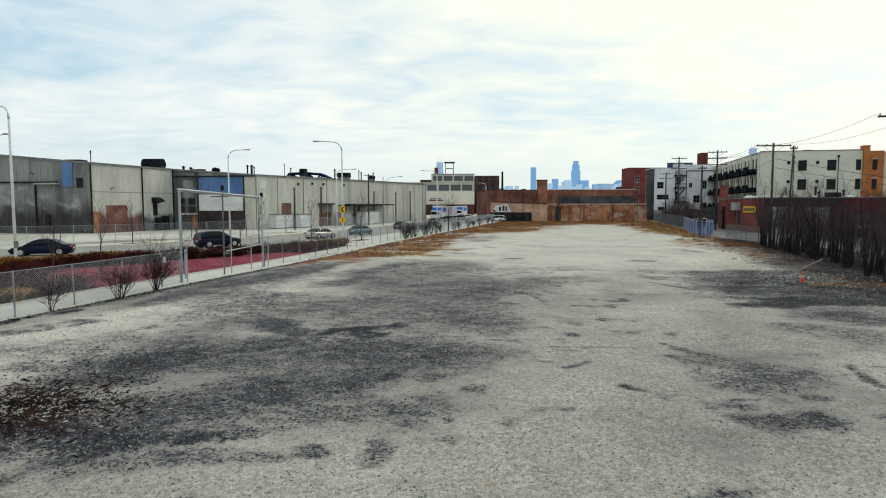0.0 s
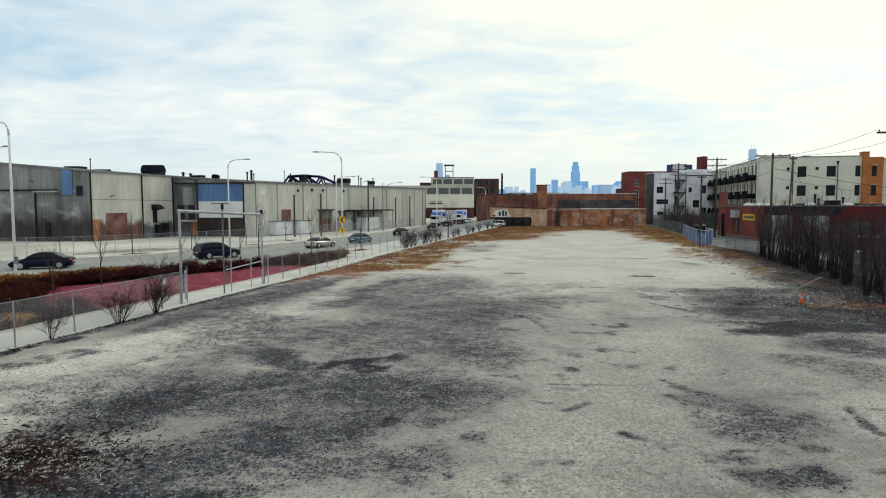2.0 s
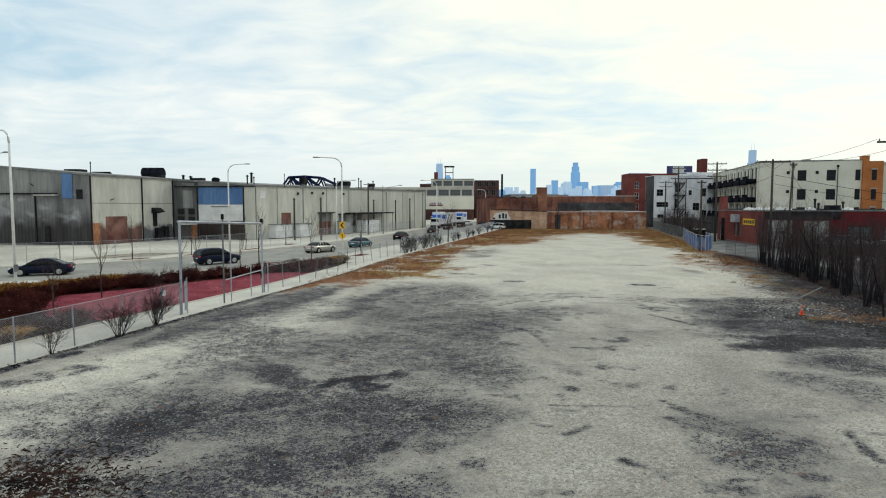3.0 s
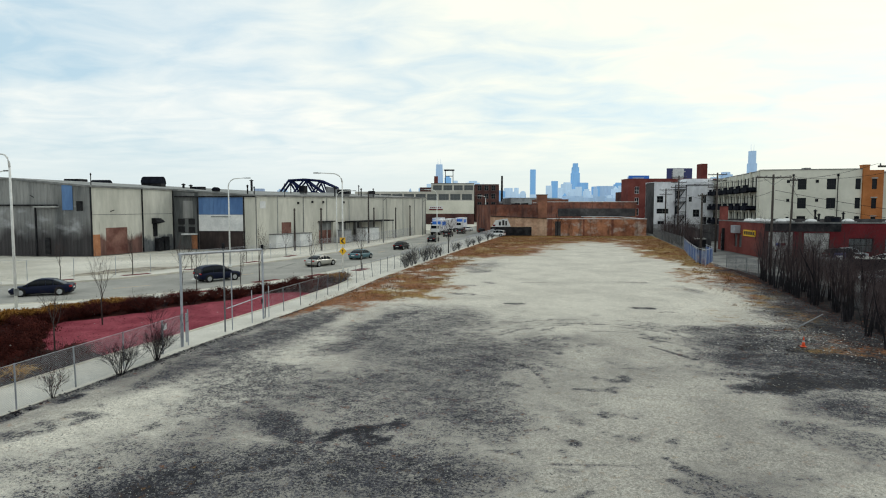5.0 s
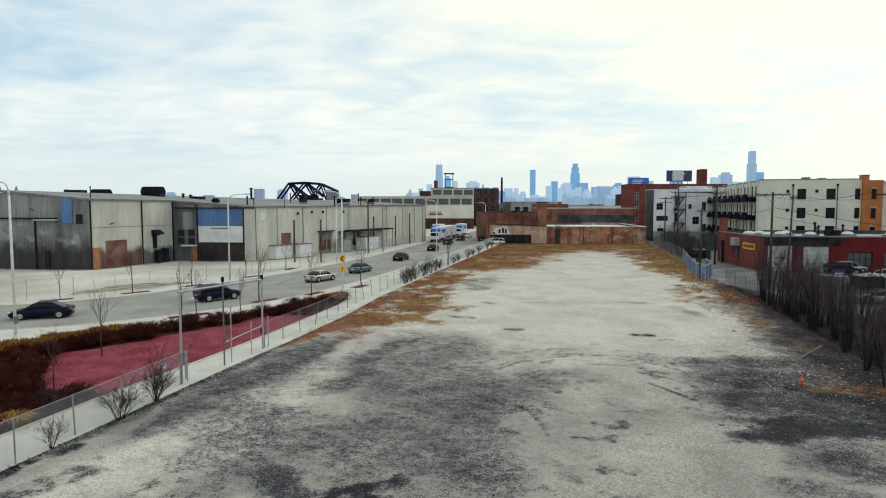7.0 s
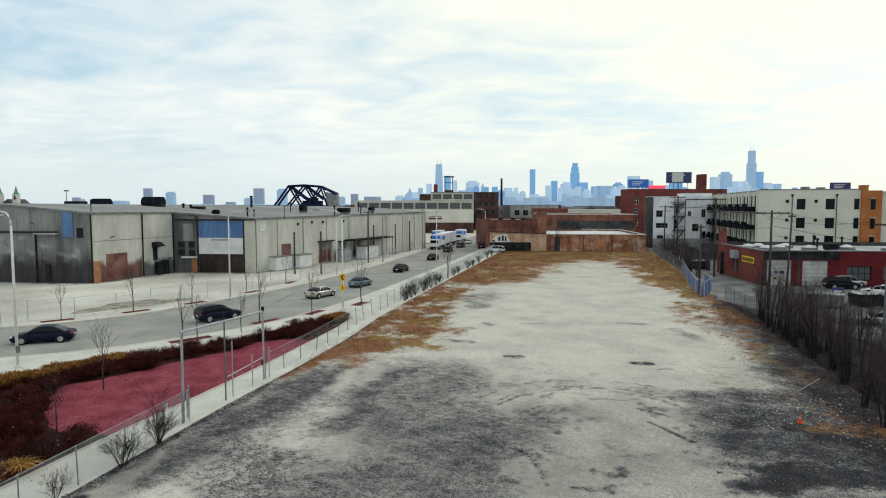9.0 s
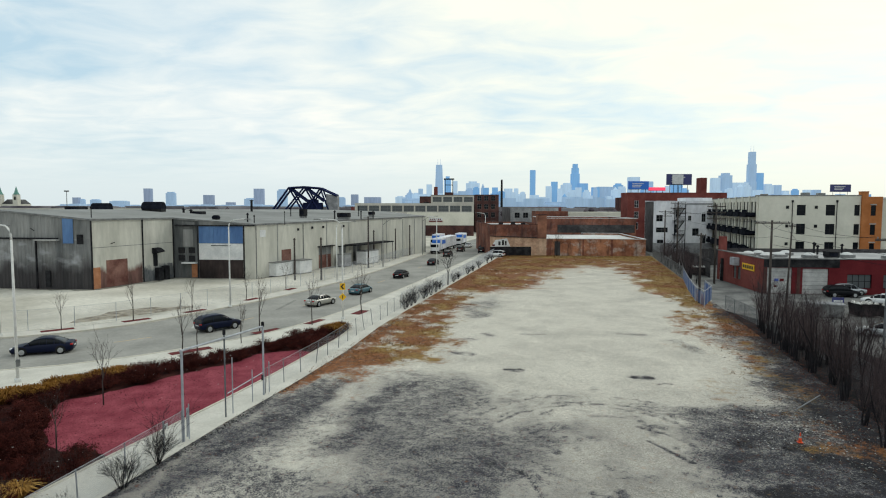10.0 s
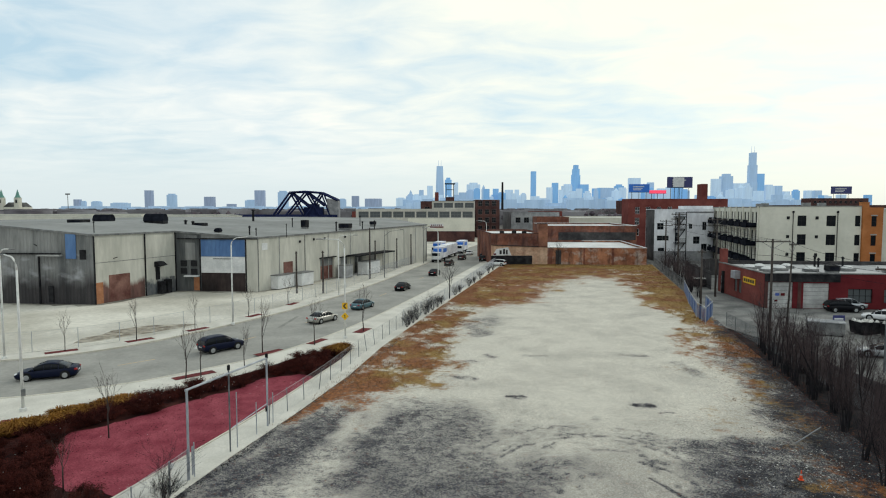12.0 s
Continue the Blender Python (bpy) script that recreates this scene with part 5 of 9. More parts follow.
# ---- chain-link fences, gate frame ----
def chain_link(g, x0, y0, x1, y1, h, z=0.04, mesh=0.075, r=0.0028):
    """Straight crossing wires between two posts."""
    d = Vector((x1 - x0, y1 - y0, 0))
    n = d.length
    d.normalize()
    k = int((n + h) / mesh)
    for sgn in (1, -1):
        for i in range(k):
            s = i * mesh - (h if sgn > 0 else 0)
            a0, a1 = s, s + sgn * h
            za, zb = 0.0, h
            if sgn > 0:
                if a0 < 0:
                    za, a0 = -a0, 0
                if a1 > n:
                    zb, a1 = h - (a1 - n), n
            else:
                if a0 > n:
                    za, a0 = a0 - n, n
                if a1 < 0:
                    zb, a1 = h + a1, 0
            if zb - za < 0.02:
                continue
            off = d.cross(Vector((0, 0, 1))) * (0.003 * sgn)
            p, q = Vector((x0, y0, z + za)) + d * a0 + off, Vector((x0, y0, z + zb)) + d * a1 + off
            g.tube([p, q], r, 3, caps=False)


def fence(name, label, points, h, spacing, lean=0.0, seed=1, wire=WIRE, post_mat=GALV, mesh=0.075, r=0.0028, slats=None):
    """A chain-link fence along plan points: posts, top rail and one sheet of wire for each bay."""
    rnd = random.Random(seed)
    ob = thing(name, label, "fence", pose(0, 0, 0))
    line = even(points, max(2, round(sum(math.dist(a, b) for a, b in zip(points, points[1:])) / spacing) + 1))
    for a, b in line:
        t = (rnd.gauss(0, lean), rnd.gauss(0, lean))
        Geo().tube([(a, b, -0.15), (a + t[0], b + t[1], h + 0.06)], 0.027, 6).make("post", post_mat, ob)
    for (a, b), (c, d) in zip(line, line[1:]):
        g = Geo()
        chain_link(g, a, b, c, d, h, mesh=mesh, r=r)
        g.tube([(a, b, h + 0.04), (c, d, h + 0.04)], 0.010, 4, caps=False)
        g.make("wire_mesh", wire, ob)
    return ob


fence("chain_link_fence", "galvanised chain-link fence along the footway and lot", [(-17.03, 2.62), (-17.79, 17.8), (-18.17, 25.39)], 1.5, 2.53, 0.015, 2, r=0.003, post_mat=FENCE_POST)
fence("chain_link_fence", "short chain-link bay at the gate frame", [(-18.17, 25.43), (-18.25, 26.8)], 1.5, 1.4, 0.01, 6, r=0.003, post_mat=FENCE_POST)
fence("chain_link_fence", "leaning chain-link fence along the footway", [(-18.3, 34.6), (-18.4, 42), (-19.2, 54), (-19.5, 66)], 1.5, 2.5, 0.12, 3, mesh=0.17, r=0.002, post_mat=POST)
fence("chain_link_fence", "old chain-link fence beside the street and dry straw", [(-19.5, 66.5), (-19.0, 76), (-19.0, 100), (-19.8, 139)], 1.7, 3.0, 0.08, 4, mesh=0.15, r=0.005)
fence("yard_fence", "long chain-link fence round the warehouse yard", [(p[0] - 0.2, p[1]) for p in far_inner if 20 < p[1] < 150], 1.8, 3.6, 0.02, 5, mesh=0.15, r=0.004)


def gate_frame():
    """The tall steel frame of a missing sliding gate."""
    ob = thing("gate_frame", "tall galvanised steel gate frame standing at the footway", "gate frame", pose(-18.25, 0, 0))
    for y, h, r in ((26.9, 4.46, 0.058), (30.4, 4.5, 0.042), (34.35, 4.15, 0.06)):
        Geo().tube([(0, y, -0.1), (0, y, h)], r, 8).make("upright", GALV if r > 0.05 else POST, ob)
    Geo().tube([(0, 26.8, 4.42), (0, 34.4, 4.14)], 0.06, 8).make("top_beam", GALV, ob)
    Geo().tube([(-0.12, 27.2, 4.36), (-0.12, 34.1, 4.10)], 0.035, 6).make("track_rail", WHITE_POLE, ob)
    Geo().tube([(0, 30.6, 1.25), (0, 34.3, 1.4)], 0.03, 6).make("lower_rail", GALV, ob)
    for y, h in ((27.25, 1.75), (31.0, 3.1), (33.0, 1.9), (34.9, 1.9)):
        Geo().tube([(0.05, y, -0.1), (0.05, y, h)], 0.03, 6).make("side_post", GALV, ob)
    Geo().chamfer(-0.06, 30.32, 4.46, 0.06, 30.48, 4.74, 0.03).make("roller_box", DARK_METAL, ob)
    Geo().chamfer(-0.07, 34.27, 4.14, 0.07, 34.43, 4.42, 0.03).make("roller_box", DARK_METAL, ob)
    g = Geo()
    for i in range(4):
        g.box(-0.08, 34.2, 0.95 + i * 0.08, 0.02, 34.42, 0.99 + i * 0.08)
    g.make("chain_lock", DARK_METAL, ob)
    Geo().box(0.05, 27.05, 0.2, 0.08, 27.2, 1.6).make("latch_panel", GALV, ob)
    return ob


gate_frame()
tagged(Geo().box(-18.23, 25.5, 1.10, -18.20, 25.75, 1.36).make("notice_plate", WHITE_PANEL), "small white notice plate on the fence", "sign")
for x, y, h, seed, stems, spread, fork, label in ((-17.72, 19.13, 1.15, 40, 9, 0.28, 3, "small bush with a few dry leaves at the fence foot"), (-17.75, 24.45, 1.5, 41, 15, 0.42, 4, "dense dark bush at the fence foot"),
                                               (-17.84, 24.60, 3.2, 45, 6, 0.12, 3, "tall thin leafless sapling at the fence"), (-17.58, 22.15, 1.6, 42, 15, 0.78, 4, "wide sparse leafless bush at the fence foot")):
    ob = bush("fence_bush", label, pose(x, y, 0, 0, 0, seed * 50), h, seed, stems, spread, "fence bushes", HEDGE, level=3, fork=fork, thin=0.003, r=0.013)
    if seed in (40, 41):
        r, g = random.Random(seed), Geo()
        for k in range(150):
            z = h * (0.25 + 0.75 * r.random())
            p = Vector((r.gauss(0, 0.13 + 0.16 * z), r.gauss(0, 0.13 + 0.16 * z), z))
            u = Vector((r.gauss(0, 1), r.gauss(0, 1), r.gauss(0, 1))).normalized() * r.uniform(0.02, 0.04)
            v = u.orthogonal().normalized() * r.uniform(0.012, 0.022)
            g.add([p - u, p + v, p + u, p - v], ((0, 1, 2, 3),))
        g.make("leaves", LEAF, ob, "few shrivelled brown leaves")


def dry_weeds():
    """Thin dead stalks with seed heads along the near edge of the bed."""
    r, g = random.Random(58), Geo()
    for k in range(300):
        y = r.uniform(17.5, 24.2)
        x = -20.6 - 1.5 * r.random() ** 1.7
        h = r.uniform(0.35, 1.05)
        tx, ty = x + r.gauss(0, 0.14), y + r.gauss(0, 0.14)
        g.tube([(x, y, 0.0), ((x + tx) / 2, (y + ty) / 2 + r.gauss(0, 0.03), h * 0.55), (tx, ty, h)], [0.006, 0.005, 0.0035], 3, caps=False)
        for j in range(3):
            z = h * r.uniform(0.5, 1.0)
            q = Vector((x + (tx - x) * z / h, y + (ty - y) * z / h, z))
            w = Vector((r.gauss(0, 0.05), r.gauss(0, 0.05), 0.03))
            g.add([q, q + w, q + w * 0.6 + Vector((0, 0, 0.03))], ((0, 1, 2),))
    tagged(g.make("dry_weeds", TWIG), "thin brown dead weeds along the edge of the bed", "weeds", kind="stuff")


dry_weeds()


# ---- street furniture ----
def street_lamp(m, height, arm, label="tall white steel street lamp with a curved arm"):
    """Local +x is the side of the arm."""
    ob = thing("street_lamp", label, "street lamp", m, "street lamps")
    Geo().chamfer(-0.17, -0.17, -0.02, 0.17, 0.17, 0.22, 0.04).make("base", WHITE_POLE, ob)
    Geo().tube([(0, 0, 0.2), (0, 0, height * 0.5), (0, 0, height - 0.9)], [0.095, 0.08, 0.065], 10).make("pole", WHITE_POLE, ob, smooth=True)
    pts = [(0, 0, height - 0.9)] + [(0.9 - 0.9 * math.cos(a), 0, height - 0.9 + 0.85 * math.sin(a)) for a in (0.4, 0.8, 1.2, 1.5)] + [(arm, 0, height + 0.02)]
    Geo().tube(pts, [0.07, 0.068, 0.06, 0.055, 0.05, 0.042], 8).make("arm", WHITE_POLE, ob, smooth=True)
    g = Geo()
    for x0, x1, w, h in ((arm - 0.1, arm + 0.1, 0.05, 0.05), (arm + 0.1, arm + 0.6, 0.13, 0.07)):
        g.chamfer(x0, -w, height - 0.04, x1, w, height - 0.04 + h * 1.4, 0.02)
    g.make("luminaire", GREY_METAL, ob, "flat grey lamp head")
    return ob


lamp = street_lamp(pose(-35.0, 33.3, 0, 0, 0, 160), 10.0, 1.7)
# added box; this lamp carries none of its own
Geo().chamfer(-0.20, -0.12, 1.0, -0.06, 0.12, 1.45, 0.03).make("control_box", GREY_METAL, lamp, "grey box added to the pole")
street_lamp(pose(-23.2, 58.6, 0, 0, 0, 195), 9.95, 2.2)
for x, y, h, a, rz in ((-48.7, 44.0, 9.6, 2.0, -20), (-38.3, 62.6, 9.8, 1.9, 10), (-35.8, 86.9, 9.0, 2.4, 5), (-24.6, 104, 9.6, 2.2, 190), (-25.6, 163, 9.6, 2.2, 190)):
    street_lamp(pose(x, y, 0, 0, 0, rz), h, a)
for x, y, h in ((-36.4, 110.1, 9.0), (-36.8, 140, 9.0)):
    ob = thing("lamp_post", "slim grey lamp post with a long arm", "street lamp", pose(x, y, 0), "grey lamp posts")
    Geo().tube([(0, 0, -0.05), (0, 0, h)], [0.1, 0.06], 8).make("pole", GREY_METAL, ob)
    Geo().tube([(0, 0, h - 1.2), (1.2, 0, h - 0.3), (3.2, 0, h)], [0.045, 0.04, 0.035], 6).make("arm", GREY_METAL, ob)
    Geo().chamfer(3.1, -0.12, h - 0.05, 3.7, 0.12, h + 0.08, 0.03).make("luminaire", GREY_METAL, ob)


def curve_sign():
    """Chevron plate and a yellow warning plate on the lamp pole."""
    ob = thing("curve_sign", "yellow chevron and warning plates strapped to a lamp pole", "road sign", pose(-23.2, 58.6, 0, 0, 0, 16))
    Geo().box(-0.27, -0.16, 2.95, 0.27, -0.13, 3.6).make("chevron_plate", YELLOW, ob)
    g = Geo()
    for s in (1, -1):
        g.add([(0.19, -0.165, 3.27 + s * 0.26), (0.02, -0.165, 3.27 + s * 0.26), (-0.2, -0.165, 3.27), (-0.03, -0.165, 3.27)], ((0, 1, 2, 3) if s > 0 else (3, 2, 1, 0),))
    g.make("chevron", INK, ob, "black arrow shape")
    d = Geo()
    d.add([(0, -0.16, 1.84), (0.38, -0.16, 2.24), (0, -0.16, 2.64), (-0.38, -0.16, 2.24), (0, -0.13, 1.84), (0.38, -0.13, 2.24), (0, -0.13, 2.64), (-0.38, -0.13, 2.24)],
          ((0, 1, 2, 3), (7, 6, 5, 4), (0, 4, 5, 1), (1, 5, 6, 2), (2, 6, 7, 3), (3, 7, 4, 0)))
    d.make("warning_plate", YELLOW, ob)
    g = Geo().box(-0.035, -0.168, 2.05, 0.035, -0.163, 2.42)
    g.box(-0.11, -0.168, 2.3, -0.035, -0.163, 2.36)
    g.make("symbol", INK, ob)


curve_sign()


def utility_pole(m, height, label, arms=1, arm_len=2.4, r=0.15, group="utility poles", tilt=0.0):
    ob = thing("utility_pole", label, "utility pole", m, group)
    Geo().tube([(0, 0, -0.2), (tilt, 0, height)], [r, r * 0.7], 8).make("pole", TIMBER, ob, smooth=True)
    for k in range(arms):
        z, x = height - 0.35 - 0.9 * k, tilt * 0.95
        arm = Geo().box(x - arm_len / 2, -0.14, z, x + arm_len / 2, -0.03, z + 0.12).make("crossarm", TIMBER, ob)
        Geo().tube([(x - arm_len * 0.3, -0.1, z), (x, -0.1, z - 0.7)], 0.02, 4).tube([(x + arm_len * 0.3, -0.1, z), (x, -0.1, z - 0.7)], 0.02, 4).make("brace", GREY_METAL, ob)
        for t in (-0.46, -0.2, 0.2, 0.46):
            Geo().tube([(x + arm_len * t, -0.085, z + 0.12), (x + arm_len * t, -0.085, z + 0.2), (x + arm_len * t, -0.085, z + 0.27)], [0.03, 0.05, 0.02], 6).make("insulator", GREY_METAL, arm)
    return ob


utility_pole(pose(18.7, 70.0, 0, 0, 0, 8), 9.9, "weathered timber utility pole with a crossarm beside the brick shop", 1, 3.4)
utility_pole(pose(20.3, 70.2, 0, 0, 0, 8), 9.6, "thin leaning timber pole propping the crossarm", 1, 0.7, 0.11, tilt=0.35)
utility_pole(pose(13.4, 78.0, 0, 0, 0, 0), 8.2, "dark timber pole at the blue slatted fence", 1, 1.0, 0.14)
utility_pole(pose(18.9, 98.1, 0, 0, 0, 0), 11.6, "timber utility pole standing in the alley", 3, 2.6, 0.16)
utility_pole(pose(16.4, 118.0, 0, 0, 0, 0), 12.2, "timber utility pole by the white building", 3, 2.6, 0.16)
utility_pole(pose(16.8, 139.0, 0, 0, 0, 0), 10.5, "timber utility pole at the alley's end", 2, 2.6, 0.16)
utility_pole(pose(19.5, 45.9, 0, 0, 0, 8), 9.45, "timber utility pole with a braced crossarm", 1, 3.0, 0.15)
for x, y, h in ((-42.8, 87.2, 6.4), (-38.9, 88.2, 6.5), (-38.4, 107.7, 9.4), (-41.0, 118, 6.5), (-39.6, 128, 6.5), (-39.0, 137, 7)):
    ob = thing("yard_post", "weathered timber post behind the yard fence", "post", pose(x, y, 0), "yard posts")
    Geo().tube([(0, 0, -0.1), (0, 0, h)], [0.16, 0.12], 7).make("pole", TIMBER, ob)
    Geo().box(-0.9 if h > 9 else -0.2, -0.05, h - 0.3, 0.9 if h > 9 else 0.2, 0.05, h - 0.2).make("crossarm", TIMBER, ob)


def cable(a, b, sag, r=0.012):
    pts = [Vector(a).lerp(Vector(b), i / 10) - Vector((0, 0, sag * 4 * (i / 10) * (1 - i / 10))) for i in range(11)]
    ob = Geo().tube(pts, r, 4).make("overhead_cable", BLACK_STEEL)
    return tagged(ob, "thin black overhead cable slung between poles", "cable", "overhead cables")


for dx, z in ((-1.1, 10.6), (-0.5, 10.6), (0.5, 10.6), (1.1, 10.6)):
    cable((18.9 + dx, 98.0, z), (18.7 + dx * 1.2, 69.9, 9.75), 0.5)
    cable((18.9 + dx, 98.0, z), (16.4 + dx, 118.0, z - 0.2), 0.4)
    cable((16.4 + dx, 118.0, z - 0.2), (16.8 + dx, 139.0, z - 0.3), 0.4)
for dx, z in ((-1.4, 9.15), (1.4, 9.15)):
    cable((18.7 + dx, 69.9, 9.75), (19.5 + dx, 45.8, 9.35), 0.6)
for a, b, s in (((18.9, 98.0, 9.4), (31.0, 126, 10.0), 0.5), ((18.9, 98.0, 9.0), (31.0, 140, 8.4), 0.6), ((18.9, 98.0, 8.2), (23.0, 96, 4.4), 0.3), ((16.4, 118, 9.8), (24.0, 161, 9.0), 0.7),
                ((16.4, 118, 9.2), (31.0, 135, 7.2), 0.5), ((20.3, 70.2, 8.9), (30.0, 89.5, 4.5), 0.5), ((18.9, 98.0, 8.8), (18.7, 70.2, 8.2), 0.8), ((16.8, 139, 9.0), (20.0, 160.5, 7.0), 0.4)):
    cable(a, b, s, 0.016)
cable((18.9, 69.9, 8.3), (56, 80, 4.6), 0.9, 0.02)
cable((18.9, 69.9, 7.4), (48, 70, 3.6), 0.6, 0.015)


# ---- warehouse ----
def frame_of(a, b, z=0.0):
    """Wall frame: local x runs from a to b, local -y faces to the right of that way... the viewer."""
    ang = math.atan2(b[1] - a[1], b[0] - a[0])
    return pose(a[0], a[1], z, 0, 0, math.degrees(ang))


def ribbed(g, m, w, z0, z1, pitch=0.45, depth=0.045, top=None):
    """Trapezoid-ribbed sheet in front of the plane y = 0."""
    top = z1 if top is None else top
    n, pts, k = int(w / pitch), [], 0
    for i in range(n):
        x = i * w / n
        p = w / n
        for dx, dy in ((0, 0), (0.55 * p, 0), (0.65 * p, -depth), (0.9 * p, -depth)):
            pts.append((x + dx, dy))
    pts.append((w, 0))
    v = [m @ Vector((x, y, z0)) for x, y in pts] + [m @ Vector((x, y, z1 + (top - z1) * x / w)) for x, y in pts]
    n = len(pts)
    return g.add(v, [(i, i + 1, n + i + 1, n + i) for i in range(n - 1)])


WA, WB, WD, WE = (-64.2, 70.8), (-62.7, 85.6), (-49.4, 87.3), (-38.0, 147.3)
WL = (-112.0, 64.6)
HA, HB, HD, HE = 9.45, 9.4, 8.45, 8.95
RIDGE, HR = 14.5, 10.75
WR = (WA[0] + (WL[0] - WA[0]) * 14.5 / math.dist(WL, WA), WA[1] + (WL[1] - WA[1]) * 14.5 / math.dist(WL, WA))


def warehouse():
    ob = thing("warehouse", "long grey-beige metal-sided warehouse with rusty base and blue door panel", "warehouse", pose(0, 0, 0))
    # side wall facing the near yard, ribbed grey over a brown base
    m = frame_of(WL, WA); w = math.dist(WL, WA)
    q = w - RIDGE
    ribbed(Geo(), m @ pose(q, 0, 0), RIDGE, 6.8, HR, 0.5, 0.05, HA).make("side_wall", SIDING_GREY, ob, "streaky grey ribbed metal siding")
    ribbed(Geo(), m, q, 6.8, HA, 0.5, 0.05, HR).make("side_wall", SIDING_GREY, ob, "streaky grey ribbed metal siding")
    ribbed(Geo(), m, w, 0, 6.8, 0.5, 0.05).make("side_wall", SIDING_GRIMY, ob, "grimy grey sheets with painted-in pale sheen over a worn dark brown painted base")
    g = Geo()
    for x in (w - 16.5, w - 7.8):
        g = Geo().box(x - 0.09, -0.2, 0, x + 0.09, -0.06, HA - 2.6, m); g.make("downpipe", DARK_METAL, ob)
    Geo().box(w - 24, -0.35, 6.75, w - 4.6, -0.06, 6.95, m).make("flashing", DARK_METAL, ob)
    Geo().box(w - 7.6, -0.75, 6.55, w - 4.4, -0.06, 6.75, m).make("awning", SILL, ob, "small dented pale awning")
    Geo().box(w - 3.9, -0.12, 6.2, w - 2.4, -0.06, HA + 0.1, m).make("blue_sheet", BLUE_PANEL, ob, "faded blue translucent sheet")
    Geo().box(w - 1.9, -0.10, 6.1, w - 1.0, -0.05, 7.4, m).make("hatch", DARK_METAL, ob, "dark louvred hatch")
    Geo().box(w - 6.6, -0.16, 0.3, w - 5.9, -0.05, 2.5, m).make("door", DARK_METAL, ob)
    Geo().tube([m @ Vector((w - 8.0, -0.1, 7.9)), m @ Vector((w - 8.0, -0.7, 8.2))], 0.05, 6).make("flood_lamp", DARK_METAL, ob)
    # gable-end wall with plain sheets
    m = frame_of(WA, WB); w = math.dist(WA, WB)
    Geo().wall(m, w, HA, (), 0.1, HB).make("front_wall", SIDING, ob, "plain beige sheet wall")
    Geo().box(0, -0.03, 0, 0.9 * 1.5, 0.0, 2.9, m).make("corner_patch", ORANGE_BASE, ob, "orange brick corner")
    Geo().box(1.36, -0.035, 0, 8.6, -0.004, 4.6, m).make("rust_patch", SIDING_RUSTED, ob, "sheets with flaking rust-red paint")
    Geo().box(2.3, -0.06, 0.05, 5.9, -0.036, 3.75, m).make("rust_door", RUST, ob, "faded rust-red sliding door")
    Geo().box(8.9, -0.035, 0, w - 0.15, -0.004, 3.4, m).make("soot_patch", SIDING_SOOTED, ob, "sheets stained dark by soot")
    for x0, x1, z1 in ((10.9, 11.9, 1.9), (12.2, 13.1, 2.1)):
        Geo().chamfer(0, -0.9, 0, x1 - x0, -0.05, z1, 0.06).make("bin", DARK_METAL, ob, "dark bin at the wall").matrix_basis = m @ pose(x0, 0, 0)
    for x in (0.05, 8.75, w - 0.05):
        Geo().box(x - 0.07, -0.16, 0, x + 0.07, 0, HA - 0.1, m).make("downpipe", DARK_METAL, ob)
    hood = Geo().add([m @ Vector(p) for p in ((10.5, 0, 4.95), (11.9, 0, 4.95), (11.9, -0.5, 4.9), (10.5, -0.5, 4.9), (10.5, 0, 4.1), (11.9, 0, 4.1), (12.1, -1.1, 4.35), (10.7, -1.1, 4.35))], ((0, 1, 2, 3), (3, 2, 6, 7), (7, 6, 5, 4), (0, 3, 7, 4), (1, 5, 6, 2))).box(10.7, -0.3, 2.2, 11.3, 0, 4.1, m)
    hood.make("vent_hood", DARK_METAL, ob, "black wall vent hood")
    Geo().box(0, -0.02, 5.55, w, 0.0, 5.62, m).make("seam", GREY_METAL, ob)
    Geo().box(13.5, -0.25, 0.6, 14.3, 0.0, 2.4, m).make("meter_box", GREY_METAL, ob)
    Geo().tube([m @ Vector((3.2, 0, 6.0)), m @ Vector((3.2, -0.7, 6.2))], 0.06, 6).make("flood_lamp", DARK_METAL, ob)
    # recessed front with the blue, white and brown door
    m = frame_of(WB, WD); w = math.dist(WB, WD)
    x0, x1 = 4.25, 11.4
    ribbed(Geo(), m, x0, 0, HB, 0.45, 0.05, HB - 0.25).make("recess_wall", SIDING_RECESS, ob, "grey ribbed siding painted darker for the recess shade")
    Geo().box(x0, -0.02, 5.45, x1, 0.1, HB - 1.3, m).make("door_top", BLUE_PANEL, ob, "faded blue door panel")
    Geo().box(x0, -0.06, 2.9, x1, 0.1, 5.42, m).make("door_middle", WHITE_PANEL, ob, "white door panel")
    Geo().box(x0, -0.04, 0, x1, 0.1, 2.87, m).make("door_base", BASE_BROWN, ob, "dark brown lower door panel")
    for i in range(1, 12):
        x = x0 + (x1 - x0) * i / 12
        Geo().box(x - 0.03, -0.05, 5.45, x + 0.03, 0.0, HB - 1.3, m).make("door_rib", BLUE_PANEL, ob)
    Geo().box(x0 + 2.0, -0.12, 5.05, x1 - 2.0, -0.06, 5.15, m).make("door_bar", DARK_METAL, ob)
    Geo().box(0.4, -0.25, HB - 1.25, w, -0.01, HB - 1.08, m).make("flashing", DARK_METAL, ob)
    Geo().add([m @ Vector(p) for p in ((0, 0.02, HB - 1.4), (w, 0.02, HB - 1.4), (w, 0.02, HD), (0, 0.02, HB))], ((0, 1, 2, 3),)).make("upper_wall", SIDING_GREY, ob)
    Geo().box(x1, -0.02, 0, w, 0.1, HD, m).make("corner_wall", SIDING, ob, "beige corner sheets")
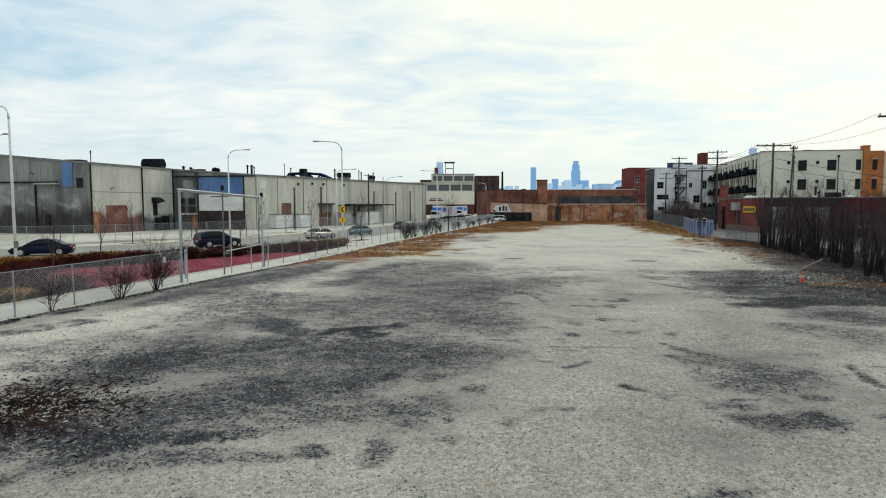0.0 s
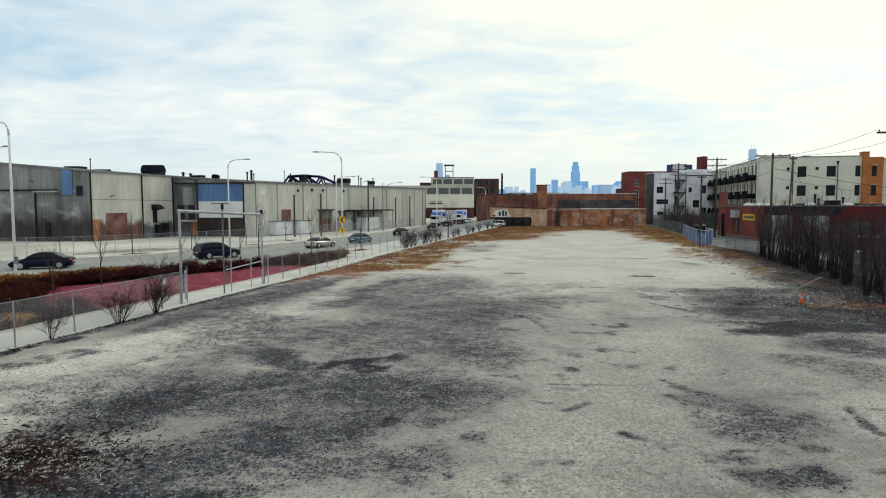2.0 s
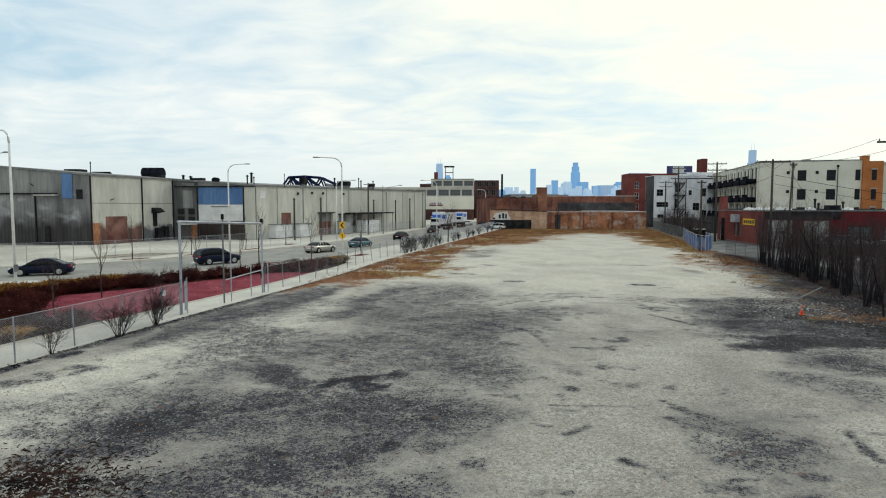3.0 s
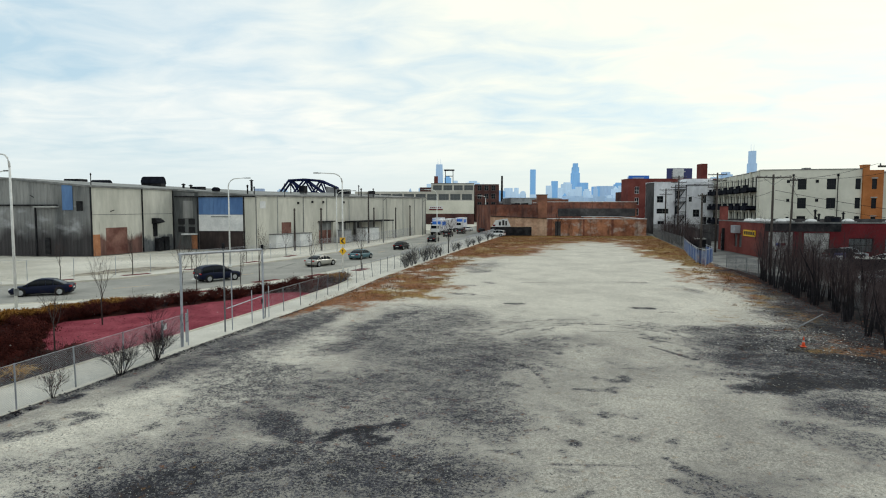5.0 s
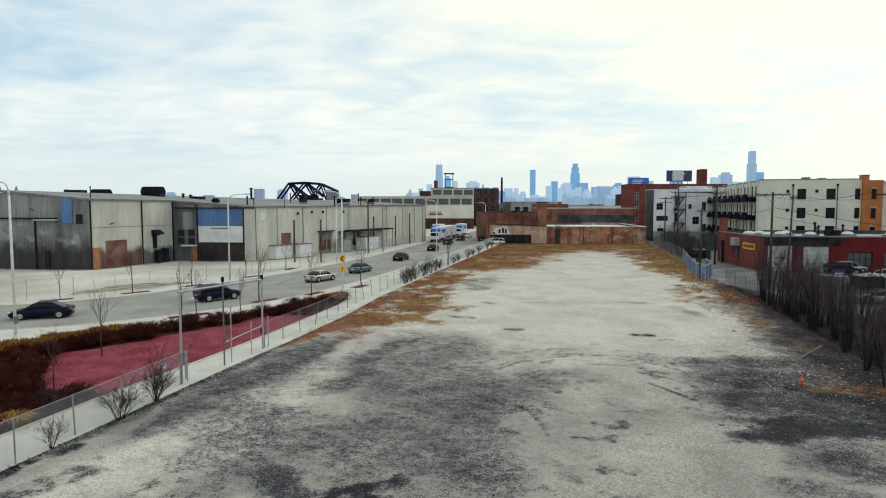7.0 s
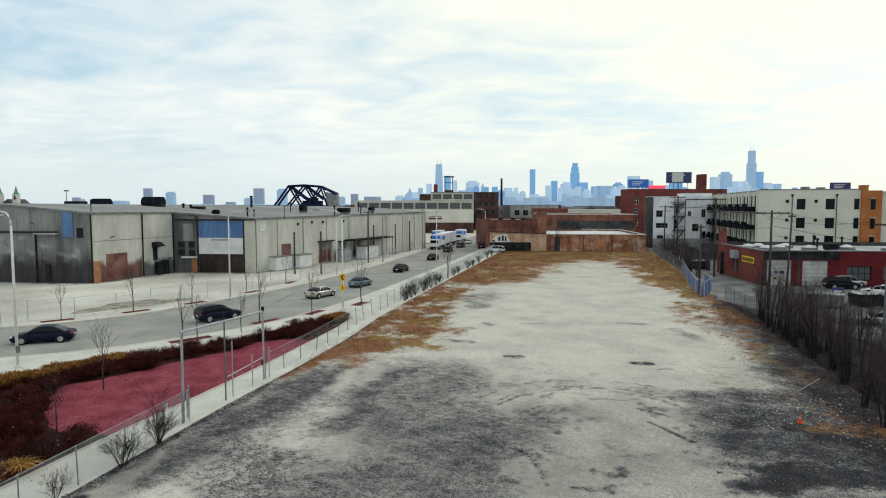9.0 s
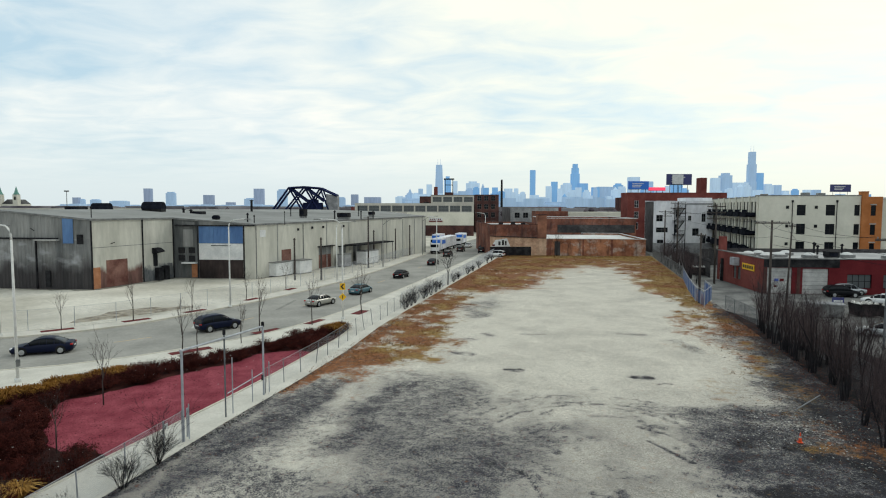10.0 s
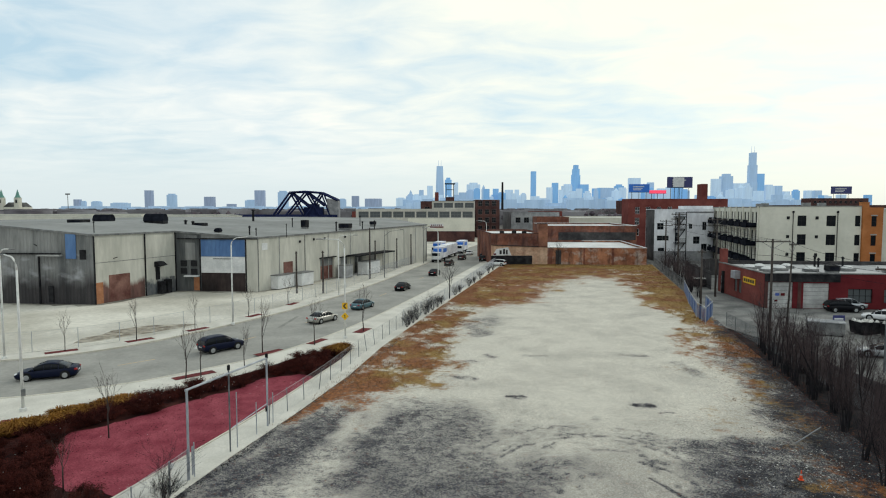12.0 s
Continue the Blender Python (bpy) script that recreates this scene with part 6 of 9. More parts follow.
    for x in (x0 - 0.15, x1 + 0.15):
        Geo().box(x - 0.1, -0.1, 0, x + 0.1, 0.0, HB - 1.2, m).make("door_post", DARK_METAL, ob)
    Geo().box(1.7, -0.07, 4.9, 3.3, 0.0, 7.6, m).make("boarded_window", SIDING_GREY, ob, "boarded-up grey window")
    for x, z in ((0.9, 3.9), (0.9, 2.7), (2.6, 3.9), (2.6, 2.6)):
        Geo().chamfer(0, -0.18, 0, 1.0, 0, 0.9, 0.03).make("switch_box", DARK_METAL, ob).matrix_basis = m @ pose(x, 0, z)
    Geo().box(1.8, -1.0, 2.3, 4.0, 0, 2.5, m).make("canopy", WHITE_PANEL, ob, "little pale canopy")
    Geo().box(3.0, -0.1, 0.1, 3.9, 0, 2.2, m).make("side_door", ORANGE_BASE, ob, "rusty orange side door")
    Geo().box(1.6, -0.08, 8.15, 3.6, 0.0, 8.75, m).make("louvre", GREY_METAL, ob)
    # long street wall
    m = frame_of(WD, WE); w = math.dist(WD, WE)
    holes = [(16.5, 0, 21.0, 3.9), (23.0, 0, 26.0, 3.6), (28.0, 0, 31.0, 3.6), (33.5, 0, 36.5, 3.6)]
    Geo().wall(m, w, HD, holes, 0.5, HE).make("street_wall", SIDING, ob, "long beige sheet wall")
    for i, (a, b, c, d) in enumerate(holes):
        Geo().box(a, 0.45, b, c, 0.55, d * 0.62, m).make("roller_door", RUST if i == 0 else GREY_METAL, ob, "dull roller door")
        Geo().box(a, 0.44, d * 0.62, c, 0.56, d, m).make("roller_door", SIDING_GREY, ob)
        Geo().box(a - 0.3, -0.35, d, c + 0.3, 0, d + 0.18, m).make("lintel", DARK_METAL, ob)
    for x in (0.1, 5.2, 12.0, 19.0, 26.5, 34.0, 41.5, 49.0, 55.0, w - 0.1):
        Geo().box(x - 0.05, -0.1, 0, x + 0.05, 0, HD - 0.15, m).make("downpipe", GREY_METAL if int(x) % 3 == 0 else SILL, ob)
    for x, z in ((10.5, 7.3), (14.5, 7.5), (17.8, 7.5), (24.5, 7.5)):
        Geo().chamfer(-0.14, -0.3, -0.2, 0.14, 0, 0.2, 0.04).make("wall_lamp", DARK_METAL, ob).matrix_basis = m @ pose(x, 0, z)
    Geo().box(6.2, -0.05, 1.9, 8.6, 0, 4.1, m).make("shutter", RUST, ob, "rust-red shutter")
    Geo().box(1.0, -0.06, 6.4, 2.3, 0, 7.5, m).make("pale_patch", WHITE_PANEL, ob)
    Geo().box(25.0, -2.6, 3.7, 40.0, 0, 3.95, m).make("canopy", DARK_METAL, ob, "dark loading canopy")
    for x in (25.2, 30, 35, 39.8):
        Geo().box(x - 0.06, -2.5, 0, x + 0.06, -2.38, 3.7, m).make("canopy_post", GREY_METAL, ob)
    # roof: parapet trims and a sheet reaching far back
    g = Geo()
    for a, b, h0, h1 in ((WL, WR, HA, HR), (WR, WA, HR, HA), (WA, WB, HA, HB), (WB, WD, HB, HD), (WD, WE, HD, HE)):
        f = frame_of(a, b); q = math.dist(a, b)
        g.add([f @ Vector(p) for p in ((-0.1, -0.18, h0 - 0.2), (q + 0.1, -0.18, h1 - 0.2), (q + 0.1, -0.18, h1 + 0.06), (-0.1, -0.18, h0 + 0.06),
                                       (-0.1, 0.3, h0 - 0.2), (q + 0.1, 0.3, h1 - 0.2), (q + 0.1, 0.3, h1 + 0.06), (-0.1, 0.3, h0 + 0.06))],
              ((0, 1, 2, 3), (3, 2, 6, 7), (1, 0, 4, 5), (5, 4, 7, 6), (0, 3, 7, 4), (2, 1, 5, 6)))
    g.make("eaves_trim", GREY_METAL, ob)
    back = [(-64.0, 196.0), (-165.0, 216.0), (-182.0, 108.0)]
    r = Geo()
    ridge_end = (WR[0] + 2.0, WR[1] + 100.0, HR - 0.4)
    pts = [(*WL, HA), (*WA, HA), (*WB, HB), (*WD, HD), (*WE, HE), (*back[0], 9.6), (*back[1], 9.4), (*back[2], 9.2), (*WR, HR), ridge_end, (-62.0, 150.0, 10.2)]
    r.add(pts, ((0, 8, 7), (8, 1, 2), (8, 2, 9), (2, 3, 10), (3, 4, 10), (4, 5, 10), (2, 10, 9), (10, 5, 9), (5, 6, 9), (6, 7, 9), (7, 8, 9)))
    r.make("roof", ROOF, ob, "broad pale grey low-pitched roof")
    g = Geo()
    far = [WE, *back, WL]
    for a, b in zip(far, far[1:]):
        g.box(0, 0, 0, math.dist(a, b), 0.2, 9.0, frame_of(a, b))
    g.make("rear_wall", SIDING_GREY, ob)
    return ob


warehouse()
YARD_DARK = mat("dark_yard_concrete", (0.17, 0.16, 0.135), (0.40, 0.38, 0.325), 0.25, 0.92, fine_scale=1.6, fine_amount=0.25, bump=0.1)


def yard_grime():
    """A darker strip along the foot of the warehouse, with a ragged outer edge."""
    line, r = [], random.Random(12)
    for a, b in ((WL, WA), (WA, WB), (WB, WD), (WD, WE)):
        n = max(2, int(math.dist(a, b) / 1.2))
        d = ((b[1] - a[1]) / math.dist(a, b), -(b[0] - a[0]) / math.dist(a, b))
        line += [(a[0] + (b[0] - a[0]) * i / n, a[1] + (b[1] - a[1]) * i / n, *d) for i in range(n + (b is WE))]
    pts = [(x - dx * 0.3, y - dy * 0.3, -0.014) for x, y, dx, dy in line] + [(x + dx * w, y + dy * w, -0.014) for x, y, dx, dy in line for w in [r.uniform(0.5, 2.0)]]
    k = len(line)
    tagged(Geo().add(pts, [(i, i + 1, k + i + 1, k + i) for i in range(k - 1)]).make("yard_grime", YARD_DARK), "dark strip of concrete along the warehouse foot", "yard", kind="structure")


yard_grime()


def roof_fan(m, r, length, label):
    """A dark hood of half-round sheet on a kerb."""
    ob = thing("roof_fan", label, "roof ventilator", m, "roof ventilators")
    Geo().box(-length / 2, -r * 0.8, -0.3, length / 2, r * 0.8, 0.4).make("curb", DARK_METAL, ob)
    g, n = Geo(), 9
    prof = [(-r * math.cos(math.pi * i / (n - 1)) * 1.0, 0.4 + r * math.sin(math.pi * i / (n - 1))) for i in range(n)]
    pts = [(-length / 2, y, z) for y, z in prof] + [(length / 2, y, z) for y, z in prof]
    g.add(pts, [(i, i + 1, n + i + 1, n + i) for i in range(n - 1)] + [tuple(range(n - 1, -1, -1)), tuple(range(n, 2 * n))])
    g.make("hood", BLACK_STEEL, ob, smooth=False)
    return ob


def roof_box(m, w, d, h, label):
    ob = thing("roof_unit", label, "roof unit", m, "roof units")
    Geo().chamfer(-w / 2, -d / 2, 0.15, w / 2, d / 2, h, 0.06).make("casing", DARK_METAL, ob)
    Geo().box(-w / 2 + 0.1, -d / 2 + 0.1, -0.4, w / 2 - 0.1, d / 2 - 0.1, 0.15).make("curb", GREY_METAL, ob)
    Geo().box(-w / 3, -d / 2 - 0.04, h * 0.3, w / 3, -d / 2, h * 0.8).make("grille", BLACK_STEEL, ob)
    return ob


def roof_pipe(m, h, r, cap=True):
    ob = thing("roof_pipe", "thin dark roof vent pipe with a cap", "vent pipe", m, "roof pipes")
    Geo().tube([(0, 0, -0.4), (0, 0, h)], r, 8).make("pipe", DARK_METAL, ob)
    if cap:
        Geo().tube([(0, 0, h), (0, 0, h + 0.08), (0, 0, h + 0.3)], [r * 1.9, r * 1.9, 0.02], 8).make("cap", DARK_METAL, ob)
    return ob


roof_fan(pose(-74.5, 96.3, 10.35, 0, 0, 15), 1.25, 3.4, "large black half-round roof ventilator hood")
roof_fan(pose(-90.4, 101.8, 10.2, 0, 0, 15), 1.2, 3.2, "black half-round roof ventilator hood")
roof_box(pose(-80.6, 85.6, 10.4, 0, 0, 10), 2.7, 2, 0.75, "low black rooftop unit")
roof_fan(pose(-57.8, 89.8, 8.9, 0, 0, 100), 0.5, 1.1, "small dark curved exhaust cowl on the roof")
roof_box(pose(-52.6, 110.5, 9.2), 1.1, 1.4, 1.5, "dark boxy rooftop fan unit")
roof_box(pose(-45.5, 113.5, 9.0, 0, 0, 10), 2.4, 1.6, 1.0, "black rooftop unit near the street eaves")
roof_box(pose(-68.5, 100.5, 9.6), 2.4, 1.2, 0.7, "flat dark rooftop unit")
roof_box(pose(-45.2, 128.5, 9.3), 1.2, 1.2, 0.8, "small dark rooftop unit")
for x, y, z, h, r in ((-65.9, 72.9, 9.6, 1.4, 0.06), (-70.8, 99.5, 9.6, 1.0, 0.2), (-69.5, 99.8, 9.6, 0.8, 0.2), (-52.4, 90.2, 8.7, 1.2, 0.12), (-72.0, 124.8, 9.8, 2.6, 0.25),
                      (-51.0, 89.8, 8.7, 0.9, 0.08), (-47.6, 93.4, 8.6, 1.6, 0.05), (-56, 112, 9.4, 1.4, 0.1), (-43.6, 117.8, 9.0, 1.1, 0.12), (-42.4, 121.6, 9.0, 1.2, 0.1), (-48.0, 128, 9.4, 1.7, 0.1),
                      (-45.5, 109, 9.0, 1.2, 0.14)):
    roof_pipe(pose(x, y, z), h, r)


def yard_tank(m, w, d, h, label, material):
    ob = thing("yard_bin", label, "container", m, "yard containers")
    Geo().chamfer(0, 0, 0.1, w, d, h, 0.05).make("body", material, ob)
    Geo().box(-0.06, -0.06, h - 0.02, w + 0.06, d + 0.06, h + 0.1).make("lid", GREY_METAL, ob)
    for x in (0.1, w - 0.3):
        Geo().box(x, 0.1, 0, x + 0.2, d - 0.1, 0.12).make("skid", DARK_METAL, ob)
    return ob


yard_tank(pose(-47.4, 90.0, 0, 0, 0, 80), 4.2, 2.0, 2.2, "dirty white storage container beside the warehouse", WHITE_PANEL)
yard_tank(pose(-45.6, 94.6, 0, 0, 0, 80), 3.4, 1.8, 2.2, "white storage container under the long wall", WHITE_PANEL)
yard_tank(pose(-41.0, 113.5, 0, 0, 0, 80), 5.0, 2.2, 2.5, "pale trailer body parked by the loading canopy", WHITE_PANEL)
yard_tank(pose(-43.0, 107.5, 0, 0, 0, 80), 2.4, 1.8, 2.3, "pale grey container at the wall", PAINT_GREY)


BEAR = pose(0, 0, 0, 0, 0, 13.1)


# ---- brick buildings at the end of the lot ----
def block(name, label, category, a, b, depth, h, wall_mat, roof_mat, front_holes=(), frame_mat=GREY_METAL, parapet=0.4, coping=None, win_glass=None, side_holes=(), bars=1, reveal=0.15, right_holes=()):
    """A building with its front from a to b and walls behind; windows sit in real holes of the front and of its left side."""
    m, w = frame_of(a, b), math.dist(a, b)
    ob = thing(name, label, category, m)
    I = Matrix.Identity(4)
    Geo().wall(I, w, h, front_holes, reveal).make("front_wall", wall_mat, ob)
    left = pose(0, depth, 0, 0, 0, -90)
    Geo().wall(left, depth, h, side_holes, reveal).make("side_wall", wall_mat, ob)
    right = pose(w, 0, 0, 0, 0, 90)
    Geo().wall(right, depth, h, right_holes, reveal).make("side_wall", wall_mat, ob)
    Geo().box(0, depth - 0.2, 0, w, depth, h).make("rear_wall", wall_mat, ob)
    Geo().box(0.2, 0.2, h - parapet - 0.2, w - 0.2, depth - 0.2, h - parapet).make("roof", roof_mat, ob)
    g = Geo()
    for q in ((-0.06, -0.06, w + 0.06, 0.26), (-0.06, depth - 0.26, w + 0.06, depth + 0.06), (-0.06, 0.26, 0.26, depth - 0.26), (w - 0.26, 0.26, w + 0.06, depth - 0.26)):
        g.box(q[0], q[1], h, q[2], q[3], h + 0.12)
    g.make("coping", coping or wall_mat, ob)
    for fr, hs in ((I, front_holes), (left, side_holes), (right, right_holes)):
        for q in hs:
            window(ob, fr, *q, frame_mat, reveal, bars, win_glass)
    return ob


EA, EB, EC = (-20.9, 140.6), (-8.4, 144.4), (13.8, 147.3)
left_block = block("brick_building", "weathered brick building with tan stucco lower wall at the lot's end", "building", EA, EB, 26, 7.1, BRICK_SMOKY, ROOF_WHITE, coping=BRICK_DARK)
w1 = math.dist(EA, EB)
Geo().add([(0, -0.03, 0), (w1 * 0.72, -0.03, 0), (w1, -0.03, 0), (w1, -0.03, 4.0), (0, -0.03, 4.5)], ((0, 1, 2, 3, 4),)).make("stucco_band", STUCCO_STAINED, left_block, "faded tan stucco")
Geo().box(0, -0.08, 0, w1 * 0.73, -0.04, 2.05).make("base_board", DARK_METAL, left_block, "dark painted hoarding at the wall foot")
Geo().add([(0, -0.22, 4.45), (w1, -0.22, 3.95), (w1, -0.04, 4.1), (0, -0.04, 4.6)], ((0, 1, 2, 3),)).make("ledge", DARK_METAL, left_block)
Geo().box(w1 - 2.1, -0.25, 4.1, w1, 1.6, 9.3).make("chimney", BRICK_ORANGE, left_block, "square brick stair tower")
Geo().box(w1 - 2.2, -0.35, 9.3, w1 + 0.1, 1.7, 9.5).make("chimney_cap", BRICK_DARK, left_block)
for x, y in ((3, 6), (6.5, 9), (8, 4)):
    Geo().chamfer(x, y, 6.7, x + 1.0, y + 0.8, 7.5, 0.05).make("roof_box", DARK_METAL, left_block)

ws = thing("wall_sign", "pale slanted painted sign panel above the dark hoarding", "sign", frame_of(EA, EB) @ pose(0.3, -0.12, 2.1))
Geo().add([(0, -0.05, 0), (4.4, -0.05, 0), (3.6, -0.05, 1.9), (0.9, -0.05, 1.5), (0, 0.05, 0), (4.4, 0.05, 0), (3.6, 0.05, 1.9), (0.9, 0.05, 1.5)],
          ((0, 1, 2, 3), (7, 6, 5, 4), (0, 4, 5, 1), (1, 5, 6, 2), (2, 6, 7, 3), (3, 7, 4, 0))).make("panel", WHITE_PANEL, ws)
for x, w, h in ((1.6, 0.5, 0.9), (2.4, 0.5, 1.2), (3.1, 0.4, 1.0)):
    Geo().box(x, -0.08, 0.3, x + w, -0.055, 0.3 + h).make("lettering_bar", INK, ws)
Geo().box(0.2, -0.08, 0.1, 0.8, -0.055, 0.5).make("red_corner", BRICK_MAROON, ws)

front_block = block("brick_building", "low stained orange brick shed with a white flat roof", "building", EB, EC, 32, 3.85, BRICK_STAINED, ROOF_WHITE, coping=WHITE_PANEL)
Geo().box(1.9, -0.03, 0, 3.2, 0.0, 3.3).make("steel_door", SOOT, front_block, "sooty steel door")
for x0, x1 in ((0.2, 1.2), (8.2, 8.6), (14.6, 15.1)):
    Geo().box(x0, -0.05, 0, x1, 0.0, 3.8).make("buttress", BRICK_SMOKY, front_block, "smoke-stained brick pier")
rear_block = block("brick_building", "long brick hall behind the white-roofed shed", "building", (-10.2, 175.4), (14.2, 180.6), 30, 8.0, BRICK_SMOKY, ROOF_WHITE, coping=WHITE_PANEL)
Geo().box(3, -0.05, 4.0, 24.6, 0.0, 6.2).make("dark_band", SOOT, rear_block, "dark painted band")
bare_tree("bare_tree", "leafless dark tree against the stained brick wall", pose(-5.9, 143.6, 0), 5.2, 0.08, 77, level=3, bark=HEDGE, twig=HEDGE)
# parked van and pickups at the wall's corner
block("white_hall", "far white flat-roofed industrial hall", "building", (-6, 262), (38, 272), 40, 8.8, STUCCO_CREAM, ROOF_WHITE, [(4 + i * 6, 4.5, 7 + i * 6, 6.5) for i in range(6)])
block("brick_hall", "far brick shed with a white roof", "building", (-18, 236), (-6, 238), 18, 9.4, BRICK_SMOKY, ROOF_WHITE, [(2, 5, 4, 7), (7, 5, 9, 7)])
block("grey_hall", "far low grey hall with dark roof", "building", (-34, 290), (-12, 296), 30, 10.8, PAINT_GREY, ROOF_DARK, [(2 + i * 4, 6, 4.4 + i * 4, 8.5) for i in range(5)])

# ---- buildings along the street ----
IND_A, IND_B = (-86, 223.3), (-41.4, 233.6)
wi = math.dist(IND_A, IND_B)
rows = [(1.0 + i * 4.45, 9.3, 4.9 + i * 4.45, 11.6) for i in range(10)]
fac = block("factory_building", "old beige concrete-framed factory with bands of dark windows", "factory", IND_A, IND_B, 60, 12.4, BEIGE_FRAME, ROOF_DARK, rows, GREY_METAL, bars=2, reveal=0.3, win_glass=GLASS_GREY)
Geo().box(0, -0.04, 0, wi, 0.0, 4.0).make("base_band", BRICK_DARK, fac, "dark brick base")
Geo().box(20, -0.05, 4.1, wi, -0.002, 9.0).make("white_panel", STUCCO_CREAM, fac, "white painted blank storey")
sign = thing("wall_sign", "red and white sign board on the factory wall", "sign", frame_of(IND_A, IND_B) @ pose(28.5, -0.2, 5.4))
Geo().box(0, -0.1, 0, 5.2, 0.1, 1.5).make("board", WHITE_PANEL, sign)
Geo().box(0, -0.12, 0.0, 5.2, -0.11, 0.5).make("red_band", BRICK_MAROON, sign)
for i in range(6):
    Geo().box(0.4 + i * 0.75, -0.125, 0.75, 0.9 + i * 0.75, -0.115, 1.2).make("lettering_bar", BRICK_MAROON, sign)
top_rows = [(0.7 + i * 4.0, 0.6, 4.1 + i * 4.0, 2.5) for i in range(4)]
up = thing("factory_upper_floor", "set-back upper storey of the factory with dark windows", "factory", frame_of(IND_A, IND_B) @ pose(wi - 16.5, 0.4, 12.45))
Geo().wall(Matrix.Identity(4), 16.5, 3.1, top_rows, 0.3).make("front_wall", BEIGE_FRAME, up)
Geo().box(0, 0.31, 0, 16.5, 14, 3.05).make("body", BRICK_DARK, up)
Geo().box(-0.1, -0.1, 3.1, 16.6, 14.1, 3.3).make("roof", ROOF_DARK, up)
for q in top_rows:
    window(up, Matrix.Identity(4), *q, GREY_METAL, 0.29, 2, GLASS_GREY)
block("brick_building", "dark red brick multi-storey building beside the street", "building", (-46.6, 265.3), (-36.5, 267.6), 40, 16.4, BRICK_DARK, ROOF_DARK,
      [(1 + i * 3.0, 3 + j * 3.6, 2.8 + i * 3.0, 5.2 + j * 3.6) for i in range(3) for j in range(4)])
block("brick_building", "red brick corner building far down the street", "building", (-26, 330), (-12, 333), 30, 11, BRICK_RED, ROOF_DARK,
      [(1 + i * 3.2, 3 + j * 3.6, 2.9 + i * 3.2, 5.2 + j * 3.6) for i in range(4) for j in range(2)])


def tank_frame(m, label):
    """An empty steel frame of a roof tank: four legs, decks and rails."""
    ob = thing("tank_tower", label, "roof tower", m)
    for x in (-1.9, 1.9):
        for y in (-1.6, 1.6):
            Geo().box(x - 0.16, y - 0.16, 0, x + 0.16, y + 0.16, 9.0).make("leg", BLACK_STEEL, ob)
    Geo().box(-2.6, -2.2, 9.0, 2.6, 2.2, 9.5).make("top_deck", BLACK_STEEL, ob)
    Geo().box(-2.0, -1.7, 6.2, 2.0, 1.7, 6.4).make("middle_deck", BLACK_STEEL, ob)
    Geo().box(-2.2, -1.8, 0, 2.2, 1.8, 2.6).make("base_house", BRICK_DARK, ob)
    return ob


block("factory_wing", "dark rear wing of the old factory", "factory", (-80, 296), (-48, 303), 30, 16.2, BRICK_DARK, ROOF_DARK, [(2 + i * 4, 11, 4.6 + i * 4, 13.5) for i in range(7)])
tank_frame(pose(-66.6, 303.0, 15.8, 0, 0, 13), "black steel roof tank frame on the factory")
ch = thing("chimney_stack", "slim red brick factory chimney", "chimney", pose(-61.6, 254.6, 0))
Geo().tube([(0, 0, 0), (0, 0, 19.6)], [1.0, 0.8], 12).make("shaft", BRICK_RED, ch)
st = thing("smokestack", "tall thin dark smokestack", "chimney", pose(-96.1, 724, 0))
Geo().tube([(0, 0, 0), (0, 0, 43.3)], [1.6, 1.1], 12).make("shaft", DARK_METAL, st)


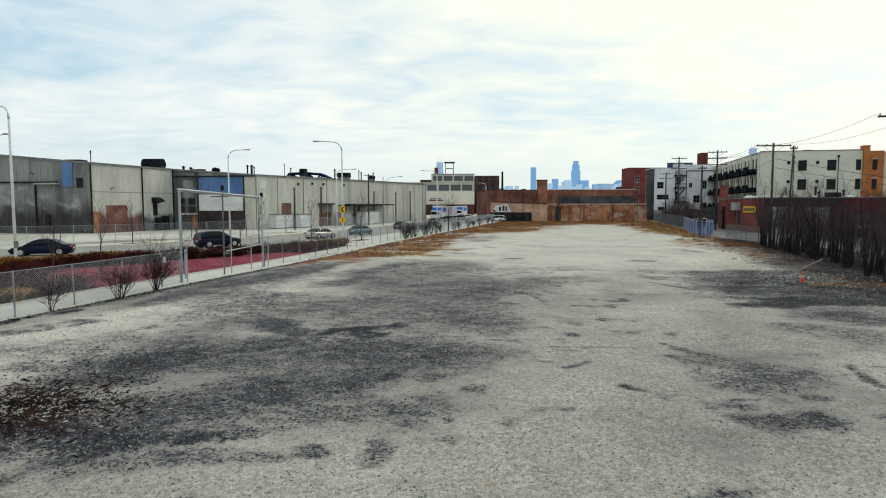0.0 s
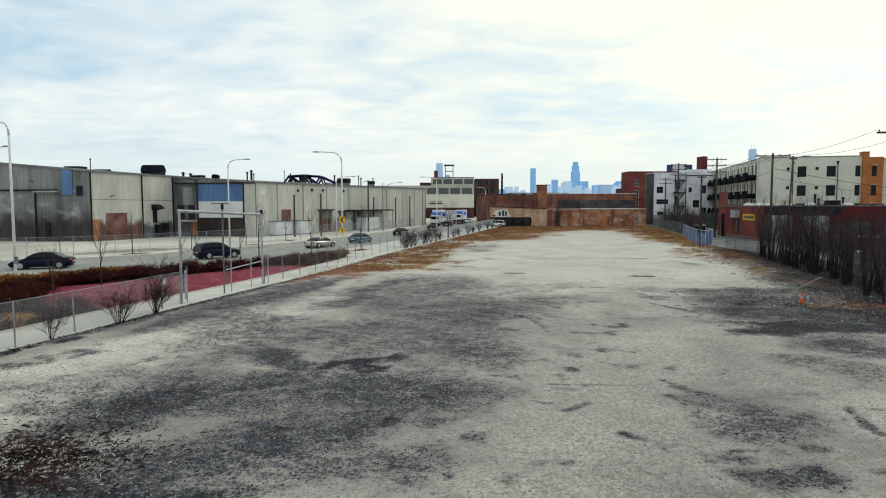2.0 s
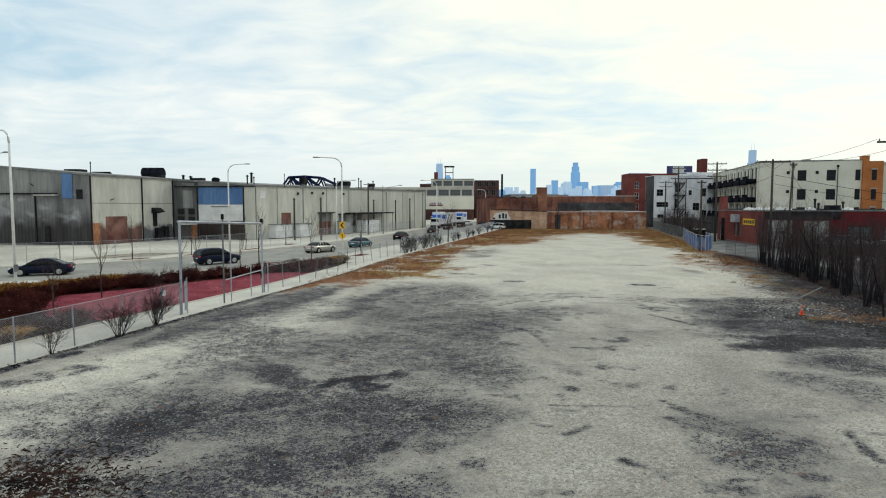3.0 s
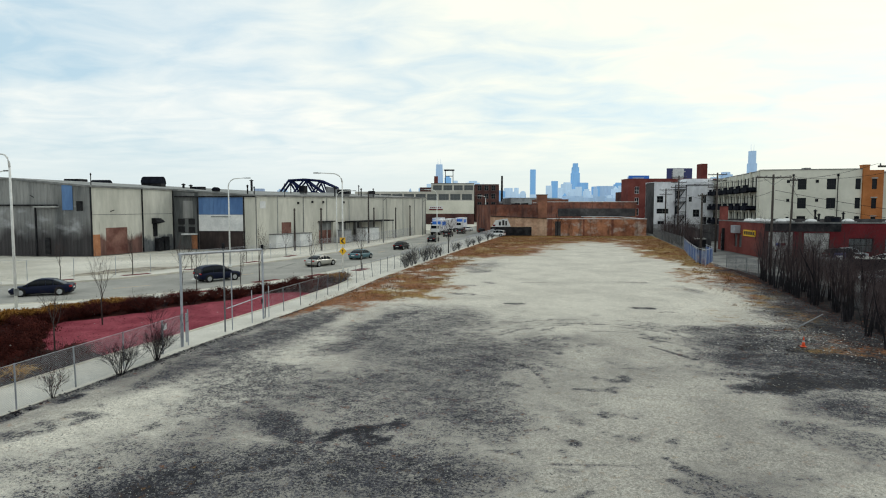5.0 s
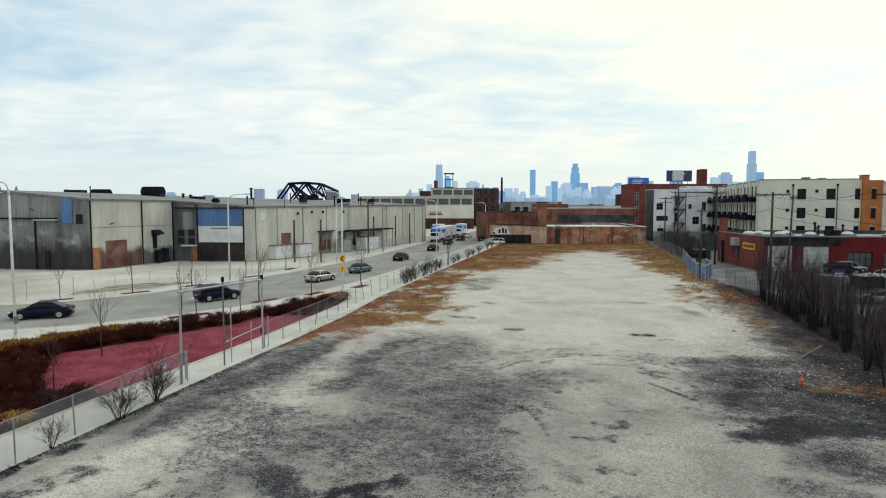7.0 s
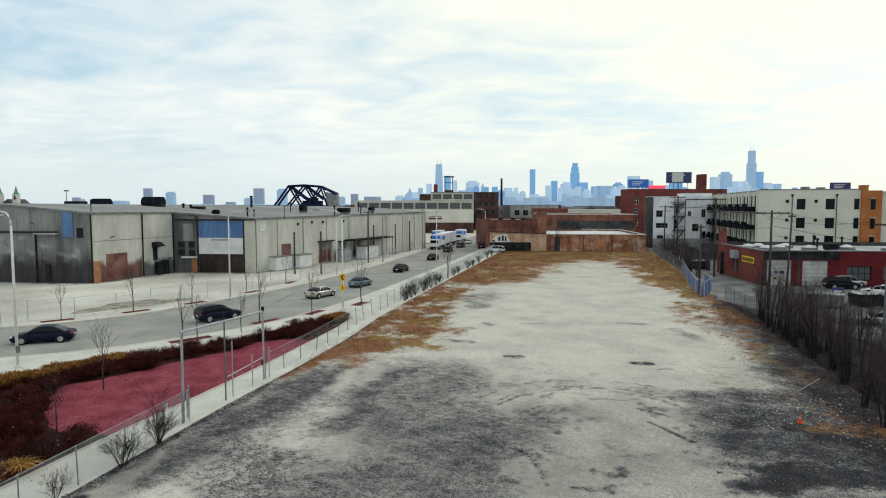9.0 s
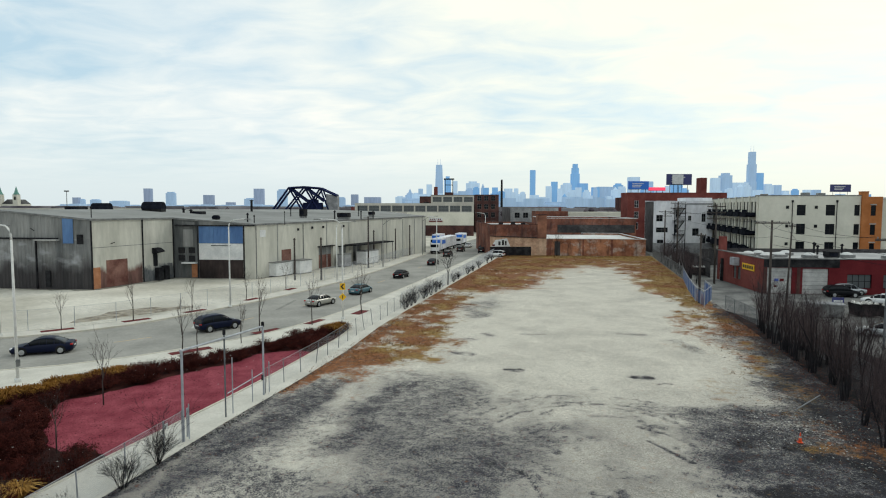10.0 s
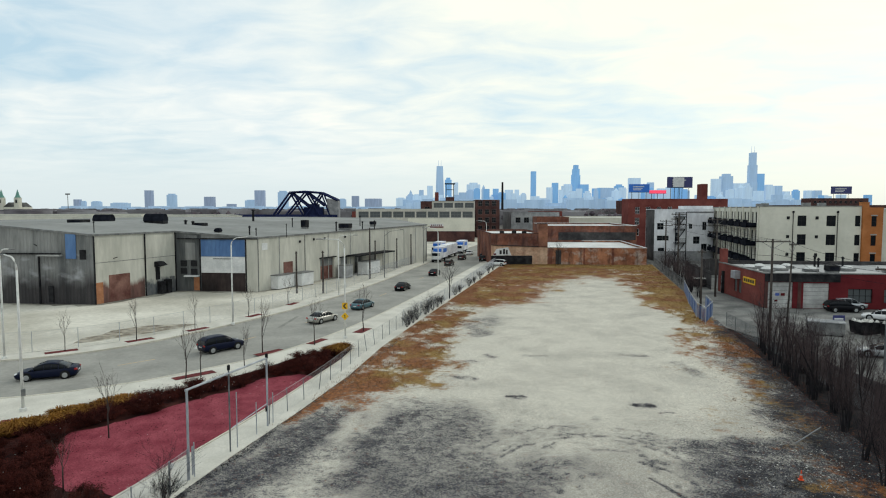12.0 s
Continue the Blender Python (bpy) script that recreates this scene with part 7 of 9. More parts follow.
def truss_bridge():
    """A raised navy steel bridge truss beyond the warehouse roof."""
    ob = thing("truss_bridge", "dark navy riveted steel truss bridge behind the warehouse", "bridge", BEAR @ pose(-97.0, 350, 0))
    for y in (0, 7.5):
        s = 1.0 if y == 0 else 0.0
        top = [(0, y, 8.0), (10.2, y, 21.8), (19.0, y, 22.2), (28.0, y, 21.5), (37.0, y, 17.4)]
        Geo().tube(top, 0.62, 4).make("top_chord", NAVY_STEEL, ob)
        Geo().tube([(-24, y, 8.0), (35.0, y, 8.0)], 0.6, 4).make("bottom_chord", NAVY_STEEL, ob)
        for a, b in (((10.2, 21.8), (17.5, 9)), ((19.0, 22.2), (7.0, 8)), ((19.0, 22.2), (27.5, 8)), ((28, 21.5), (19.0, 8)), ((28, 21.5), (33.0, 8)), ((10.2, 21.8), (21.0, 13.5)), ((19.0, 22.2), (30.0, 14.0))):
            Geo().tube([(a[0], y, a[1]), (b[0], y, b[1])], 0.52, 4).make("diagonal", NAVY_STEEL, ob)
    for x, z in ((10.2, 21.8), (19, 22.2), (28, 21.5), (37, 17.4), (21, 13.5)):
        Geo().tube([(x, 0, z), (x, 7.5, z)], 0.45, 4).make("cross_strut", NAVY_STEEL, ob)
    Geo().tube([(10.2, 0, 21.8), (19, 7.5, 22.2)], 0.25, 4).tube([(10.2, 7.5, 21.8), (19, 0, 22.2)], 0.25, 4).tube([(19, 0, 22.2), (28, 7.5, 21.5)], 0.25, 4).tube([(19, 7.5, 22.2), (28, 0, 21.5)], 0.25, 4).make("top_lacing", NAVY_STEEL, ob)
    Geo().box(17.5, 2, 8.0, 28.5, 6, 13.4).box(20, 2.4, 13.4, 26, 5.6, 15.2).make("machine_house", NAVY_STEEL, ob)
    Geo().prism([(31.0, 1), (37.6, 1), (37.6, 7), (31.0, 7)], 7.5, [18.4, 17.0, 17.0, 18.4]).make("counterweight", PAINT_GREY, ob, "grey concrete counterweight")
    Geo().box(-26, 0.5, 7.0, 37, 7, 9.2).make("deck", NAVY_STEEL, ob)
    for x in (-18, 31):
        Geo().box(x - 1.5, 0, 0, x + 1.5, 7.5, 7.1).make("pier", PAINT_GREY, ob)
    return ob


truss_bridge()
for a, b, d, h, wm, rm in (((-190, 196), (-140, 232), 60, 9.6, STUCCO_CREAM, ROOF), ((-250, 170), (-175, 215), 60, 10.0, STUCCO_CREAM, ROOF), ((-118, 300), (-84, 308), 40, 11.0, BRICK_RED, ROOF_DARK), ((-84, 300), (-46, 309), 40, 10.6, BRICK_DARK, ROOF_DARK)):
    block("industrial_hall", "long low industrial hall beyond the warehouse roof", "building", a, b, d, h, wm, rm, [(3 + i * 6.0, 6.4, 5.6 + i * 6.0, 8.2) for i in range(int(math.dist(a, b) / 6.2))])

# ---- buildings beside the alley ----
AX, AY = 31.2, 124.2


def apartment():
    """Four-storey cream apartment block: window front, orange stair tower, balcony side."""
    m = pose(AX, AY, 0)
    ob = thing("apartment_building", "four-storey cream stucco apartment block with orange corner and black balconies", "apartment building", m)
    I = Matrix.Identity(4)
    floors = (0.2, 3.1, 6.35, 9.75)
    holes = []
    for z in floors[1:]:
        for x0, x1 in ((6.3, 7.75), (11.0, 12.5), (15.55, 16.4)):
            holes.append((x0, z, x1, z + 1.9))
    Geo().wall(I, 16.55, 13.3, holes, 0.16).make("front_wall", STUCCO_CREAM, ob)
    for q in holes:
        window(ob, I, *q, DARK_METAL, 0.16, 1 if q[2] - q[0] > 1 else 0)
    for z in floors[1:]:
        for x in (4.5, 9.2):
            Geo().chamfer(0, -0.06, 0, 0.5, 0.0, 0.55, 0.01).make("vent_grille", DARK_METAL, ob).matrix_basis = pose(x, 0, z + 1.2)
    for x in (5.55, 12.75):
        Geo().tube([(x, -0.1, 3.0), (x, -0.1, 12.2)], 0.06, 6).make("downpipe", DARK_METAL, ob)
        Geo().box(x - 0.15, -0.22, 12.1, x + 0.15, 0, 12.5).make("rain_head", DARK_METAL, ob)
    oh = [(0.95, z, 1.75, z + 1.9) for z in floors[1:]]
    t = pose(16.55, -0.5, 0)
    Geo().box(16.55, -0.5, 0, 17.5, 1.2, 13.9).make("orange_pier", STUCCO_ORANGE, ob, "orange stucco pier")
    Geo().box(16.5, -0.55, 13.9, 17.55, 1.25, 14.05).make("pier_cap", STUCCO_ORANGE, ob)
    Geo().wall(pose(17.5, -0.3, 0), 2.3, 13.1, [(0.5, z, 1.3, z + 1.8) for z in floors[1:]], 0.15).make("orange_bay", STUCCO_ORANGE, ob, "orange stucco window bay")
    for z in floors[1:]:
        window(ob, pose(17.5, -0.3, 0), 0.5, z, 1.3, z + 1.8, DARK_METAL, 0.15, 0)
        Geo().box(17.9, -0.36, z + 1.85, 18.9, -0.3, z + 2.05).make("lintel", SILL, ob)
    for x in (19.8, 24, 28):
        Geo().box(x, 0.6, 0, x + 4, 1, 13).make("front_wall", STUCCO_CREAM, ob)
    # balcony side
    L = 46.0
    left = pose(0, L, 0, 0, 0, -90)
    bays = [L - 5.2 - 5.6 * i for i in range(7)]
    sh = []
    for b in bays:
        for z in floors:
            sh += [(b - 0.4, z, b + 0.9, z + 2.5), (b + 2.2, z, b + 3.5, z + 2.5)]
    Geo().wall(left, L, 13.1, sh, 0.2).make("side_wall", STUCCO_CREAM, ob)
    for q in sh:
        window(ob, left, *q, DARK_METAL, 0.2, 0, GLASS_DEEP, rail=False)
    for b in bays:
        for z in floors[1:]:
            bal = Geo().box(b - 0.7, -1.9, z - 0.35, b + 3.7, 0, z - 0.1, left).make("balcony", BLACK_STEEL, ob, "black steel balcony")
            g = Geo()
            for x in np.arange(b - 0.55, b + 3.5, 0.12):
                g.box(x - 0.03, -1.57, z - 0.1, x + 0.03, -1.54, z + 0.95, left)
            for q in (-1.57, -0.8, -0.1):
                g.box(b - 0.58, q, z - 0.1, b - 0.54, q + 0.03, z + 0.95, left)
            g.box(b - 0.7, -1.86, z - 0.4, b + 3.7, -1.8, z + 0.5, left).box(b - 0.7, -1.8, z - 0.3, b - 0.65, 0, z + 0.5, left).box(b + 3.65, -1.8, z - 0.3, b + 3.7, 0, z + 0.5, left)
            g.box(b - 0.6, -1.6, z + 0.93, b + 3.5, -1.5, z + 1.0, left)
            g.make("railing", BLACK_STEEL, bal)
        Geo().box(b + 4.1, -0.2, 0, b + 4.9, -0.01, 13.3, left).make("pilaster", STUCCO_CREAM, ob)
    Geo().box(0.3, 0.3, 12.7, 30, L - 0.3, 12.95).make("roof", ROOF_WHITE, ob)
    Geo().box(0, L, 0, 30, L + 0.3, 13.1).make("rear_wall", STUCCO_CREAM, ob)
    g = Geo()
    g.box(-0.08, -0.1, 13.3, 16.55, 0.25, 13.42).box(-0.1, 0.25, 13.1, 0.25, L, 13.25)
    g.make("coping", GREY_METAL, ob)
    for x, y in ((9, 6), (13, 10), (5, 18), (7, 30)):
        u = Geo().chamfer(x, y, 12.95, x + 1.3, y + 1.2, 14.0, 0.05).make("roof_unit", GREY_METAL, ob)
    return ob


apartment()


BILL_TINT = gloss("blue_notice_sheet", (0.05, 0.09, 0.35), 0.4)


def brick_shop():
    """Low red brick commercial building with big doors and a white roof."""
    a, b = (22.9, 88.4), (60.0, 93.6)
    m, w = frame_of(a, b), math.dist(a, b)
    ob = thing("brick_shop", "low red brick workshop with white roll-up doors and white roof", "building", m)
    I, h = Matrix.Identity(4), 4.5
    holes = [(0.5, 0, 3.6, 3.4), (4.9, 0, 8.1, 3.3), (10.4, 0.8, 13.4, 2.6), (14.8, 0.8, 17.8, 2.6), (19.4, 0.8, 22.4, 2.6), (24, 0.8, 27, 2.6)]
    Geo().wall(I, w, h, holes, 0.25).make("front_wall", BRICK_MAROON, ob, "maroon painted brick front")
    for x0, z0, x1, z1 in holes[:2]:
        d = Geo().box(x0, 0.2, z0, x1, 0.28, z1).make("roll_up_door", DOOR_DIRTY, ob, "dirty white roll-up door")
        for i in range(1, 6):
            Geo().box(x0, 0.19, z1 * i / 6 - 0.02, x1, 0.2, z1 * i / 6 + 0.02).make("slat_joint", GREY_METAL, d)
    for q in holes[2:]:
        window(ob, I, *q, DARK_METAL, 0.25, 3, GLASS_GREY)
    Geo().box(0.05, -0.05, 3.45, 9.4, 0, 4.5).make("black_fascia", DARK_METAL, ob, "black fascia above the doors")
    Geo().tube([(1.6, 0.1, 0.9), (1.6, 0.17, 1.0)], 0.2, 6).make("logo_patch", BRICK_MAROON, ob)
    D = 16.5
    left = pose(0, D, 0, 0, 0, -90)
    sh = [(0.7, 0, 2.0, 2.5), (6.4, 0.9, 7.5, 2.7), (8.0, 0.9, 9.1, 2.7)]
    Geo().wall(left, D, h, sh, 0.2).make("side_wall", BRICK_RED, ob, "red brick side wall")
    Geo().box(0.7, 0.15, 0, 2.0, 0.22, 2.5, left).make("side_door", WHITE_PANEL, ob, "white steel side door")
    for q in sh[1:]:
        window(ob, left, *q, GREY_METAL, 0.2, 1, GLASS_GREY)
    Geo().box(7.0, -0.75, 2.9, 8.6, -0.01, 4.0, left).make("exhaust_box", GALV, ob, "bent galvanised exhaust box")
    Geo().box(2.2, -0.35, 0, 2.6, -0.01, 3.4, left).make("corner_post", DARK_METAL, ob)
    Geo().box(0, D, 0, w, D + 0.25, h + 0.3).make("rear_wall", SOOT, ob, "tarred rear parapet")
    Geo().box(0.25, 0.25, h - 0.45, w, D, h - 0.25).make("roof", ROOF_SHOP, ob, "dusty pale membrane roof")
    g = Geo().box(-0.08, -0.08, h, w, 0.28, h + 0.14).box(-0.08, 0.28, h, 0.28, D, h + 0.14)
    g.make("coping", GREY_METAL, ob)
    for x in (0.05, 4.2):
        Geo().box(x, -0.06, 0, x + 0.4, 0, 3.4).make("door_pier", BRICK_DARK, ob, "sooty brick pier between the doors")
    Geo().box(0.05, D - 1.2, h - 0.2, 0.9, D - 0.02, h + 2.2).make("chimney", BRICK_RED, ob, "square red brick chimney")
    for x, z in ((1.5, 1.6), (2.2, 1.6)):
        Geo().box(x, 0.17, z, x + 0.5, 0.19, z + 0.35).make("notice", BILL_TINT if x < 2 else BRICK_MAROON, ob)
    return ob


shop = brick_shop()
FRONT = frame_of((22.9, 88.4), (60.0, 93.6))
ys = thing("shop_sign", "yellow sign board with dark lettering on the brick side wall", "sign", pose(22.9, 88.4, 0) @ pose(0, 0, 0, 0, 0, 8) @ pose(-0.06, 4.6, 2.6, 0, 0, -90))
Geo().box(-2.0, -0.06, 0, 2.0, 0.0, 0.85).make("board", YELLOW, ys)
for i in range(5):
    Geo().box(-1.7 + i * 0.72, -0.075, 0.2, -1.18 + i * 0.72, -0.062, 0.65).make("lettering_bar", INK, ys)


def skylight(m):
    ob = thing("skylight", "white domed skylight on the workshop roof", "skylight", m, "roof skylights")
    Geo().box(-0.85, -0.6, -0.1, 0.85, 0.6, 0.25).make("curb", GREY_METAL, ob)
    g, ring = Geo(), []
    for k, (s, z) in enumerate(((1, 0.25), (0.85, 0.45), (0.5, 0.56), (0.12, 0.6))):
        ring += [(0.8 * s * math.cos(a * 0.5236), 0.55 * s * math.sin(a * 0.5236), z) for a in range(12)]
    g.add(ring, [(k * 12 + i, k * 12 + (i + 1) % 12, k * 12 + 12 + (i + 1) % 12, k * 12 + 12 + i) for k in range(3) for i in range(12)] + [tuple(range(36, 48))])
    g.make("dome", ROOF_WHITE, ob, "cloudy white plastic dome", True)
    return ob


for x, y in ((1.2, 8), (2.4, 5), (3.2, 9.5), (4.8, 6.5), (7.2, 10), (8.4, 5.6), (14, 7), (18.5, 5), (23, 9)):
    skylight(FRONT @ pose(x, y, 4.4))
for x, y, h in ((10.6, 9.0, 1.6), (12.6, 12, 1.0), (16, 12, 1.2)):
    roof_pipe(FRONT @ pose(x, y, 4.4), h, 0.14)
roof_box(FRONT @ pose(10.4, 4, 4.4), 1.6, 1.2, 0.9, "pale rooftop unit on the workshop")

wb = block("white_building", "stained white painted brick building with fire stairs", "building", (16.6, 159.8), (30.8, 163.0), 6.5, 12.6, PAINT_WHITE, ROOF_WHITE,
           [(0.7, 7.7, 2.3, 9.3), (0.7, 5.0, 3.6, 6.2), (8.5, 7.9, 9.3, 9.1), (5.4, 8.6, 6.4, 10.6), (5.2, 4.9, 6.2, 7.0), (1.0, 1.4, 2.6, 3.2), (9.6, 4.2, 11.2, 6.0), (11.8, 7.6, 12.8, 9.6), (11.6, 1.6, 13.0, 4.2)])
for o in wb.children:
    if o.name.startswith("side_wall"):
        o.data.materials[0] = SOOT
for z in (4.4, 7.8, 10.8):
    Geo().box(4.7, -1.4, z, 7.4, 0, z + 0.12).make("landing", BLACK_STEEL, wb, "black fire stair landing")
    g = Geo()
    for x in np.arange(4.7, 7.45, 0.2):
        g.box(x - 0.02, -1.4, z + 0.12, x + 0.02, -1.36, z + 1.1)
    g.box(4.7, -1.42, z + 1.08, 7.4, -1.34, z + 1.14).make("railing", BLACK_STEEL, wb)
    Geo().tube([(4.9, -0.9, z - 3.2), (7.2, -0.9, z + 0.05)], 0.12, 4).make("stair_flight", BLACK_STEEL, wb)
for x in (4.7, 7.3):
    Geo().box(x - 0.08, -1.45, 0, x + 0.08, -1.3, 12.0).make("stair_post", BLACK_STEEL, wb)
Geo().box(0, -0.04, 0.0, 14.5, -0.005, 2.4).make("grey_base", PAINT_GREY, wb)
Geo().box(8.0, -0.12, 11.9, 14.4, -0.005, 12.1).make("cornice", DARK_METAL, wb)
Geo().box(8.0, 0.4, 12.2, 14.4, 6.0, 13.5).make("roof_house", PAINT_WHITE, wb, "white rooftop stair house")
rb = block("red_brick_building", "large dark red brick building carrying roof billboards", "building", (14.0, 213.7), (46.0, 221.0), 8, 15.9, BRICK_RED, ROOF_DARK,
           [(2.2 + i * 3.6, z, 3.6 + i * 3.6, z + 2.3) for i in range(8) for z in (11.0, 7.4, 3.8)], PAINT_WHITE, bars=1)
Geo().chamfer(24.6, 1.2, 15.4, 26.6, 5.2, 21.0, 0.1).make("lift_tower", BRICK_RED, rb, "brick lift tower")


def billboard(m, w, h, lift, face, label, extra=None, drop=6.2):
    ob = thing("billboard", label, "billboard", m, "roof billboards")
    Geo().box(-w / 2, -0.2, lift, w / 2, 0.2, lift + h).make("panel", face, ob)
    Geo().box(-w / 2 - 0.1, -0.5, lift - 0.25, w / 2 + 0.1, 0.4, lift - 0.05).make("catwalk", BLACK_STEEL, ob)
    for x in (-w * 0.35, 0, w * 0.35):
        Geo().box(x - 0.15, 0.2, -drop, x + 0.15, 0.5, lift + h * 0.8).make("post", BLACK_STEEL, ob)
    if extra:
        for k in range(3):
            Geo().box(-w * 0.3, -0.23, lift + h * (0.25 + 0.2 * k), w * (0.1 + 0.07 * k), -0.205, lift + h * (0.34 + 0.2 * k)).make("lettering_bar", extra, ob)
    return ob


BILL_BLUE = gloss("blue_billboard", (0.02, 0.16, 0.62), 0.4)
BILL_NAVY = gloss("navy_billboard", (0.03, 0.035, 0.14), 0.4)
BILL_RED = gloss("red_neon_board", (0.7, 0.03, 0.08), 0.4, emit=(1.0, 0.08, 0.16), glow=0.7)
block("loft_building", "tall far brick loft building carrying billboards", "building", (30, 530), (100, 546), 20, 19.0, BRICK_DARK, ROOF_DARK, [(3 + i * 6, 14, 6 + i * 6, 17) for i in range(11)])
billboard(pose(43.0, 532, 24.5, 0, 0, 13), 17.0, 6.6, 1.4, BILL_BLUE, "bright blue billboard on a far brick roof", WHITE_PANEL)
billboard(pose(58.0, 536, 24.5, 0, 0, 13), 14.0, 2.6, 0.4, BILL_RED, "glowing red sign strip on a far brick roof")
billboard(pose(75.6, 540, 24.5, 0, 0, 13), 21.0, 8.8, 5.2, BILL_NAVY, "navy and white billboard on a far brick roof", WHITE_PANEL)
billboard(pose(74.5, 538.6, 24.5, 0, 0, 13), 9.0, 8.0, 5.6, WHITE_PANEL, "white poster panel of the roof billboard")
block("far_block", "far flat-roofed block beyond the apartments", "building", (255, 790), (320, 806), 20, 24, BRICK_DARK, ROOF_DARK, [(3 + i * 6, 18, 6 + i * 6, 21) for i in range(10)])
billboard(pose(287.0, 794, 24.0, 0, 0, 13), 24.0, 8.4, 5.2, BILL_NAVY, "dark purple billboard beyond the apartments", WHITE_PANEL, 0.6)
block("far_flats", "far brick flats beyond the cream apartments", "building", (80, 262), (125, 274), 30, 14, BRICK_DARK, ROOF_DARK, [(2 + i * 4, 9, 3.6 + i * 4, 11) for i in range(10)])


# ---- blue slatted fence, bins, right-hand planting ----
def blue_fence():
    ob = thing("blue_fence", "faded blue slatted chain-link fence and gate corner", "fence", pose(0, 0, 0))
    line = [(15.2, 102), (14.0, 90), (13.2, 79.2), (13.5, 75.2), (15.2, 80.5), (15.4, 86.0)]
    for (a, b), (c, d) in zip(line, line[1:]):
        n = math.dist((a, b), (c, d))
        m = frame_of((a, b), (c, d))
        for k in range(int(n / 2.4) + 1):
            x = min(k * 2.4, n)
            Geo().tube([m @ Vector((x, 0, -0.1)), m @ Vector((x, 0, 1.85))], 0.04, 6).make("post", GALV, ob)
        g = Geo()
        for x in np.arange(0.1, n, 0.20):
            g.box(x - 0.016, -0.012, 0.1, x + 0.016, 0.012, 1.6, m)
        g.make("slat_panel", BLUE_SLAT, ob)
        Geo().tube([m @ Vector((0, 0, 1.8)), m @ Vector((n, 0, 1.8))], 0.025, 6).make("top_rail", GALV, ob)
    return ob


blue_fence()


def board_fence(a, b, h):
    ob = thing("board_fence", "tall dark weathered board fence beside the alley", "fence", frame_of(a, b))
    n, rnd = math.dist(a, b), random.Random(61)
    for k in range(int(n / 0.9)):
        Geo().chamfer(k * 0.9 + 0.02, -0.03, -0.1, k * 0.9 + 0.88, 0.03, h * rnd.uniform(0.94, 1.05), 0.01).make("board", SOOT, ob)
    for z in (0.5, h - 0.5):
        Geo().box(0, 0.03, z, n, 0.1, z + 0.12).make("rail", DARK_METAL, ob)
    return ob


board_fence((19.8, 106.0), (19.0, 128.0), 2.9)
board_fence((22.0, 128.0), (30.5, 131.0), 3.2)
fence("alley_fence", "rusty chain-link fence between lot and alley", [(17.6, 44), (17.4, 56), (16.2, 66), (15.4, 74)], 1.5, 3.0, 0.03, 7, mesh=0.11, r=0.0045, post_mat=POST, wire=POST)
fence("alley_fence", "chain-link fence at the lot's far corner", [(15.2, 103), (15.2, 146)], 1.9, 3.0, 0.03, 8, mesh=0.15, r=0.005, post_mat=POST, wire=POST)

hedge_kinds = [thicket("hedge_tree", "dense dark leafless tree in the hedgerow beside the lot", pose(14.0, 38, 0), 5.2, 300 + i, 4 + i, "hedgerow trees") for i in range(4)]
used_h = [0] * 4
rnd = random.Random(17)
y = 30.5
i = 0
while y < 64:
    x = 15.7 - max(0, (45 - y) * 0.13) + rnd.uniform(-0.3, 0.8)
    ob = put(hedge_kinds, used_h, i % 4, pose(x, y, 0, 0, 0, rnd.uniform(0, 360)))
    s = rnd.uniform(0.62, 1.12) * (1.0 if y > 45 else 0.92)
    ob.scale = (s, s, s)
    if rnd.random() < 0.45:
        ob = copy_thing(hedge_kinds[(i + 2) % 4], pose(x + rnd.uniform(1.0, 2.2), y + rnd.uniform(-0.6, 0.6), 0, 0, 0, rnd.uniform(0, 360)))
        s = rnd.uniform(0.6, 0.9)
        ob.scale = (s, s, s)
    if rnd.random() < 0.4:
        ob = copy_thing(hedge_kinds[(i + 1) % 4], pose(x + rnd.uniform(2.4, 4.6), y + rnd.uniform(-0.8, 0.8), 0, 0, 0, rnd.uniform(0, 360)))
        s = rnd.uniform(0.7, 1.0)
        ob.scale = (s, s, s)
    y += rnd.uniform(0.5, 1.35)
    i += 1
for k in range(24):
    ob = copy_thing(hedge_kinds[k % 4], pose(16.4 + rnd.uniform(-0.9, 1.0), 96 + k * 1.7, 0, 0, 0, rnd.uniform(0, 360)))
    s = rnd.uniform(0.7, 1.1)
    ob.scale = (s, s, s)
    ob["label"] = "dark leafless tree along the alley fence"
for x, y, s in ((20.5, 33.5, 1.1), (22.5, 38.0, 1.0), (19.6, 29.5, 1.0), (18.8, 36.0, 0.9), (24, 44, 0.8), (21, 42, 0.8)):
    ob = copy_thing(hedge_kinds[int(x) % 4], pose(x, y, 0, 0, 0, x * 40))
    ob.scale = (s, s, s)
for k, (x, y, h) in enumerate(((-18.8, 65.4, 1.5), (-18.9, 66.6, 2.0), (-18.8, 67.9, 1.8), (-18.9, 69.8, 2.3), (-18.8, 73.4, 2.0), (-18.8, 74.8, 1.7), (-18.7, 76.6, 2.4), (-18.7, 79.2, 1.8), (-18.8, 82.0, 1.2), (-18.7, 90.5, 1.6), (-18.7, 94.0, 1.3), (-18.6, 101, 1.6), (-18.6, 106, 1.2), (-18.6, 112, 1.7), (-18.6, 122, 1.8), (-18.6, 128, 1.5))):
    bush("fence_bush", "dark leafless bush grown into the street fence", pose(x, y, 0, 0, 0, y * 40), h, 80 + k, 14, 0.42, "fence bushes", HEDGE, level=3, thin=0.004, r=0.018)
bare_tree("bare_tree", "dark leafless tree grown up at the street fence", pose(-18.8, 87, 0), 5.0, 0.07, 91, level=3, bark=HEDGE, twig=HEDGE)


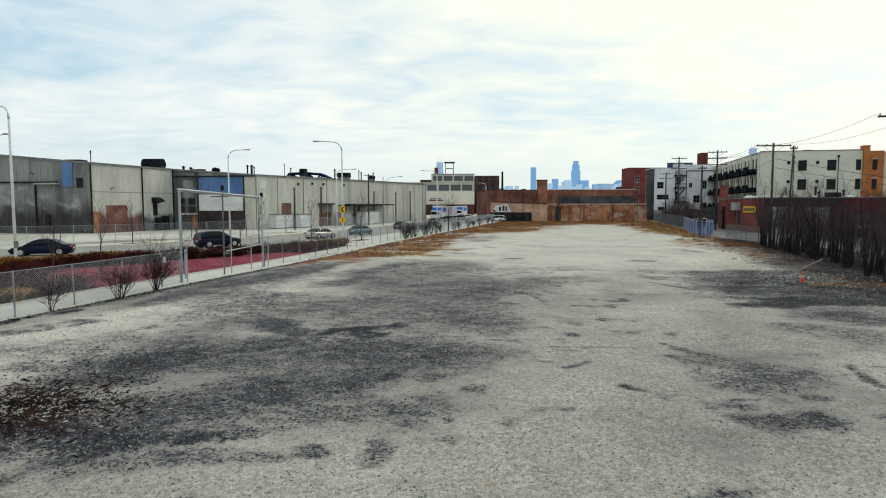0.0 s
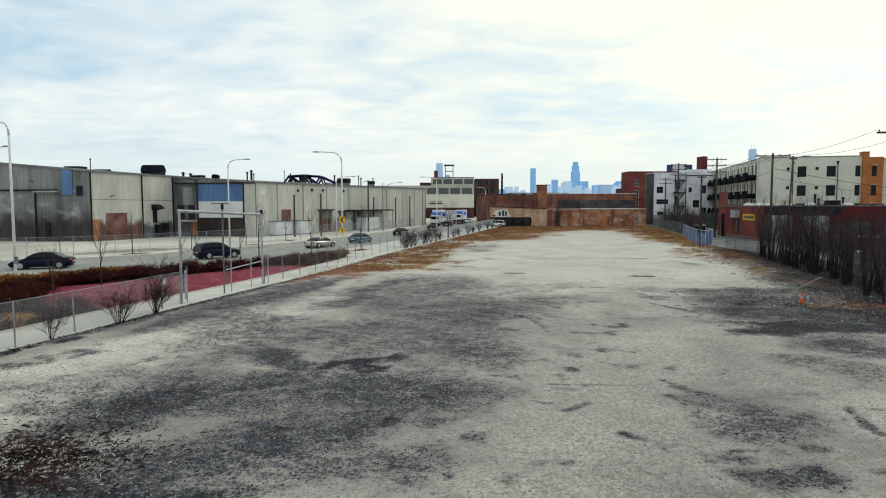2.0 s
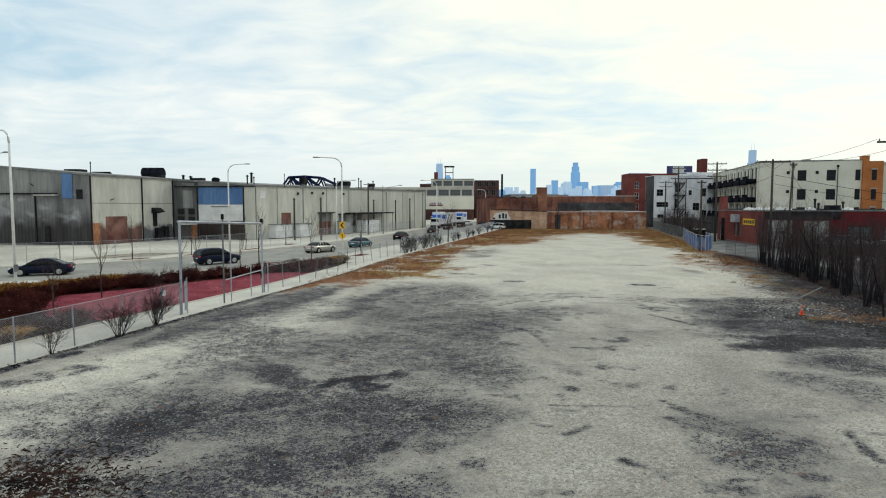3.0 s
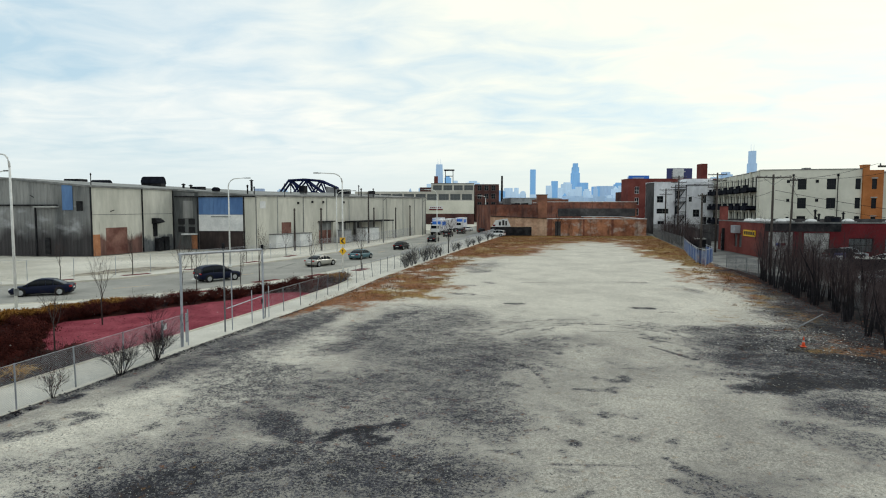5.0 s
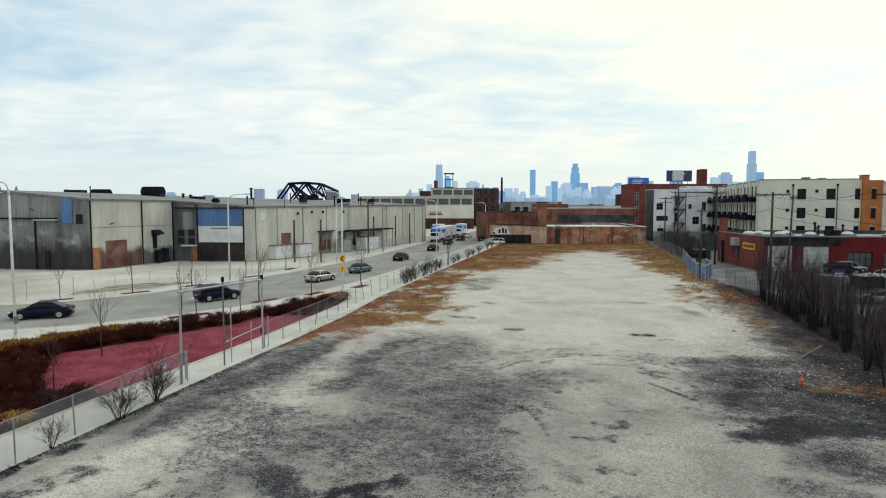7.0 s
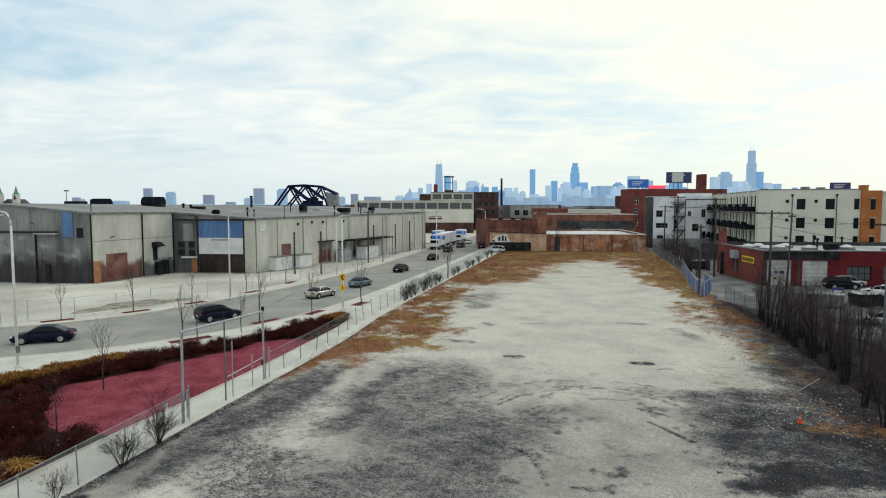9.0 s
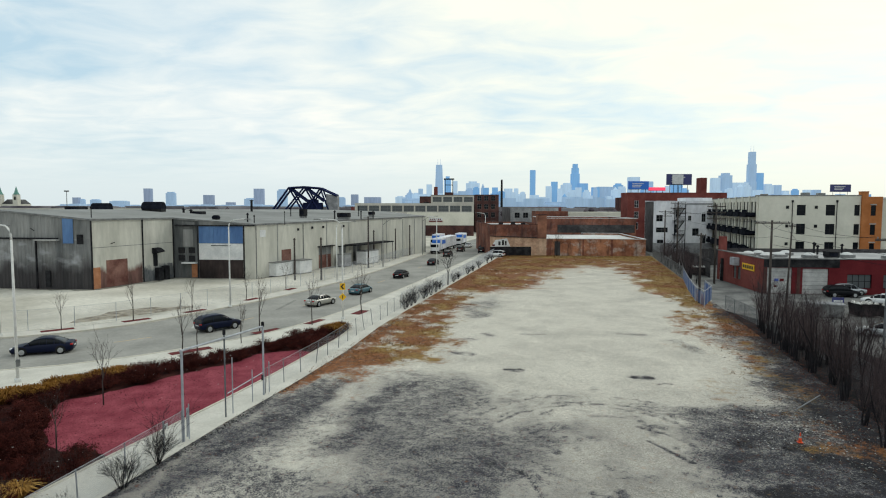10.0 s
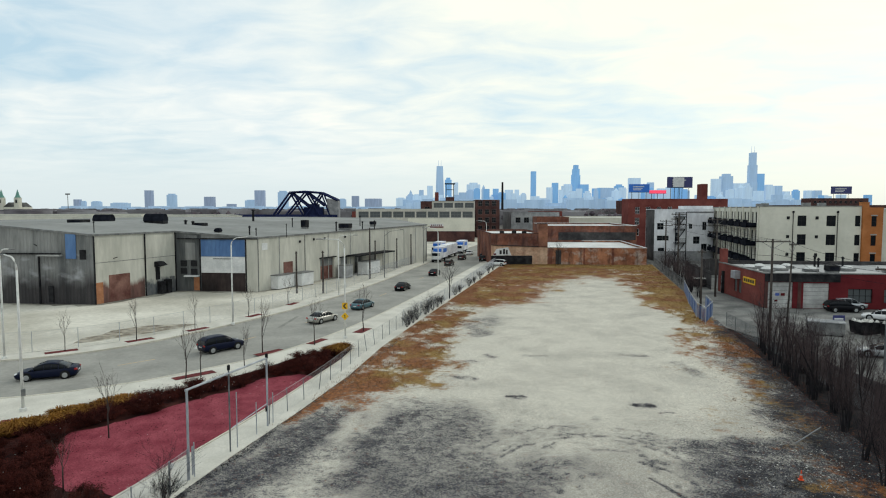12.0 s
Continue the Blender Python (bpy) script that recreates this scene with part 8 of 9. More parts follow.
tagged(Geo().prism([(15.22, 10), (26, 10), (22.5, 50), (18.4, 66), (15.22, 73)], -0.1, -0.01).make("hedge_soil", DIRT),
       "dark soil and leaf mould under the hedgerow", "soil", kind="structure")


def cone(m):
    ob = thing("traffic_cone", "worn orange traffic cone standing among debris", "traffic cone", m)
    Geo().chamfer(-0.19, -0.19, 0, 0.19, 0.19, 0.04, 0.012).make("base", CONE, ob)
    Geo().tube([(0, 0, 0.04), (0, 0, 0.34)], [0.135, 0.085], 16).make("lower_body", CONE, ob, smooth=True)
    Geo().tube([(0, 0, 0.34), (0, 0, 0.46)], [0.085, 0.066], 16).make("pale_collar", LITTER, ob, "dirty pale reflective collar", True)
    Geo().tube([(0, 0, 0.46), (0, 0, 0.72)], [0.066, 0.028], 16).make("upper_body", CONE, ob, smooth=True)
    return ob


cone(pose(10.35, 33.6, 0.02)).scale = (0.62, 0.62, 0.66)
tagged(Geo().tube([(11.6, 38.5, 0.05), (13.3, 39.9, 0.6)], [0.035, 0.028], 6).make("fallen_pole", PAINT_GREY), "fallen grey timber pole leaning in the hedge", "pole")


# ---- loose stones, straw, litter ----
def scatter(name, label, category, material, places, maker, seed):
    rnd, g = random.Random(seed), Geo()
    heights = lot_height(np.array([p[0] for p in places]), np.array([p[1] for p in places])).tolist()
    for (x, y), z in zip(places, heights):
        maker(g, x, y, z, rnd)
    return tagged(g.make(name, material), label, category, kind="stuff")


def pebble(g, x, y, z, rnd, lo=0.007, hi=0.026):
    """A flat, uneven stone."""
    s = lo + (hi - lo) * rnd.random() ** 2.5
    a0, q, h = rnd.random() * 6.28, rnd.uniform(0.55, 1.0), s * rnd.uniform(0.4, 0.8)
    ring = []
    for k in range(4):
        a, r = k * 1.5708 + rnd.uniform(-0.35, 0.35), s * rnd.uniform(0.75, 1.2)
        u, v = math.cos(a) * r, math.sin(a) * r * q
        ring.append((u * math.cos(a0) - v * math.sin(a0), u * math.sin(a0) + v * math.cos(a0)))
    t = rnd.uniform(0.5, 0.8)
    g.add([(x + u, y + v, z - s * 0.3) for u, v in ring] + [(x + u * t, y + v * t, z + h) for u, v in ring],
          [(i, (i + 1) % 4, 4 + (i + 1) % 4, 4 + i) for i in range(4)] + [(4, 5, 6, 7)])


def chip(g, x, y, z, rnd):
    """A splinter of bark or timber."""
    a, s, w = rnd.random() * 6.28, 0.02 + 0.09 * rnd.random() ** 2, rnd.uniform(0.006, 0.016)
    c, d, h = math.cos(a), math.sin(a), rnd.uniform(0.008, 0.02)
    z0, z1 = z + rnd.uniform(-0.01, 0.02), z + rnd.uniform(0.0, 0.04)
    g.add([(x - c * s - d * w, y - d * s + c * w, z0), (x - c * s + d * w, y - d * s - c * w, z0), (x + c * s, y + d * s, z1), (x, y, max(z0, z1) + h)], ((0, 1, 3), (1, 2, 3), (2, 0, 3)))


rnd = random.Random(29)
near = []
while len(near) < 95000:
    y = 5.5 + 38 * rnd.random() ** 1.9
    near.append((rnd.uniform(-0.62 * y - 6, 0.42 * y + 4), y))
near = [p for p in near if -18 < p[0] < 15]
nx, ny = np.array([p[0] for p in near]), np.array([p[1] for p in near])
shade = cinders(nx, ny)
scatter("gravel_stones", "loose angular grey gravel stones strewn over the lot", "gravel", STONE, [p for k, (p, s) in enumerate(zip(near, shade)) if k % 2 == 0], pebble, 31)
scatter("cinder_clods", "dark cinder clods and coal grit on the lot", "cinders", CLOD, [p for k, (p, s) in enumerate(zip(near, shade)) if s >= 0.3 and k % 2], lambda g, x, y, z, r: pebble(g, x, y, z, r, 0.007, 0.026), 39)
rub = [(rnd.gauss(11.0, 1.9), rnd.gauss(35.0, 2.4)) for k in range(750)] + [(rnd.gauss(-9.8, 1.2), rnd.gauss(10.4, 0.9)) for k in range(60)] + [(rnd.gauss(-17.6, 0.13), rnd.uniform(14, 60)) for k in range(900)]
rub = [p for p in rub if -18.4 < p[0] < 15]
foot = [(rnd.gauss(-17.6, 0.14), rnd.uniform(12, 40)) for k in range(1500)]
scatter("dark_clods", "dark clods and leaf mould along the fence foot", "clods", CLOD, foot, lambda g, x, y, z, r: pebble(g, x, y, z, r, 0.012, 0.06), 36)
pale_bits = [(rnd.gauss(-9.4, 0.9), rnd.gauss(10.8, 0.6)) for k in range(260)]
scatter("broken_laths", "pale broken laths and bark in the debris heap", "wood debris", LITTER, pale_bits, lambda g, x, y, z, r: chip(g, x, y, z + 0.01, r), 34)
scatter("rubble", "broken stones and rubble heaped at the lot's edge", "rubble", STONE, rub, lambda g, x, y, z, r: pebble(g, x, y, z, r, 0.015, 0.075), 33)


chips = [(rnd.gauss(-9.6, 1.0), rnd.gauss(10.7, 0.8)) for k in range(2600)] + [(rnd.gauss(11.0, 2.2), rnd.gauss(34.0, 3.0)) for k in range(700)] + [(rnd.uniform(10, 15), rnd.uniform(38, 66)) for k in range(900)]
scatter("bark_chips", "brown splinters of bark and timber in the debris", "wood debris", CHIP, [p for p in chips if p[0] < 15.1], chip, 43)


def leaf(g, x, y, z, rnd):
    """A curled dead leaf."""
    a, s = rnd.random() * 6.28, rnd.uniform(0.025, 0.06)
    c, d = math.cos(a) * s, math.sin(a) * s
    g.add([(x - c, y - d, z), (x + d * 0.6, y - c * 0.6, z + s * rnd.uniform(0.1, 0.5)), (x + c, y + d, z + s * 0.2), (x - d * 0.6, y + c * 0.6, z + s * rnd.uniform(0.1, 0.5))], ((0, 1, 2), (0, 2, 3)))


fallen = [(rnd.gauss(15.0, 0.9), rnd.uniform(34, 74)) for k in range(4200)] + [(rnd.gauss(14.6, 1.1), rnd.gauss(66, 5)) for k in range(2600)] + [(rnd.gauss(-18.1, 0.25), rnd.uniform(14, 60)) for k in range(2400)]
scatter("dead_leaves", "reddish brown dead leaves drifted along the hedge and fence", "dead leaves", LEAF, [p for p in fallen if p[0] > -18.45], leaf, 47)


def scrap(g, x, y, z, rnd):
    s, a, t = 0.012 + 0.04 * rnd.random() ** 2, rnd.random() * 6.28, rnd.uniform(-0.4, 0.4)
    c, d = math.cos(a), math.sin(a)
    w = s * rnd.uniform(0.4, 1)
    g.add([(x + c * s - d * w, y + d * s + c * w, z + s * abs(t)), (x - c * s - d * w, y - d * s + c * w, z), (x - c * s + d * w, y - d * s - c * w, z), (x + c * s + d * w, y + d * s - c * w, z + s * abs(t) * 0.6), (x, y, z + 0.01 + s * 0.4)],
          ((0, 1, 4), (1, 2, 4), (2, 3, 4), (3, 0, 4)))


lit = [(rnd.gauss(10.8, 1.8), rnd.gauss(35.0, 2.0)) for k in range(330)] + [(rnd.uniform(12.5, 16), rnd.uniform(32, 62)) for k in range(30)] + [(rnd.gauss(-18.6, 0.5), rnd.uniform(16, 34)) for k in range(16)] + [(rnd.uniform(-19, -12), rnd.uniform(42, 68)) for k in range(14)]
lit = [p for p in lit if p[0] < 15]
scatter("litter", "scraps of pale paper and plastic litter", "litter", LITTER, lit, scrap, 35)


def straw(g, x, y, z, rnd):
    for k in range(5):
        a, h = rnd.random() * 6.28, rnd.uniform(0.05, 0.2)
        c, d, s = math.cos(a), math.sin(a), rnd.uniform(0.06, 0.22)
        px, py = x + rnd.gauss(0, 0.12), y + rnd.gauss(0, 0.12)
        g.add([(px - d * 0.014, py + c * 0.014, z), (px + d * 0.014, py - c * 0.014, z), (px + c * s, py + d * s, z + h)], ((0, 1, 2),))


def straw_places(n, seed):
    r = np.random.RandomState(seed)
    x, y = r.uniform(-18.2, 14.8, n), 8 + 138 * r.rand(n)
    s = blots(x, y, STRAW_BLOTS, 61, 5.5) * (-0.3 + 2.5 * field(x, y, 2.6, 67, 6))
    pick = s > 0.42 + 0.40 * r.rand(n)
    return list(zip(x[pick].tolist(), y[pick].tolist()))


scatter("dry_straw", "matted orange-brown dry grass over the lot's margins", "dry grass", STRAW, straw_places(34000, 37), straw, 38)


# ---- vehicles ----
def loft(g, rings):
    n = len(rings[0])
    k = len(g.v)
    for r in rings:
        g.v.extend(tuple(p) for p in r)
    for i in range(len(rings) - 1):
        for j in range(n):
            g.f.append((k + i * n + j, k + i * n + (j + 1) % n, k + (i + 1) * n + (j + 1) % n, k + (i + 1) * n + j))
    g.f.append(tuple(k + j for j in range(n - 1, -1, -1)))
    g.f.append(tuple(k + (len(rings) - 1) * n + j for j in range(n)))
    return g


SEDAN_ROOF = [(0.50, 0.93), (0.95, 1.17), (1.40, 1.37), (1.95, 1.45), (2.50, 1.44), (2.90, 1.34), (3.30, 1.10), (3.62, 0.90)]
SUV_ROOF = [(0.06, 1.02), (0.20, 1.36), (0.55, 1.60), (1.40, 1.69), (2.35, 1.67), (2.75, 1.57), (3.15, 1.30), (3.50, 1.04)]


def car(paint, label, m, suv=False, category="car", group="vehicles"):
    """Local +y is forward. Rounded lower body, glazed cabin with a roof panel and pillars, wheels in dark arches, lamps."""
    ob = thing("car", label, category, m @ Matrix.Scale(0.885, 4), group)
    L, W, low, r = (4.60, 0.93, 0.30, 0.36) if suv else (4.80, 0.91, 0.22, 0.335)
    k = L / 4.75
    tops = ((0, 0.86), (0.10, 1.00), (0.5, 1.06), (1.4, 1.05), (3.4, 1.00), (3.9, 0.98), (4.4, 0.90), (4.65, 0.78), (4.75, 0.62)) if suv else \
           ((0, 0.78), (0.10, 0.94), (0.5, 0.97), (1.4, 0.95), (3.3, 0.90), (3.8, 0.86), (4.35, 0.76), (4.65, 0.66), (4.75, 0.54))
    y0, rings = -L / 2, []
    for y in (0.0, 0.05, 0.15, 0.4, 0.9, 1.5, 2.2, 2.9, 3.5, 3.9, 4.25, 4.5, 4.65, 4.72, 4.75):
        e = min(y, 4.75 - y)
        w = W * float(np.interp(e, (0, 0.05, 0.15, 0.4, 0.9, 1.6), (0.66, 0.80, 0.90, 0.96, 0.99, 1.0)))
        z0 = low + float(np.interp(e, (0, 0.05, 0.2, 0.5), (0.20, 0.12, 0.04, 0.0)))
        z1 = float(np.interp(y, [q[0] for q in tops], [q[1] for q in tops]))
        half = [(0.88, z0), (0.97, z0 + 0.12), (1.0, z0 + (z1 - z0) * 0.45), (0.985, z0 + (z1 - z0) * 0.72), (0.93, z1 - 0.05), (0.80, z1)]
        rings.append([(w * a, y0 + y * k, z) for a, z in half] + [(-w * a, y0 + y * k, z) for a, z in half[::-1]])
    loft(Geo(), rings).make("body", paint, ob, smooth=True)
    roofline = SUV_ROOF if suv else SEDAN_ROOF
    belt, wb = (1.03, W * 0.93) if suv else (0.92, W * 0.91)
    cabin = []
    for y, z in roofline:
        f = (z - belt) / (roofline[3][1] - belt)
        wt = wb - (wb - W * 0.70) * max(0.0, f)
        half = [(wb, min(belt, z) - 0.06), ((wb + wt) / 2 + 0.02, belt + (z - belt) * 0.5), (wt, z - 0.07 * max(f, 0.15)), (wt * 0.82, z - 0.015), (wt * 0.4, z)]
        cabin.append([(a, y0 + y * k, q) for a, q in half] + [(-a, y0 + y * k, q) for a, q in half[::-1]])
    loft(Geo(), cabin).make("glazing", GLASS, ob, "dark tinted glazing", True)
    loft(Geo(), [[(x * 1.012, y, z + 0.012) for x, y, z in ring[2:8]] + [(x * 0.9, y, z - 0.05) for x, y, z in ring[7:1:-1]] for ring in cabin[2 if not suv else 1:6 if suv else 5]]).make("roof", paint, ob, smooth=True)
    for sd in (0, 1):
        for i, wd in ((1, 0.045), (2 if not suv else 1, 0.05), (3, 0.03), (4, 0.02), (6, 0.03)):
            if not (suv and i == 2):
                side = cabin[i][:3] if sd == 0 else cabin[i][:-4:-1]
                Geo().tube([Vector(p) * 1.004 for p in side], wd, 4).make("pillar", paint, ob)
        line = [ring[2] if sd == 0 else ring[-3] for ring in cabin[2:7]]
        Geo().tube([Vector(p) for p in line], 0.025, 4).make("roof_rail", paint, ob)
        s = 1 if sd == 0 else -1
        Geo().chamfer(s * W - 0.02 if s > 0 else -W - 0.16, y0 + 3.2 * k, belt, s * W + 0.16 if s > 0 else -W + 0.02, y0 + 3.34 * k, belt + 0.13, 0.03).make("wing_mirror", paint, ob)
        Geo().chamfer(s * W * 0.62 - 0.2, y0 + L - 0.34, 0.58 if not suv else 0.70, s * W * 0.62 + 0.16, y0 + L - 0.07, 0.70 if not suv else 0.84, 0.03).make("headlamp", LAMP_CLEAR, ob)
        Geo().chamfer(s * W * 0.70 - 0.18, y0 - 0.005, belt - 0.2, s * W * 0.70 + 0.13, y0 + 0.22, belt - 0.05, 0.03).make("tail_lamp", LAMP_RED, ob)
        for y in (0.92 * k, 3.78 * k):
            Geo().tube([(s * (W - 0.22), y0 + y, r + 0.02), (s * (W + 0.004), y0 + y, r + 0.02)], r + 0.06, 20).make("wheel_arch", TYRE, ob)
            wheel = Geo().tube([(s * (W - 0.2), y0 + y, r), (s * (W + 0.012), y0 + y, r), (s * (W + 0.02), y0 + y, r)], [r, r, r * 0.93], 20).make("wheel", TYRE, ob)
            Geo().tube([(s * (W + 0.012), y0 + y, r), (s * (W + 0.03), y0 + y, r)], [r * 0.70, r * 0.62], 14).make("rim", RIM, wheel)
    Geo().chamfer(-W * 0.5, y0 + L - 0.06, low + 0.16, W * 0.5, y0 + L + 0.005, low + 0.32, 0.02).make("grille", DARK_METAL, ob)
    Geo().box(-0.26, y0 - 0.012, belt - 0.36, 0.26, y0 + 0.01, belt - 0.24).make("number_plate", WHITE_PANEL, ob)
    Geo().box(-W * 0.8, y0 + 0.15, low - 0.03, W * 0.8, y0 + L - 0.2, low + 0.06).make("underbody", DARK_METAL, ob)
    return ob


PAINT_BLACK = gloss("black_car_paint", (0.004, 0.0045, 0.007), 0.35, 0.0, 0.0, spec=0.14)
PAINT_NAVY = gloss("navy_car_paint", (0.004, 0.007, 0.024), 0.35, 0.0, 0.0, spec=0.14)
PAINT_TEAL = gloss("teal_car_paint", (0.045, 0.12, 0.15), 0.35, 0.1, 0.2)
PAINT_CHAMP = gloss("champagne_car_paint", (0.36, 0.35, 0.31), 0.3, 0.4, 0.7)
PAINT_WHT = gloss("white_car_paint", (0.72, 0.73, 0.74), 0.3, 0.0, 0.7)
PAINT_SILV = gloss("silver_car_paint", (0.40, 0.42, 0.44), 0.3, 0.5, 0.7)
PAINT_BROWN = gloss("brown_car_paint", (0.05, 0.042, 0.038), 0.35, 0.1, 0.2)
ROADZ = -0.13
for paint, label, x, y, rz, suv in (
        (PAINT_NAVY, "dark navy hatchback suv driving along the street", -32.6, 51.6, -28, True), (PAINT_CHAMP, "champagne silver sedan in the street", -29.4, 67.0, -14, False),
        (PAINT_TEAL, "teal green sedan in the street", -28.3, 77.0, -8, False), (PAINT_BLACK, "black sedan in the street", -28.4, 95.5, -2, False),
        (PAINT_BLACK, "small black car far down the street", -28.6, 117.5, 0, False), (PAINT_BROWN, "brown suv far down the street", -30.2, 138, 0, True),
        (PAINT_BROWN, "dark suv queueing in the street", -30.4, 154, 0, True), (PAINT_WHT, "white sedan queueing in the street", -31.5, 170, 0, False),
        (PAINT_BLACK, "black suv parked near the brick corner", -24.4, 151, 0, True), (PAINT_BLACK, "black suv parked behind the brick corner", -25.5, 158, 0, True),
        (PAINT_SILV, "silver sedan far along the street", -30.4, 190, 0, False), (PAINT_WHT, "white van-like car far along the street", -34.2, 205, 180, True), (PAINT_BLACK, "black car far along the street", -27.8, 215, 0, False),
        (PAINT_SILV, "silver car far along the street", -34.4, 232, 180, False), (PAINT_BLACK, "dark car at the street's far end", -30.4, 248, 0, True),
        (PAINT_NAVY, "dark blue sedan driving round the bend", -40.4, 40.4, 122, False)):
    car(paint, label, pose(x, y, ROADZ, 0, 0, rz), suv, group="street traffic")
for i in range(9):
    car((PAINT_SILV, PAINT_BLACK, PAINT_WHT, PAINT_BROWN)[i % 4], ("silver", "black", "white", "brown")[i % 4] + " car parked along the far street kerb", pose(-25.6 - 0.004 * i, 168 + i * 9.5, ROADZ, 0, 0, 0), i % 2 == 0, group="kerbside cars")
for paint, label, x, y, rz, suv in (
        (PAINT_WHT, "white sedan parked in the workshop car park", 34.0, 82.0, 62, False), (PAINT_BLACK, "black suv parked by the workshop windows", 31.8, 87.6, -82, True),
        (PAINT_SILV, "silver suv parked by the workshop windows", 33.4, 90.0, -82, True), (PAINT_BLACK, "black sedan parked at the workshop", 38.8, 86.4, -82, False),
        (PAINT_SILV, "dusty silver car parked under the hedge trees", 25.8, 62.0, 70, False), (PAINT_WHT, "white car parked beyond the hedge", 29.4, 58.0, 70, False), (PAINT_WHT, "white pickup by the brick corner", -19.2, 138.4, 80, True)):
    car(paint, label, pose(x, y, -0.03 if x > 0 else -0.01, 0, 0, rz), suv, group="parked cars")


def box_truck(m, label):
    ob = thing("box_truck", label, "truck", m @ Matrix.Scale(0.93, 4), "trucks")
    Geo().chamfer(-1.25, -5.2, 1.0, 1.25, 1.2, 3.9, 0.06).make("cargo_box", PAINT_WHITE, ob, "white cargo box")
    Geo().chamfer(-1.1, 1.35, 0.55, 1.1, 3.6, 2.7, 0.18).make("cab", PAINT_WHT, ob)
    Geo().box(-1.0, 3.58, 1.7, 1.0, 3.63, 2.45).make("windscreen", GLASS, ob)
    Geo().box(-1.26 - 0.02, -3.6, 2.4, -1.26, 0.4, 3.4).box(1.26, -3.6, 2.4, 1.28, 0.4, 3.4).make("side_panel", BILL_BLUE, ob, "blue lettering panel")
    Geo().box(-1.0, 1.2, 2.75, 1.0, 2.2, 3.5).make("air_deflector", BILL_BLUE, ob, "blue panel over the cab")
    Geo().box(-0.9, -5.0, 0.5, 0.9, 3.2, 0.95).make("chassis", DARK_METAL, ob)
    Geo().box(-1.1, 3.6, 0.45, 1.1, 3.75, 0.8).make("bumper", DARK_METAL, ob)
    for y in (-4.0, -2.9, 2.5):
        for s in (-1, 1):
            w = Geo().tube([(s * 0.8, y, 0.5), (s * 1.18, y, 0.5)], 0.5, 18).make("wheel", TYRE, ob)
            Geo().tube([(s * 1.18, y, 0.5), (s * 1.2, y, 0.5)], 0.28, 12).make("rim", RIM, w)
    for s in (-0.8, 0.8):
        Geo().box(s - 0.2, 3.59, 0.95, s + 0.2, 3.64, 1.2).make("headlamp", LAMP_CLEAR, ob)
    return ob


box_truck(pose(-34.9, 147.5, ROADZ, 0, 0, 180), "white box truck with blue lettering panels in the street")
box_truck(pose(-35.2, 176, ROADZ, 0, 0, 180), "white box truck parked far along the street")


def semi_trailer(m, label):
    ob = thing("semi_trailer", label, "trailer", m @ Matrix.Scale(0.91, 4), "trucks")
    Geo().chamfer(-1.27, -6.2, 1.1, 1.27, 6.2, 3.95, 0.05).make("cargo_box", PAINT_WHITE, ob, "dirty white cargo box")
    Geo().box(-1.1, -6.0, 0.75, 1.1, 6.0, 1.08).make("chassis", DARK_METAL, ob)
    for x in (-1.29, 1.275):
        for y in np.arange(-5.4, 5.6, 1.2):
            Geo().box(x, y - 0.03, 1.15, x + 0.015, y + 0.03, 3.9).make("side_rib", GREY_METAL, ob)
    for y in (-5.0, -3.9):
        for q in (-1, 1):
            w = Geo().tube([(q * 0.8, y, 0.5), (q * 1.2, y, 0.5)], 0.5, 18).make("wheel", TYRE, ob)
            Geo().tube([(q * 1.2, y, 0.5), (q * 1.22, y, 0.5)], 0.28, 12).make("rim", RIM, w)
    for x in (-0.8, 0.8):
        Geo().box(x - 0.08, 3.4, 0, x + 0.08, 3.6, 0.8).make("landing_leg", DARK_METAL, ob)
    return ob


semi_trailer(pose(-35.3, 160.6, ROADZ, 0, 0, 180), "white semi trailer waiting in the street behind a truck")
box_truck(pose(-39.6, 166, -0.02, 0, 0, 180), "white box truck standing on the yard's edge")
for x, y, rz, paint, label, suv in ((-42.5, 176, 165, PAINT_SILV, "silver van parked on the yard beside the factory", True), (-44.5, 188, 170, PAINT_BLACK, "black car parked on the yard beside the factory", False)):
    car(paint, label, pose(x, y, -0.02, 0, 0, rz), suv, group="parked cars")


